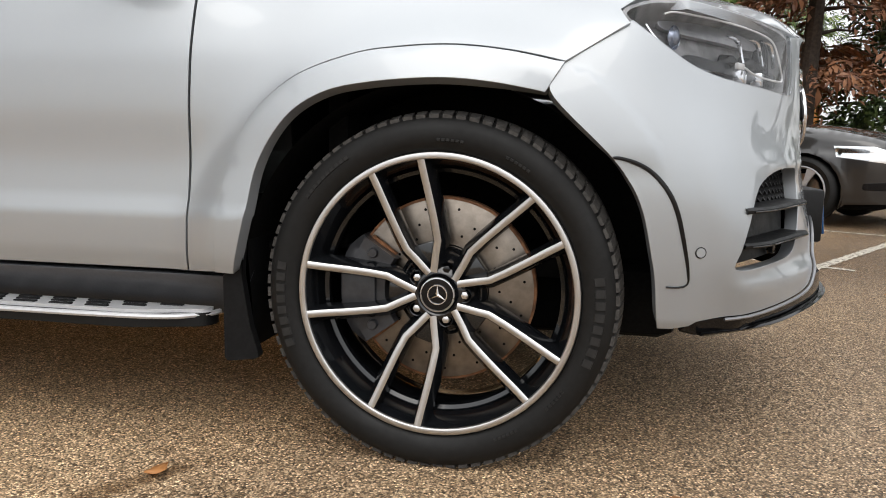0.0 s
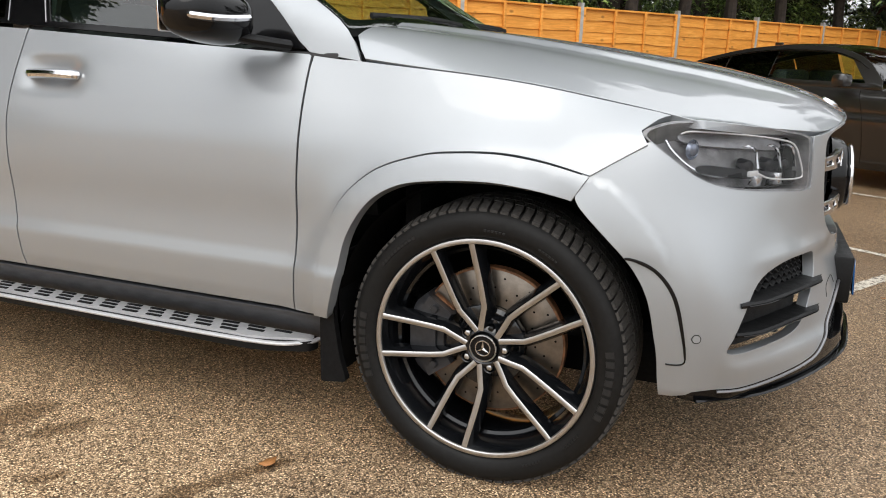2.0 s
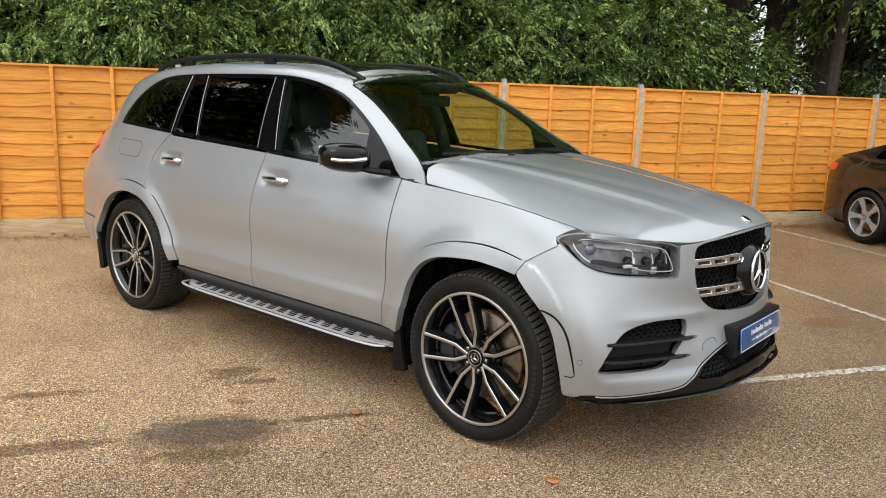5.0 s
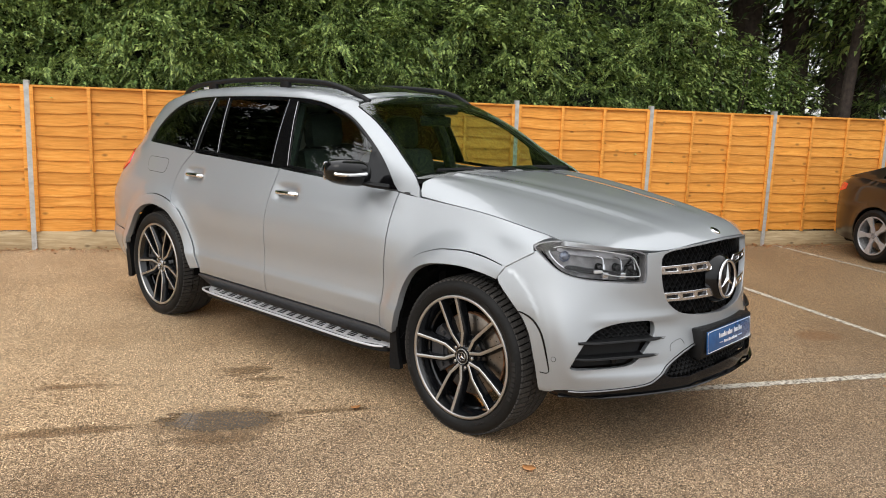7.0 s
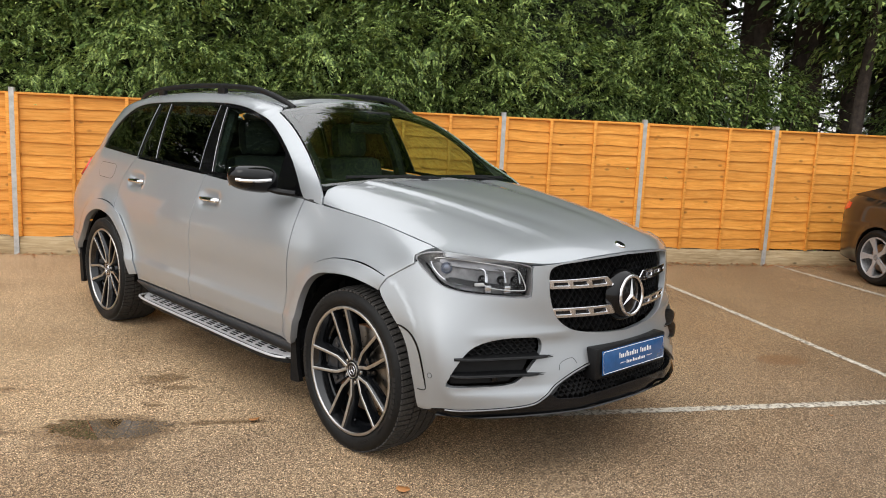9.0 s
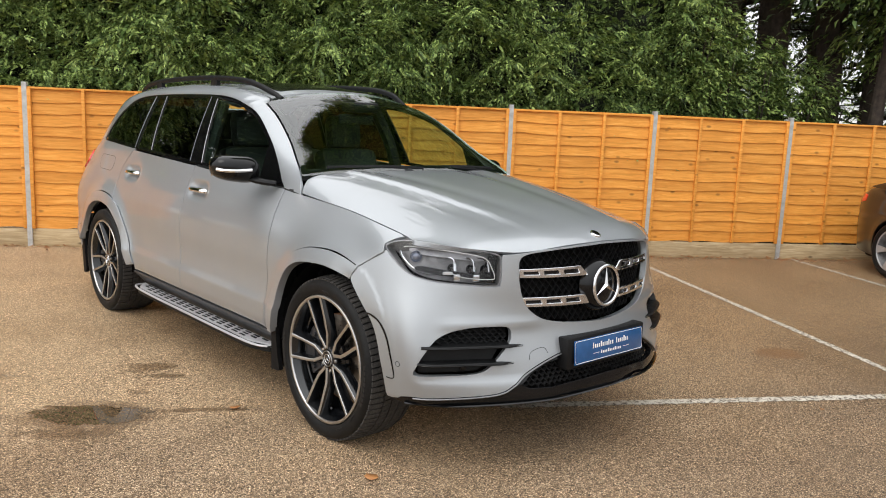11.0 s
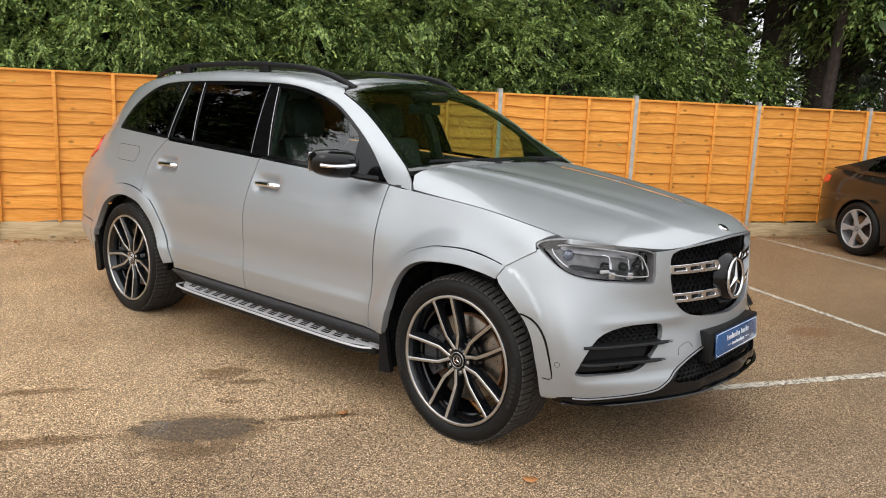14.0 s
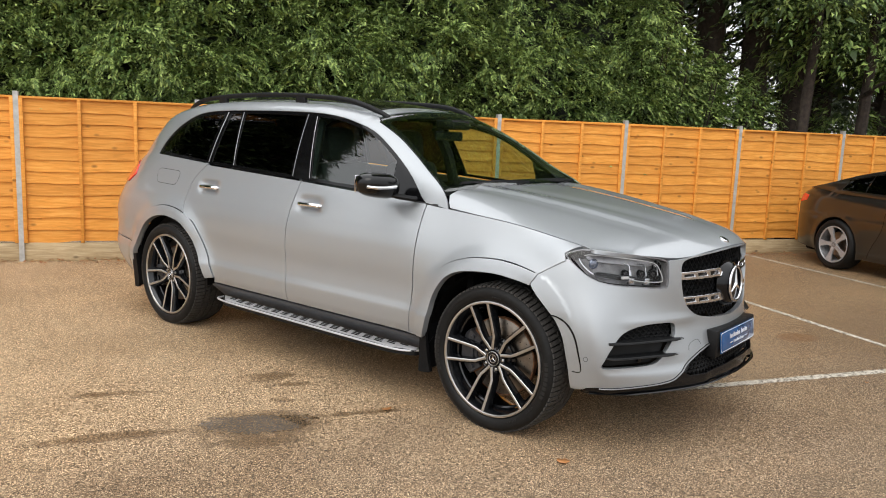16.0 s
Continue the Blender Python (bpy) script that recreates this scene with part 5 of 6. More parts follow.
def lattice(loop, inset, pitch, ratio, thick, sgn=-1, hexed=False):
    """A diamond or honeycomb mesh clipped to a loop on the nose."""
    loop = np.array(loop)
    lo, hi = loop.min(0), loop.max(0)
    du, dz = pitch * ratio / 0.2, pitch
    edges = []
    i = 0
    rows = int((hi[1] - lo[1]) / dz) + 2
    cols = int((hi[0] - lo[0]) / du) + 2
    for r in range(rows):
        for c in range(cols):
            a0, z0 = lo[0] + c * du + (du / 2 if r % 2 else 0), lo[1] + r * dz
            if hexed:
                k = dz * 0.34
                edges += [((a0, z0), (a0, z0 + k)), ((a0, z0 + k), (a0 + du / 2, z0 + dz)), ((a0, z0 + k), (a0 - du / 2, z0 + dz))]
            else:
                edges += [((a0, z0), (a0 + du / 2, z0 + dz)), ((a0, z0), (a0 - du / 2, z0 + dz))]
    if not edges:
        return bmesh.new()
    mid = np.array([((p[0] + q[0]) / 2, (p[1] + q[1]) / 2) for p, q in edges])
    ok = inside(mid, loop)
    ends = np.array([e for e, k in zip(edges, ok) if k])
    f = nose(sgn, inset)
    P = np.stack(f(ends[:, 0, 0], ends[:, 0, 1]), 1)
    Q = np.stack(f(ends[:, 1, 0], ends[:, 1, 1]), 1)
    bm = bmesh.new()
    back = Vector((0.012, 0, 0))
    for p, q in zip(P, Q):
        p, q = Vector(p), Vector(q)
        d = (q - p).normalized()
        s = d.cross(Vector((1, 0, 0))).normalized() * thick
        v = [bm.verts.new(c) for c in (p + s * 0.5, q + s * 0.5, q - s * 0.5, p - s * 0.5, p + s - back, q + s - back, q - s - back, p - s - back)]
        for fc in ((0, 1, 2, 3), (0, 4, 5, 1), (3, 2, 6, 7)):
            bm.faces.new([v[i] for i in fc])
    return bm


part("grille_mesh", lattice(GRILLE, 0.045, 0.0235, 1.35, 0.0024), BLACK_PLASTIC, suv, "gloss black diamond grille mesh")
nose_panel("grille_backing", [(a, z) for a, z in GRILLE], LINER, inset=0.062, step=0.06, depth=0.01)
nose_panel("apron_backing", [(3.55, .335), (6, .345), (8.45, .335), (7.9, .54), (6, .56), (4.1, .54)], LINER, inset=0.055, step=0.05, depth=0.01)
part("apron_mesh", lattice(low_mesh, 0.03, 0.019, 1.5, 0.004, hexed=True), BLACK_PLASTIC, suv)
# chrome louvres with their slots
for sg in (-1, 1):
    for z0, z1, z2, z3, a1 in ((.893, .885, .929, .927, 5.62), (.762, .752, .794, .800, 5.70)):
        loop = [(4.06, z0), (a1, z1), (a1 - .17, z2), (4.06, z3)]
        slots = []
        for k in range(3):
            s0, s1 = 4.14 + k * .46, 4.14 + k * .46 + .37
            zz = lambda a: z0 + (z1 - z0) * (a - 4.06) / (a1 - 4.06)
            zt = lambda a: z3 + (z2 - z3) * (a - 4.06) / (a1 - 4.06)
            slots.append([(s0, zz(s0) + .010), (s1, zz(s1) + .010), (s1 - .03, zt(s1) - .008), (s0, zt(s0) - .008)])
        nose_panel("louvre", loop, CHROME, slots, inset=0.004, sgn=sg, step=0.02, depth=0.022, gap=0.003, label="bright chrome grille louvre")
        nose_panel("louvre_backing", [(a, z) for a, z in shrink([(a * .2, z) for a, z in loop], 0.004) for a in (a / .2,)], BLACK_GLOSS, inset=0.020, sgn=sg, step=0.05, depth=0.005)

# emblem: a ring, a dark disc and a three-armed shape
EMB = Matrix.Translation((0.925, 0.0, 0.830)) @ Matrix.Rotation(radians(-4), 4, "Y")


def moved(bm, m):
    bmesh.ops.transform(bm, matrix=m, verts=bm.verts)
    return bm


part("emblem_pod", moved(lathe([(0.0, 0.006), (0.09, 0.004), (0.112, -0.012), (0.128, -0.05)], 48, "X"), EMB), BLACK_GLOSS, suv)
part("emblem_ring", moved(lathe([(.092 + .009 * math.cos(t), .008 + .008 * math.sin(t)) for t in np.linspace(0, 2 * math.pi, 12, endpoint=False)], 64, "X", wrap=True), EMB), CHROME, suv, "chrome emblem ring")


def three_arms(r, w, h):
    bm = bmesh.new()
    c = bm.verts.new((h * 1.5, 0, 0))
    pts = []
    for i in range(6):
        a = math.pi / 2 + i * math.pi / 3
        q = r if i % 2 == 0 else w
        pts.append(bm.verts.new((0.001 if i % 2 else h * 0.35, q * math.cos(a), q * math.sin(a))))
    for i in range(6):
        bm.faces.new((c, pts[i], pts[(i + 1) % 6]))
    return bm


part("emblem_arms", moved(three_arms(.088, .012, .008), EMB @ Matrix.Translation((0.006, 0, 0))), CHROME, suv, sharp=10)
bx, bz = 0.848, float(bonnet_surface(np.array([.848]), np.array([0.0]))[2][0])
part("bonnet_badge", moved(lathe([(0, .006), (.022, .006), (.026, .004), (.028, 0), (.028, -.006)], 32, "X"), Matrix.Translation((bx, 0, bz)) @ Matrix.Rotation(radians(-62), 4, "Y")), CHROME, suv, "small chrome bonnet badge")
part("badge_face", moved(lathe([(0, .0075), (.018, .0075), (.020, .005)], 24, "X"), Matrix.Translation((bx, 0, bz)) @ Matrix.Rotation(radians(-62), 4, "Y")), BLACK_GLOSS, suv)

# side intakes: backing, honeycomb, two fins, sensor
for sg in (-1, 1):
    nose_panel("intake_backing", INTAKE, BLACK_PLASTIC, inset=0.06, sgn=sg, step=0.04, depth=0.01)
    nose_panel("intake_insert", [(1.85, .483), (2.2, .483), (3.0, .488), (3.3, .53), (3.42, .565), (3.5, .60), (2.2, .60), (2.0, .55)], BLACK_PLASTIC, inset=0.035, sgn=sg, step=0.04, depth=0.02)
    part("intake_mesh", lattice([(2.15, .60), (3.7, .605), (3.68, .672), (3.3, .68), (2.8, .672), (2.45, .645)], 0.03, 0.0165, 1.7, 0.004, sgn=sg, hexed=True), BLACK_PLASTIC, suv, "black honeycomb intake mesh")
    for a0, a1, z in ((2.05, 4.02, .600), (1.92, 3.76, .528)):
        bm = bmesh.new()
        rows = []
        n = 26
        for i in range(n + 1):
            t = i / n
            a = a0 + (a1 - a0) * t
            w = 1 - smooth((t - 0.80) / 0.2) * 0.97
            zc = z + 0.010 * t - 0.012 * t * t * t
            pr = -0.022 * w * min(1, t * 4 + 0.25)
            rows.append([bm.verts.new(nose_pt(a, zc + dz * w, ins, sg)) for dz, ins in ((.004, .05 * w), (.002, pr + .004), (-.003, pr), (-.010, pr + .003), (-.012, .05 * w))])
        for i in range(n):
            for j in range(4):
                bm.faces.new((rows[i][j], rows[i + 1][j], rows[i + 1][j + 1], rows[i][j + 1]))
        part("intake_fin", bm, BLACK_PLASTIC, suv, "black aero fin")
        pts = [nose_pt(a0 + (a1 - a0) * t, z + .010 * t - .012 * t**3 - .006, -.0225 * (1 - float(smooth((t - .8) / .2)) * .97) * min(1, t * 4 + .25), sg) for t in np.linspace(.05, .97, 18)]
        part("fin_edge", tube(pts, 0.0016, 5), BLACK_GLOSS, suv)
    for a, z, ins in ((2.75, .503, .028),):
        p, q = nose_pt(a, z, ins, sg), nose_pt(a, z, ins - .02, sg)
        d = (q - p).normalized()
        m = Matrix.Translation(p) @ d.to_track_quat("X", "Z").to_matrix().to_4x4()
        part("parking_sensor", moved(lathe([(0, .013), (.008, .013), (.0095, .011), (.0095, .014), (.013, .013), (.014, 0)], 24, "X"), m), BLACK_GLOSS, suv)
    p, q = nose_pt(1.04, .512, 0.0, sg), nose_pt(1.04, .512, -.02, sg)
    m = Matrix.Translation(p) @ (q - p).normalized().to_track_quat("X", "Z").to_matrix().to_4x4()
    part("parking_sensor", moved(lathe([(0, .002), (.0095, .002), (.0102, -.001)], 24, "X"), m), PAINT, suv)
    part("sensor_ring", moved(lathe([(.0100, .0012), (.0118, .0016), (.0122, -.001)], 24, "X"), m), BLACK_PLASTIC, suv)
    # arch cap groove in front of the wheel, and the seam of the moulding above it
    groove = bowed([(-.0, .700), (.22, .694), (.45, .672), (.60, .62), (.68, .54), (.75, .47), (.76, .447), (.60, .440), (.32, .440)], 6)
    inner = [(a - 0.055 - 0.02 * (i < 20), z - (0.010 if i < 18 else 0.0)) for i, (a, z) in enumerate(groove)]
    bm = bmesh.new()
    rows = []
    for i, (a, z) in enumerate(groove):
        t = i / (len(groove) - 1)
        w = 0.0050 + 0.0150 * math.sin(math.pi * min(1, t * 1.3)) * (t < .77)
        rows.append((a, z, w))
    for i, (a, z, w) in enumerate(rows):
        b = groove[min(i + 1, len(groove) - 1)]
        c = groove[max(i - 1, 0)]
        t = np.array(((b[0] - c[0]) * .2, b[1] - c[1]))
        t /= np.linalg.norm(t)
        n = np.array((-t[1], t[0]))
        rows[i] = [bm.verts.new(nose_pt(a + n[0] * k * w / .2, z + n[1] * k * w, ins, sg)) for k, ins in ((0, .004), (.12, -.0022), (.5, -.0030), (.88, -.0022), (1, .004))]
    for i in range(len(rows) - 1):
        for j in range(4):
            bm.faces.new((rows[i][j], rows[i + 1][j], rows[i + 1][j + 1], rows[i][j + 1]))
    part("arch_vent", bm, BLACK_GLOSS, suv, "black air outlet groove ahead of the wheel")
    # tow-eye cover seam
    loop = bowed([(4.06, .53), (4.12, .562), (4.40, .578), (4.50, .552)], 5)
    if sg < 0:
        part("cover_seam", tube([nose_pt(a, z, -.0003, sg) for a, z in loop], 0.0011, 4), BLACK_PLASTIC, suv)

# number plate holder, plate and its lettering bars
part("plate_holder", box((.885, -.285, .470), (.958, .300, .617), 0.008), BLACK_PLASTIC, suv, "black plastic plate holder")
PLT = Matrix.Translation((.966, .015, .546)) @ Matrix.Rotation(radians(-5), 4, "Y")
plate = part("dealer_plate", moved(box((-.003, -.262, -.056), (.003, .262, .056), 0.002), PLT), PLATE_BLUE, suv, "blue plate with white lettering bars")
part("plate_rim", moved(tube([(.003, y, z) for y, z in rounded([(-.257, -.051), (.257, -.051), (.257, .051), (-.257, .051)], 0.012)], 0.0012, 4, closed=True), PLT), WHITE, plate)
for y0, y1, z0, z1 in ((-.130, .030, .004, .030), (.048, .150, .004, .030), (-.070, .092, -.028, -.012), (-.125, -.082, -.021, -.019), (.104, .150, -.021, -.019)):
    n = 1 if z1 - z0 < .005 else int((y1 - y0) / .0135)
    for k in range(n):
        w = (y1 - y0) / n
        part("lettering_bar", moved(box((.003, y0 + k * w, z0), (.0042, y0 + k * w + w * ((.42, .6, .5)[k % 3] if n > 1 else 1), z1 - (.008 * (z1 - z0) / .026 if n > 1 and k % 4 else 0)), 0.0004), PLT), WHITE, plate)

# ---- headlamps ----
for sg in (-1, 1):
    def ball(a, z, ins, r, sq=0.85):
        p, q = nose_pt(a, z, ins, sg), nose_pt(a, z, ins - .03, sg)
        d = (q - p).normalized()
        d = (d + Vector((.55, 0, 0))).normalized()
        return Matrix.Translation(p) @ d.to_track_quat("X", "Z").to_matrix().to_4x4()
    loop = [(a, z) for a, z in LAMP]
    nose_panel("lamp_housing", loop, LAMP_DARK, inset=0.075, sgn=sg, step=0.03, depth=0.01, label="smoked grey headlamp housing")
    nose_panel("lamp_bezel", loop, LAMP_DARK, [[(a + (2.3 - a) * .022, z + (.94 - z) * .045) for a, z in LAMP]], inset=0.008, sgn=sg, step=0.03, depth=0.07)
    # blue-rimmed side projector in the hazy outer half
    m = ball(1.72, .962, .055, .03)
    part("side_projector", moved(lathe([(0, .010), (.010, .009), (.016, .006), (.018, 0), (.023, -.004), (.026, .0)], 28, "X"), m), LAMP_BLUE, suv, "blue tinted side projector")
    part("side_reflector", tube([nose_pt(a, z, .050, sg) for a, z in bowed([(1.15, .985), (1.3, .955), (1.7, .915), (2.2, .895), (2.5, .905)], 5)], .004, 6), LAMP_BRIGHT, suv)
    nose_panel("lamp_mask", [(3.05, .862), (3.56, .862), (3.60, .965), (3.45, .985), (3.30, .93)], BLACK_GLOSS, inset=.050, sgn=sg, step=.03, depth=.02)
    for a in (2.62, 3.02, 3.34):
        m = ball(a, .918, .052, .03)
        part("projector_lens", moved(lathe([(0, .016), (.010, .014), (.016, .008), (.018, 0), (.020, -.02)], 24, "X"), m), BLACK_GLOSS, suv, "small dark projector lens")
        pts = [nose_pt(a + da, z, .024, sg) for da, z in ((-.20, .972), (-.06, .970), (.02, .955), (.05, .915))]
        part("reflector_hook", tube(bowed(pts, 5), [.003] * 3 + [.0075] * 13, 6, flat=0.5), LAMP_BRIGHT, suv, "bright reflector hook")
        part("reflector_block", moved(box((-.014, -.016, -.016), (.012, .014, .016), .004), ball(a + .08, .885, .040, .02)), LAMP_BRIGHT if a < 3.3 else BLACK_GLOSS, suv)
    # upper lens reflection, put in as a hazy sheet; chrome seats of the projectors
    nose_panel("reflection_sheet", bowed([(1.45, .985), (1.9, .972), (2.6, .962), (3.2, .955), (3.3, .972), (2.6, .998), (1.9, 1.008), (1.5, 1.004)], 4, True), LAMP_REFLECTION, inset=.058, sgn=sg, step=.03, depth=.012)
    nose_panel("reflector_floor", bowed([(1.75, .912), (2.2, .896), (2.9, .884), (3.25, .880), (3.2, .896), (2.5, .912), (1.9, .925)], 4, True), BLACK_GLOSS, inset=.045, sgn=sg, step=.03, depth=.012)
    # light guide: along the top, down the front corner and back below
    guide = [(1.32, 1.004), (1.55, 1.010), (2.3, 1.003), (3.0, .988), (3.32, .972), (3.44, .935), (3.50, .892), (3.38, .884), (3.0, .886), (2.75, .893), (2.6, .905), (2.45, .905)]
    part("light_guide", tube([nose_pt(a, z, .014, sg) for a, z in bowed(guide, 5)], 0.0024, 6), LAMP_WHITE, suv, "milky white daytime light guide")
    part("light_guide_end", moved(box((-.004, -.022, -.007), (.006, .022, .007), .003), ball(2.52, .906, .014, 0)), LAMP_WHITE, suv)
    ob = nose_panel("lamp_lens", [(a, z) for a, z in LAMP], LENS, inset=-0.001, sgn=sg, step=0.025, depth=0.006, label="clear headlamp lens")
    ob.visible_shadow = False

# ---- mirrors, handles, flap, wipers ----
def mirror_head(sg):
    bm = bmesh.new()
    n, m = 24, 14
    rows = []
    for i in range(m + 1):
        u = -1 + 2 * i / m
        prof = (1 - abs(u) ** 3.2) ** (1 / 2.2) if abs(u) < 1 else 0.0
        row = []
        for j in range(n):
            a = 2 * math.pi * j / n
            c, s = math.cos(a), math.sin(a)
            cx = (abs(c) ** 0.8) * math.copysign(1, c)
            cz = (abs(s) ** 0.75) * math.copysign(1, s)
            x = cx * (0.100 if cx > 0 else 0.070) * prof
            z = cz * (0.068 if cz > 0 else 0.078) * prof * (1 - 0.10 * u)
            row.append(bm.verts.new((-.805 + x - 0.035 * (1 + u) * 0.5, sg * (1.012 + 0.132 * u), 1.268 + z + 0.010 * u)))
        rows.append(row)
    for i in range(m):
        for j in range(n):
            bm.faces.new((rows[i][j], rows[i + 1][j], rows[i + 1][(j + 1) % n], rows[i][(j + 1) % n]))
    bmesh.ops.remove_doubles(bm, verts=bm.verts, dist=1e-5)
    return bm


for sg in (-1, 1):
    head = part("door_mirror", mirror_head(sg), BLACK_GLOSS, suv, "gloss black door mirror", sharp=60)
    if sg > 0:
        head.location = (-.07, -.05, -.02)
    part("mirror_indicator", tube([(-.718 + dx, sg * y, z) for dx, y, z in bowed([(.004, .955, 1.262), (-.002, 1.0, 1.258), (-.010, 1.05, 1.256), (-.030, 1.10, 1.257), (-.065, 1.132, 1.262)], 5)], [0.006] + [0.014] * 19 + [0.006], 8, flat=0.8), CHROME, head, "bright silver indicator strip")
    part("mirror_glass", moved(box((-.004, -.085, -.05), (.004, .085, .05), .003), Matrix.Translation((-.892, sg * 1.02, 1.268)) @ Matrix.Rotation(radians(sg * 8), 4, "Z")), CHROME, head)
    part("mirror_arm", tube(bowed([(-.66, sg * .845, 1.190), (-.70, sg * .90, 1.198), (-.77, sg * .96, 1.212), (-.80, sg * 1.0, 1.23)], 5), [0.030] * 8 + [0.026] * 8, 10, flat=0.55), BLACK_PLASTIC, head)
    for hx, hz in HANDLES:
        yb = float(body_y(hx, hz)) + 0.0
        pts = bowed([(hx - .098, sg * (yb + .014), hz - .002), (hx - .085, sg * (yb + .030), hz), (hx - .03, sg * (yb + .036), hz + .002), (hx + .04, sg * (yb + .036), hz + .002), (hx + .085, sg * (yb + .030), hz), (hx + .098, sg * (yb + .012), hz - .001)], 4)
        part("door_handle", tube(pts, [0.011] + [0.0205] * (len(pts) - 2) + [0.011], 10, flat=0.85), CHROME, suv, "chrome bar door handle")
        part("handle_insert", tube([(q[0], q[1] + sg * 0.006, q[2] - .002) for q in pts[5:-5]], 0.0125, 8, flat=0.9), PAINT, suv)
flap = rounded([(-3.39, 1.213), (-3.385, 1.10), (-3.10, 1.092), (-3.065, 1.205)], 0.05, 6)
panel("flap_seam", chain(flap, .03, True), lambda x, z: (x, -(body_y(x, z) + 0.0008), z), BLACK_PLASTIC, suv, holes=[shrink(chain(flap, .03, True), .006)], step=.03, depth=.003)
panel("fuel_flap", shrink(chain(flap, .03, True), .003), lambda x, z: (x, -(body_y(x, z) + 0.0014), z), PAINT, suv, step=.03, depth=.004)
for y0, y1 in ((-.105, -.62), (.46, -.08)):
    part("wiper_arm", tube([(-.440, y0, 1.268), (-.452, y0 + .06 * (y1 - y0), 1.281), (-.475, y0 + .5 * (y1 - y0), 1.289), (-.490, y0 + .8 * (y1 - y0), 1.287)], [.012, .010, .007, .005], 6), BLACK_PLASTIC, suv)
    part("wiper_blade", tube(bowed([(-.445, y0 + .12, 1.283), (-.456, y0 - .10, 1.292), (-.478, (y0 + y1) / 2, 1.292), (-.505, y1, 1.287)], 4), .0065, 6, flat=1.7), BLACK_PLASTIC, suv)
    part("wiper_spindle", box((-.458, y0 - .028, 1.255), (-.422, y0 + .028, 1.281), .008), BLACK_PLASTIC, suv)

# ---- cabin ----
part("cabin_floor", box((-4.0, -.80, .42), (.30, .80, .48), .01), LINER, suv)
for sg in (-1, 1):
    part("scuttle_end", box((-.53, min(sg * .70, sg * .762), 1.0), (-.44, max(sg * .70, sg * .762), 1.225), .01), LINER, suv)
part("bulkhead", box((-.30, -.80, .45), (-.25, .80, 1.09), .005), LINER, suv)
for sg in (-1, 1):
    part("door_card", box((-3.6, min(sg * .80, sg * .83), .46), (-.50, max(sg * .80, sg * .83), 1.175), .01), LEATHER, suv)
loopd = [(-.42, 1.16), (-.55, 1.205), (-.78, 1.195), (-.92, 1.16), (-.95, 1.06), (-.90, .90), (-.60, .70), (-.40, .70)]
part("dashboard", slab(loopd, -.78, 1.56, lambda u, v, w: (u, w, v)), LEATHER, suv, "black leather dashboard")
part("steering_wheel", moved(lathe([(.185 + .016 * math.cos(t), .016 * math.sin(t)) for t in np.linspace(0, 6.283, 10, endpoint=False)], 40, "X", wrap=True), Matrix.Translation((-1.08, -.38, 1.06)) @ Matrix.Rotation(radians(24), 4, "Y")), LEATHER, suv)
part("steering_hub", moved(box((-.03, -.17, -.05), (.03, .17, .05), .02), Matrix.Translation((-1.06, -.38, 1.05)) @ Matrix.Rotation(radians(24), 4, "Y")), LEATHER, suv)


def seat(x, y):
    base = part("seat", box((x - .25, y - .26, .55), (x + .28, y + .26, .80), .06), LEATHER, suv, "black leather seat")
    bm = box((-.07, -.25, 0), (.09, .25, .64), .06, Matrix.Translation((x - .22, y, .72)) @ Matrix.Rotation(radians(-16), 4, "Y"))
    part("backrest", bm, LEATHER, base)
    part("headrest", box((-.06, -.145, 0), (.07, .145, .26), .065, Matrix.Translation((x - .40, y, 1.33)) @ Matrix.Rotation(radians(-8), 4, "Y")), LEATHER, base)
    for dy in (-.06, .06):
        part("headrest_post", tube([(x - .39, y + dy, 1.30), (x - .41, y + dy, 1.40)], .007, 6), BLACK_PLASTIC, base)


for x, y in ((-1.42, -.38), (-1.42, .38), (-2.35, -.40), (-2.35, .40), (-3.15, -.36), (-3.15, .36)):
    seat(x, y)
panel("headlining", [(-3.5, -.93), (-1.36, -.93), (-1.36, .93), (-3.5, .93)], lambda x, s: (roof_surface(x, s)[0], roof_surface(x, s)[1], roof_surface(x, s)[2] - 0.035), HEADLINER, suv, step=.08, depth=.01)
part("interior_mirror", moved(box((-.012, -.12, -.032), (.012, .12, .032), .011), Matrix.Translation((-1.10, -.02, 1.555)) @ Matrix.Rotation(radians(-12), 4, "Z")), BLACK_PLASTIC, suv, "black interior mirror")
part("camera_pod", box((-1.16, -.10, 1.60), (-1.00, .10, 1.665), .02), BLACK_PLASTIC, suv)
for sg in (-1, 1):
    bp = [(x, sg * (float(body_y(x, z)) - .075), z) for x, z in ((-1.68, 1.15), (-1.70, 1.40), (-1.75, 1.62))]
    part("centre_pillar", tube(bp, .045, 8, up=(1, 0, 0)), LEATHER, suv)
part("underbody", box((-3.9, -.70, .26), (.55, .70, .44), .05), LINER, suv)


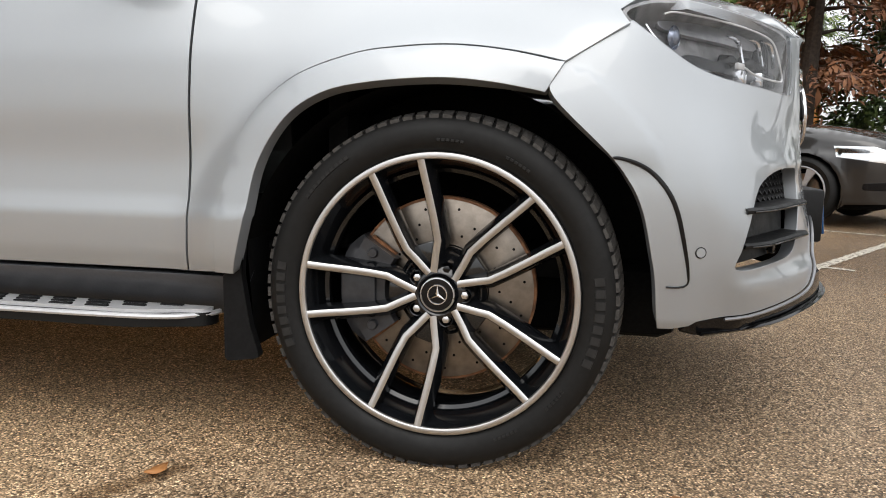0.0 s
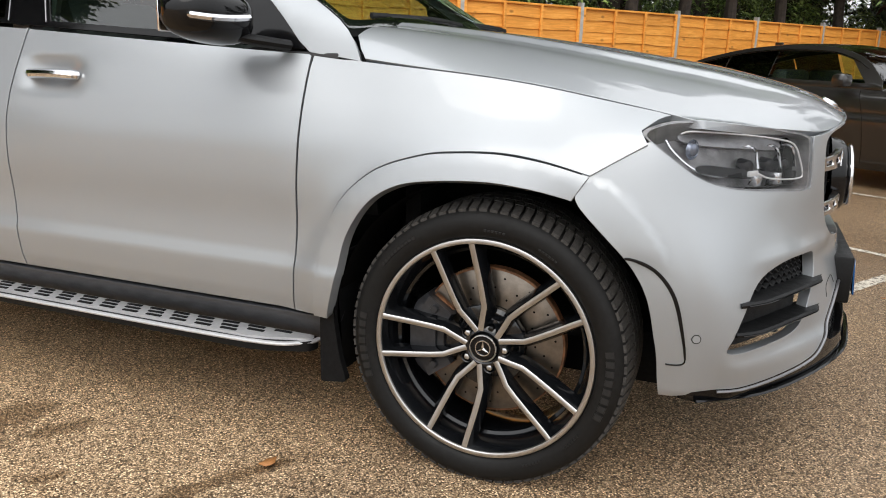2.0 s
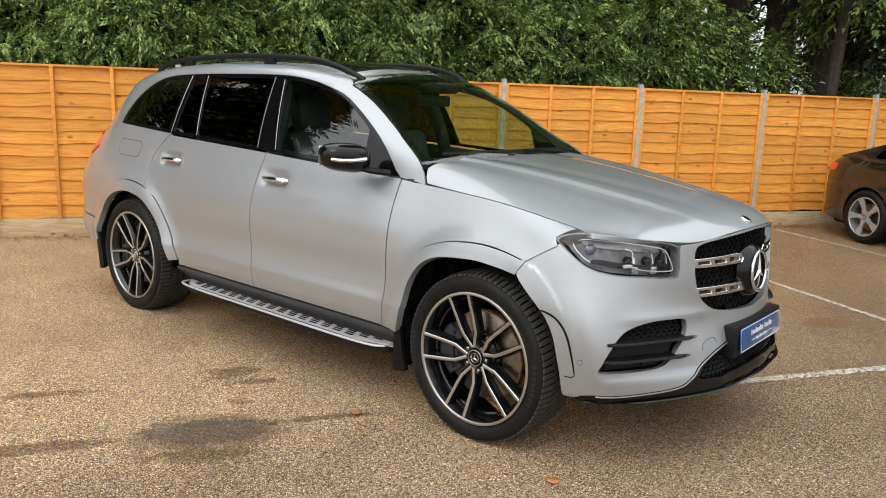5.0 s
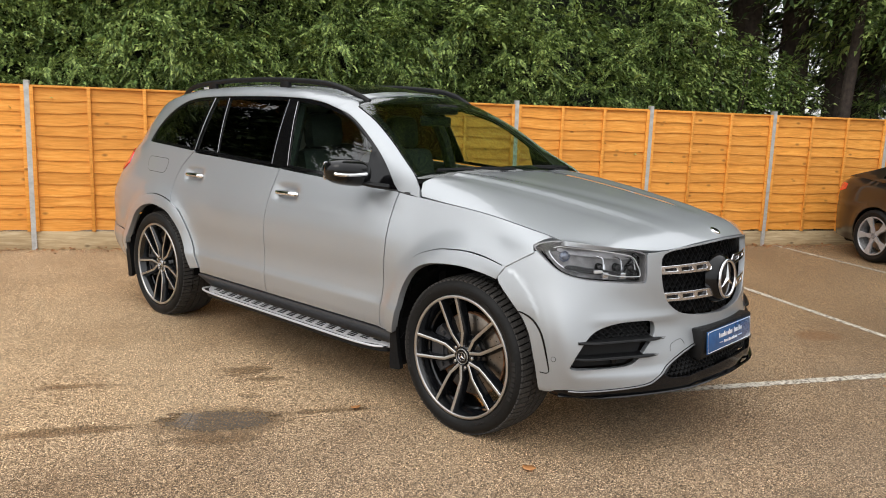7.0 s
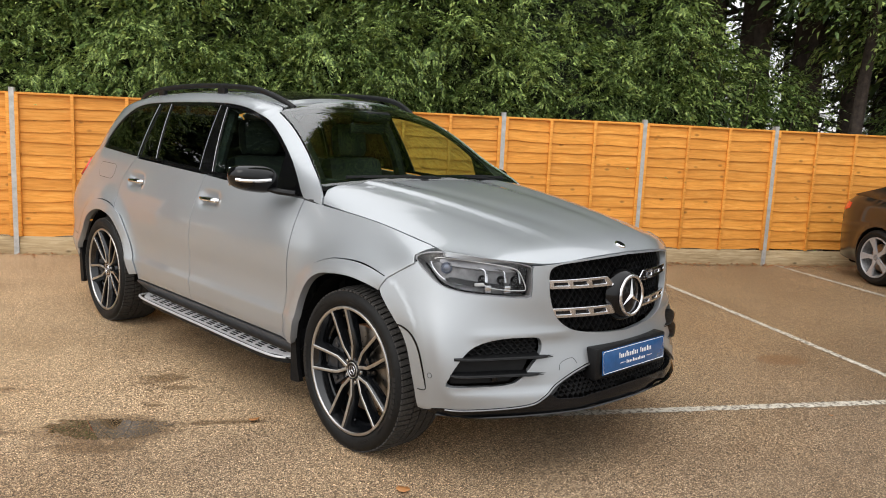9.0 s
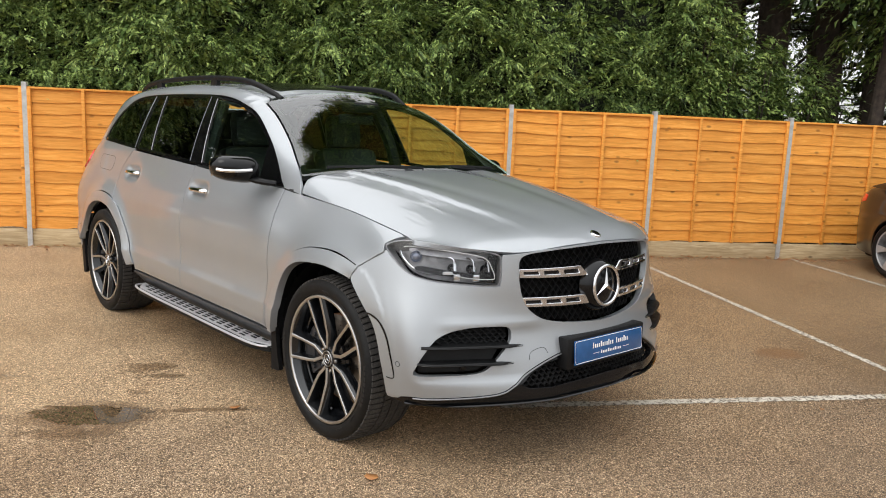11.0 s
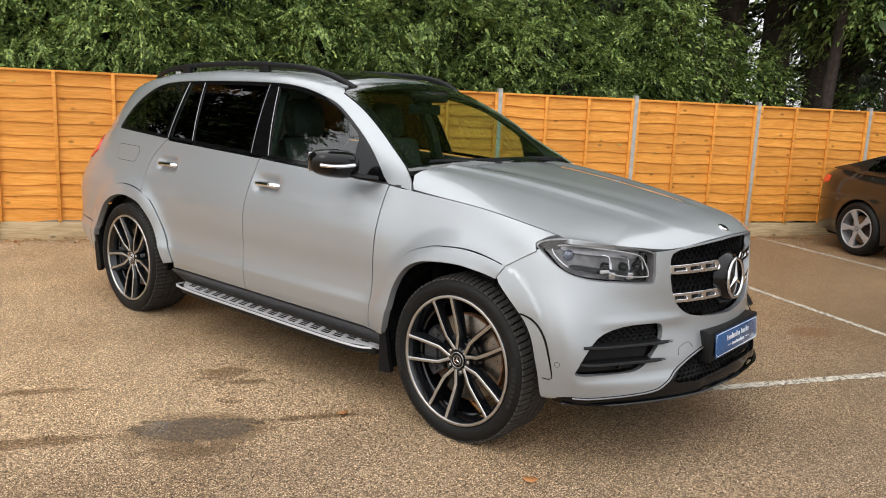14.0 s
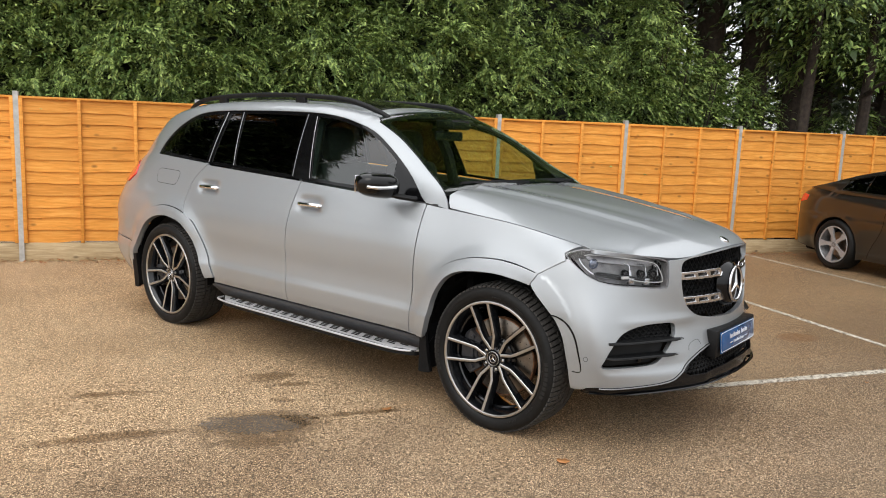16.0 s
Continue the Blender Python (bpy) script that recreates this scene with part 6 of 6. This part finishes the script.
# ---- wheels ----
def wheel(ax, sg, width, phase):
    w = thing("wheel", "", "")
    w.parent = suv
    k = width / 0.285
    prof = [(.312, -.004), (.318, -.020), (.328, -.029), (.346, -.034), (.364, -.034), (.380, -.027), (.389, -.014), (.394, .004), (.395, .03), (.396, .115 * k), (.395, .20 * k), (.390, .235 * k), (.37, .262 * k), (.34, .262 * k), (.318, .24 * k), (.312, .20 * k)]
    sit = -.3915
    def seated(bm):
        """The rubber pressed flat where it bears on the ground, bulging a little above it."""
        for v in bm.verts:
            d = v.co.z - sit
            if d < 0:
                v.co.z = sit
            if d < .05 and v.co.y < .03:
                v.co.y -= .004 * (1 - max(d, 0) / .05)
        return bm
    part("tyre", seated(lathe(prof, 128)), RUBBER, w, "black low-profile tyre", sharp=50)
    # tread blocks
    bm = bmesh.new()
    N = 84
    for i in range(N):
        a0 = 2 * math.pi * i / N
        for y0, y1, r0, r1, sh, ln in ((-.016, .050, .3950, .4065, 0.0, .72), (.058, .098, .4065, .4068, .35, .80), (.106, .146, .4068, .4068, .1, .9), (.154, .20 * k, .4068, .4065, .35, .86), (.208 * k, .244 * k, .4065, .394, 0.0, .8)):
            vs = []
            for dr in (0, 1):
                for t in (sh, sh + ln):
                    for y, r in ((y0, r0), (y1, r1)):
                        a = a0 + 2 * math.pi / N * (t + (0.25 if y == y1 else 0))
                        rr = r if dr else r - .014
                        vs.append(bm.verts.new((rr * math.cos(a), y, rr * math.sin(a))))
            for f in ((4, 5, 7, 6), (0, 4, 6, 2), (1, 3, 7, 5), (0, 1, 5, 4), (2, 6, 7, 3)):
                bm.faces.new([vs[q] for q in f])
    part("tread", seated(bm), TREAD_RUBBER, w, "worn tread blocks", sharp=20)
    # raised blocks in place of the side-wall lettering
    bm = bmesh.new()
    def arc_block(a0, a1, r0, r1):
        n = max(2, int((a1 - a0) / .03))
        rows = []
        for i in range(n + 1):
            a = a0 + (a1 - a0) * i / n
            rows.append([bm.verts.new((r * math.cos(a), y, r * math.sin(a))) for r, y in ((r0, -.0325), (r0 + .0015, -.0372), (r1 - .0015, -.0372), (r1, -.0315))])
        for i in range(n):
            for j in range(3):
                bm.faces.new((rows[i][j], rows[i + 1][j], rows[i + 1][j + 1], rows[i][j + 1]))
    for c in (-.08, math.pi + .12):
        for i in range(8):
            a = c - .30 + i * .072
            arc_block(a, a + .05, .344, .367)
    for c in (2.35,):
        for i in range(10):
            a = c - .2 + i * .038
            arc_block(a, a + .025, .354, .364)
    for c in (.95, 1.4, -.75, -1.15):
        for i in range(6):
            a = c + i * .03
            arc_block(a, a + .02, .338, .345)
    part("sidewall_relief", bm, MARK_RUBBER, w, kind="stuff")
    part("rim_lip", lathe([(.3155, -.004), (.3165, -.020), (.3150, -.0262), (.3135, -.0272), (.3035, -.0272), (.3015, -.0262), (.3005, -.018)], 120), RIM_SILVER, w, "machined silver rim edge", sharp=70)
    part("rim_barrel", lathe([(.3005, -.019), (.292, .0), (.280, .03), (.274, .10), (.280, .19 * k), (.300, .225 * k), (.313, .235 * k)], 96), RIM_BLACK, w)
    part("rim_step", lathe([(.280, .045), (.270, .050), (.268, .062), (.274, .068)], 96), RIM_BLACK, w)
    # ten spokes in five pairs
    path = [(.306, .0585), (.26, .0535), (.205, .0485), (.155, .0430), (.116, .0370), (.088, .0230), (.062, .0110), (.050, .0055)]
    hgt = [-.0265, -.020, -.0135, -.008, -.003, .000, .002, .003]
    def spoke(side):
        face, body = bmesh.new(), bmesh.new()
        fr, br = [], []
        for i, (r, s) in enumerate(path):
            q0, q1 = path[max(i - 1, 0)], path[min(i + 1, len(path) - 1)]
            t = Vector((q1[0] - q0[0], (q1[1] - q0[1])))
            t.normalize()
            nx, ny = -t.y, t.x
            hw = .0080
            y = hgt[i]
            dp = .050 - .012 * (i / 7)
            def P(off, yy):
                return Vector((r + nx * off, yy, side * (s + ny * off)))
            fr.append([face.verts.new(P(o, y + d)) for o, d in ((hw, .0012), (hw * .86, 0), (-hw * .86, 0), (-hw, .0012))])
            inn, outw = .024, .019
            br.append([body.verts.new(P(o, y + d)) for o, d in ((hw, .0012), (outw * .75, .018), (outw * .8, dp), (-inn * .9, dp), (-inn * .8, .020), (-hw, .0012))])
        for rows, m, bmx in ((fr, 4, face), (br, 6, body)):
            for i in range(len(rows) - 1):
                for j in range(m - 1):
                    bmx.faces.new((rows[i][j], rows[i + 1][j], rows[i + 1][j + 1], rows[i][j + 1]))
        return face, body
    data = {}
    for side in (-1, 1):
        f, b = spoke(side)
        data[side] = (f, b)
    first = {}
    for i in range(5):
        for side in (-1, 1):
            for kk, (nm, mt) in enumerate((("spoke_face", RIM_SILVER), ("spoke", RIM_BLACK))):
                if i == 0:
                    o = part(nm, data[side][kk], mt, w, "machined silver spoke face" if kk == 0 else "", sharp=60)
                    first[(side, kk)] = o
                else:
                    o = new(nm, first[(side, kk)].data)
                    o.parent = w
                    if kk == 0:
                        tagged(o, "machined silver spoke face")
                o.rotation_euler = (0, -radians(36 + 72 * i + phase), 0)
    part("hub", lathe([(.0, .010), (.037, .010), (.048, .0035), (.056, .006), (.076, .026), (.090, .040), (.094, .06)], 60), RIM_BLACK, w)
    part("hub_ring", lathe([(.0400, .001), (.0388, -.0025), (.0365, -.003), (.0355, .0)], 48), SATIN, w)
    part("hub_cap", lathe([(0, -.001), (.026, -.001), (.036, .0)], 48), BLACK_GLOSS, w)
    part("cap_ring", lathe([(.0235, -.001), (.0225, -.003), (.0205, -.003), (.0195, -.001)], 40), CHROME, w)
    arms = moved(three_arms(.0215, .0042, .0022), Matrix.Rotation(radians(-90), 4, "Z") @ Matrix.Identity(4))
    part("cap_arms", moved(arms, Matrix.Translation((0, -.0015, 0))), CHROME, w, sharp=10)
    for i in range(5):
        a = radians(72 * i + phase)
        c = Matrix.Translation((.0600 * math.cos(a), .0, .0600 * math.sin(a)))
        part("wheel_bolt", moved(lathe([(0, .004), (.006, .004), (.0085, .0055), (.009, .012), (.0105, .014), (.0105, .03)], 6), c), SATIN if i != 1 else BLACK_GLOSS, w)
        part("bolt_well", moved(lathe([(.0145, .008), (.0165, .006), (.019, .012), (.020, .03)], 20), c), RIM_BLACK, w)
        # pocket bridge between the twin spokes near the hub
        a2 = radians(36 + 72 * i + phase)
        m = Matrix.Rotation(-a2, 4, "Y")
        part("spoke_bridge", moved(box((.055, .020, -.022), (.118, .050, .022), .006), m), RIM_BLACK, w)
    part("valve", moved(lathe([(0, 0), (.004, .001), (.0045, .03)], 10), Matrix.Translation((-.075, .0, .285))), BLACK_PLASTIC, w)
    # brake
    part("brake_disc", lathe([(.104, .085), (.106, .072), (.208, .072), (.213, .075), (.213, .100), (.11, .104)], 72), STEEL, w, "drilled steel brake disc")
    part("disc_edge", lathe([(.2085, .0715), (.2145, .074), (.2145, .104)], 72), RUST_STEEL, w)
    part("disc_hat", lathe([(.0, .045), (.094, .045), (.104, .055), (.105, .088)], 48), RIM_BLACK, w)
    bm = bmesh.new()
    for i in range(30):
        for j, r in enumerate((.130, .158, .188)):
            a = 2 * math.pi * (i + j * .33) / 30
            if (i + j) % 2 == 0:
                bmesh.ops.create_circle(bm, cap_ends=True, radius=.0033, segments=8, matrix=Matrix.Translation((r * math.cos(a), .0712, r * math.sin(a))) @ Matrix.Rotation(radians(90), 4, "X"))
    part("drilling_holes", bm, LINER, w, kind="stuff")
    bm = bmesh.new()
    rows = []
    for i in range(15):
        a = radians(146 + 70 * i / 14)
        e = 1 - abs(i - 7) / 7
        r1 = .240 - .018 * (1 - min(1, e * 3))
        rows.append([bm.verts.new((r * math.cos(a), y, r * math.sin(a))) for r, y in ((.124, .05), (.130, .032), (.212, .030), (r1, .046), (r1, .12), (.124, .12))])
    for i in range(14):
        for j in range(5):
            bm.faces.new((rows[i][j], rows[i + 1][j], rows[i + 1][j + 1], rows[i][j + 1]))
    bm.faces.new(rows[0])
    bm.faces.new(rows[-1])
    part("caliper", bm, CALIPER, w, "dark grey brake caliper")
    for a0 in (152, 208):
        a = radians(a0)
        part("guide_bolt", moved(lathe([(0, .020), (.010, .020), (.012, .024), (.012, .06)], 12), Matrix.Translation((.178 * math.cos(a), 0, .178 * math.sin(a)))), CALIPER, w)
    part("caliper_bridge", moved(box((-.232, .022, -.045), (-.150, .034, .045), .006), Matrix.Rotation(radians(-1), 4, "Y")), CALIPER, w)
    part("brake_pad", lathe([(.135, .060), (.205, .060), (.205, .071), (.135, .071)], 14, arc=(radians(144), radians(218))), RUST_STEEL, w)
    for i in range(8):
        a = radians(172 + i * 2.6)
        part("caliper_mark", moved(box((-.002, .0285, -.0022), (.009, .0305, .0022), .0004), Matrix.Translation((.165 * math.cos(a), 0, .165 * math.sin(a))) @ Matrix.Rotation(-a, 4, "Y")), SATIN, w)
    w.matrix_basis = Matrix.Translation((ax, sg * .93, .3925)) @ (Matrix.Rotation(math.pi, 4, "Z") if sg > 0 else Matrix.Identity(4))
    return w


for ax, ph in ((0.0, 0), (-3.135, 14)):
    for sg in (-1, 1):
        if (ax, sg) != (0.0, 1):
            wheel(ax, sg, .285 if ax == 0 else .315, ph)
        else:
            wheel(ax, sg, .285, 30)
    part("axle", tube([(ax, -.80, .41), (ax, .80, .41)], .04, 10, up=(1, 0, 0)), LINER, suv)

# ---- dark coupe ----
coupe = thing("dark_coupe", "black-brown coupe with silver five-spoke wheels parked by the fence", "car")
CU = Vector((0.8362, -0.5485, 0))
coupe.matrix_world = Matrix.Translation((-0.056, 6.814, 0)) @ Matrix.Rotation(math.atan2(-0.5485, 0.8362), 4, "Z") @ Matrix.Translation((0, 0.90, 0))
# here x runs forward from the rear axle, y to its left, and its right flank faces the open tarmac
c_top = curve([-0.95, -0.80, -0.55, -0.1, 0.5, 0.95, 1.5, 2.1, 2.75, 3.3, 3.65], [0.86, 0.98, 1.04, 1.00, .985, .975, .97, .965, .93, .84, .70])
c_half = curve([-0.95, -0.80, -0.5, 0.0, 1.4, 2.75, 3.3, 3.65], [0.60, 0.78, 0.88, .905, .915, .905, .84, .62])
c_flank = curve([0.18, 0.30, 0.42, 0.62, 0.80, 1.05], [0.93, 0.97, 0.985, 1.0, 0.985, 0.93])


def coupe_side(sgn, proud=0.0):
    def f(x, z):
        e = c_top(x) - z
        w = c_half(x) * (c_flank(z) - 0.10 * np.exp(-np.maximum(e, 0) / 0.03)) - 0.010 * np.exp(-((z - 0.70) / 0.02) ** 2)
        for ax in (0.0, 2.75):
            r = np.hypot(x - ax, z - .33)
            w = w + 0.016 * np.exp(-(np.maximum(r - .36, 0) / .06) ** 2)
        return x, sgn * (w + proud), z
    return f


def arch_cut(ax, r, n=14):
    return [(ax + r * math.cos(a), .33 + r * math.sin(a)) for a in np.linspace(math.pi + .45, -.45, n)]


c_roof = curve([-0.72, -0.35, 0.1, 0.6, 1.0, 1.4, 1.8, 2.15], [1.03, 1.13, 1.265, 1.36, 1.385, 1.375, 1.27, 0.99])
c_in = curve([0.97, 1.1, 1.25, 1.39], [0.80, .745, .66, .52])


def coupe_cabin(sgn, ins=0.0):
    def f(x, z):
        t = np.clip((z - c_top(x)) / (1.39 - c_top(x)), 0, 1)
        return x, sgn * (.80 - .26 * t ** 1.15 - 0.05 * smooth((-x + .1) / .8) - ins), z
    return f


for sgn in (-1, 1):
    top = [(x, float(c_top(x))) for x in np.linspace(3.62, -.93, 50)]
    low = [(-.93, .50), (-.80, .25), (-.38, .22)] + arch_cut(0, .365) + [(.40, .19), (2.35, .19)] + arch_cut(2.75, .365) + [(3.14, .22), (3.50, .24), (3.62, .42)]
    panel("body_side", top + low, coupe_side(sgn), DARK_PAINT, coupe, step=.05, depth=.02, flip=sgn > 0)
    rf = [(x, float(c_roof(x)) - .012) for x in np.linspace(2.08, -.66, 40)]
    base_l = [(x, float(c_top(x)) - .01) for x in np.linspace(-.60, 2.10, 24)]
    glass = [(-.10, 1.04)] + [(x, float(c_roof(x)) - .065) for x in np.linspace(-.02, 1.70, 20)] + [(1.93, 1.01)]
    panel("cabin_frame", rf + base_l, coupe_cabin(sgn), DARK_PAINT, coupe, holes=[rounded(glass, .02, 3)], step=.05, depth=.02, flip=sgn > 0)
    for nm, a, b in (("rear_side_window", -.1, .28), ("rear_side_window", .30, .86), ("front_side_window", .90, 1.95)):
        xs = np.linspace(a, b, 9)
        lp = [(x, max(1.02, min(float(c_roof(x)) - .06, 1.4))) for x in xs] + [(b, 1.005), (a, 1.03)]
        panel(nm, lp, coupe_cabin(sgn, .006), SIDE_GLASS if a > .8 else PRIVACY, coupe, step=.06, depth=.004, flip=sgn > 0).visible_shadow = False
    pts = [(x, sgn * (.80 + .004 - .26 * float(np.clip((float(c_roof(x)) - .06 - float(c_top(x))) / (1.39 - float(c_top(x))), 0, 1)) ** 1.15 - 0.05 * float(smooth((-x + .1) / .8))), float(c_roof(x)) - .06) for x in np.linspace(-.05, 1.9, 20)]
    part("window_trim", tube(pts, .006, 6), BLACK_GLOSS, coupe)
    for ax in (0.0, 2.75):
        bm = lathe([(.40, 0), (.40, .26), (.05, .28)], 28, arc=(-.4, math.pi + .4))
        for v in bm.verts:
            v.co = Vector((v.co.x * .95 + ax, sgn * (.86 - v.co.y), v.co.z * .93 + .33))
        part("wheel_liner", bm, LINER, coupe)
    x, yb, z = coupe_side(sgn)(np.array([.92]), np.array([.80]))
    part("door_handle", tube([(.84, sgn * (abs(float(yb[0])) + .004), .80), (.88, sgn * (abs(float(yb[0])) + .03), .805), (1.0, sgn * (abs(float(yb[0])) + .03), .805), (1.04, sgn * (abs(float(yb[0])) + .004), .80)], .011, 8), DARK_PAINT, coupe)
    part("door_mirror", moved(box((-.06, -.10, -.06), (.08, .10, .07), .045), Matrix.Translation((1.78, sgn * .97, 1.03))), DARK_PAINT, coupe)
    seam = [(x, z) for x, z in ((.80, .95), (.74, .80), (.72, .6), (.60, .40), (.50, .22))]
    f = coupe_side(sgn, .0005)
    part("door_seam", tube([tuple(float(c) for c in f(np.float64(x), np.float64(z))) for x, z in bowed(seam, 5)], .0025, 4), LINER, coupe)
    seam = [(x, z) for x, z in ((1.92, .94), (2.0, .7), (2.04, .4), (2.03, .22))]
    part("door_seam", tube([tuple(float(c) for c in f(np.float64(x), np.float64(z))) for x, z in bowed(seam, 5)], .0025, 4), LINER, coupe)
    panel("tail_light", [(-.90, .80), (-.62, .86), (-.60, .93), (-.80, .955), (-.92, .86)], coupe_side(sgn, .004), TAIL_RED, coupe, step=.03, flip=sgn > 0, label="red tail light")
    panel("headlamp", [(3.05, .66), (3.50, .60), (3.58, .68), (3.35, .755), (3.02, .76)], coupe_side(sgn, .004), LAMP_BRIGHT, coupe, step=.03, flip=sgn > 0, label="clear headlamp with bright reflector")
    panel("fog_lamp", rounded([(3.28, .36), (3.52, .36), (3.52, .44), (3.28, .42)], .02), coupe_side(sgn, .004), BLACK_GLOSS, coupe, step=.03, flip=sgn > 0)


def coupe_deck(x, s):
    y = s * (np.interp(x, np.linspace(-.93, 3.62, 60), [abs(float(coupe_side(1)(np.float64(q), c_top(q))[1])) for q in np.linspace(-.93, 3.62, 60)]))
    return x, y, c_top(x) + .035 * (1 - s * s)


panel("bonnet", [(1.9, -1), (3.60, -1), (3.60, 1), (1.9, 1)], coupe_deck, DARK_PAINT, coupe, step=.07, depth=.02)
panel("boot_lid", [(-.92, -1), (-.30, -1), (-.30, 1), (-.92, 1)], coupe_deck, DARK_PAINT, coupe, step=.07, depth=.02)
def coupe_top(x, s):
    y = .80 - .26 * np.clip((c_roof(x) - c_top(x)) / (1.39 - c_top(x)), 0, 1) ** 1.15 - 0.05 * smooth((-x + .1) / .8)
    return x, s * y, c_roof(x) - .012 + .03 * (1 - np.abs(s) ** 2.5)
panel("roof", [(.35, -1), (1.42, -1), (1.42, 1), (.35, 1)], coupe_top, DARK_PAINT, coupe, step=.07, depth=.02)
panel("windscreen", [(1.43, -.99), (2.08, -.99), (2.08, .99), (1.43, .99)], coupe_top, PRIVACY, coupe, step=.07, depth=.006)
panel("rear_window", [(-.62, -.99), (.34, -.99), (.34, .99), (-.62, .99)], coupe_top, PRIVACY, coupe, step=.07, depth=.006)
def coupe_end(x0, dx):
    def f(s, z):
        w = abs(float(coupe_side(1)(np.float64(x0), np.float64(.6))[1]))
        return x0 + dx * (1 - np.abs(s) ** 2.2), s * w, z
    return f
panel("rear_bumper", [(-1, .24), (1, .24), (1, .86), (-1, .86)], coupe_end(-.92, -.10), DARK_PAINT, coupe, step=.08, flip=True)
panel("front_bumper", [(-1, .22), (1, .22), (1, .72), (-1, .72)], coupe_end(3.61, .12), DARK_PAINT, coupe, step=.08)
part("underbody", box((-.7, -.72, .17), (3.4, .72, .30), .04), LINER, coupe)
part("cabin_trim", box((-.5, -.70, .35), (2.0, .70, .94), .05), LEATHER, coupe)
for y in (-.36, .36):
    part("seat", box((.78, y - .24, .6), (.98, y + .24, 1.12), .06), LEATHER, coupe)
part("aerial", box((.42, -.012, 1.37), (.52, .012, 1.415), .008), DARK_PAINT, coupe)


def coupe_wheel(ax, sg, ph):
    w = thing("wheel", "", "")
    w.parent = coupe
    part("tyre", lathe([(.238, -.004), (.25, -.018), (.285, -.026), (.312, -.014), (.326, .008), (.330, .04), (.330, .17), (.322, .20), (.28, .21), (.24, .20)], 72), RUBBER, w)
    part("rim_lip", lathe([(.240, 0), (.240, -.014), (.230, -.017), (.222, -.010)], 72), COUPE_WHEEL, w)
    part("rim_barrel", lathe([(.224, -.010), (.212, .03), (.205, .12), (.235, .19)], 60), LAMP_DARK, w)
    part("rotor_plate", lathe([(0, .075), (.16, .075), (.165, .09)], 48), STEEL, w)
    for i in range(5):
        loop = [(.035, -.030), (.11, -.022), (.225, -.040), (.225, .052), (.15, .030), (.11, .020), (.035, .032)]
        bm = slab(loop, 0, .022, lambda u, v, ww: (u, ww - .012 * (u / .22) ** 2, v))
        part("spoke", moved(bm, Matrix.Rotation(radians(ph + 72 * i), 4, "Y")), COUPE_WHEEL, w, "silver blade spoke")
    part("hub_cap", lathe([(0, -.006), (.03, -.005), (.035, .004)], 24), LAMP_DARK, w)
    w.matrix_basis = Matrix.Translation((ax, sg * .90, .330)) @ (Matrix.Rotation(math.pi, 4, "Z") if sg > 0 else Matrix.Identity(4))


for ax in (0.0, 2.75):
    for sg in (-1, 1):
        coupe_wheel(ax, sg, 10 if ax else 35)
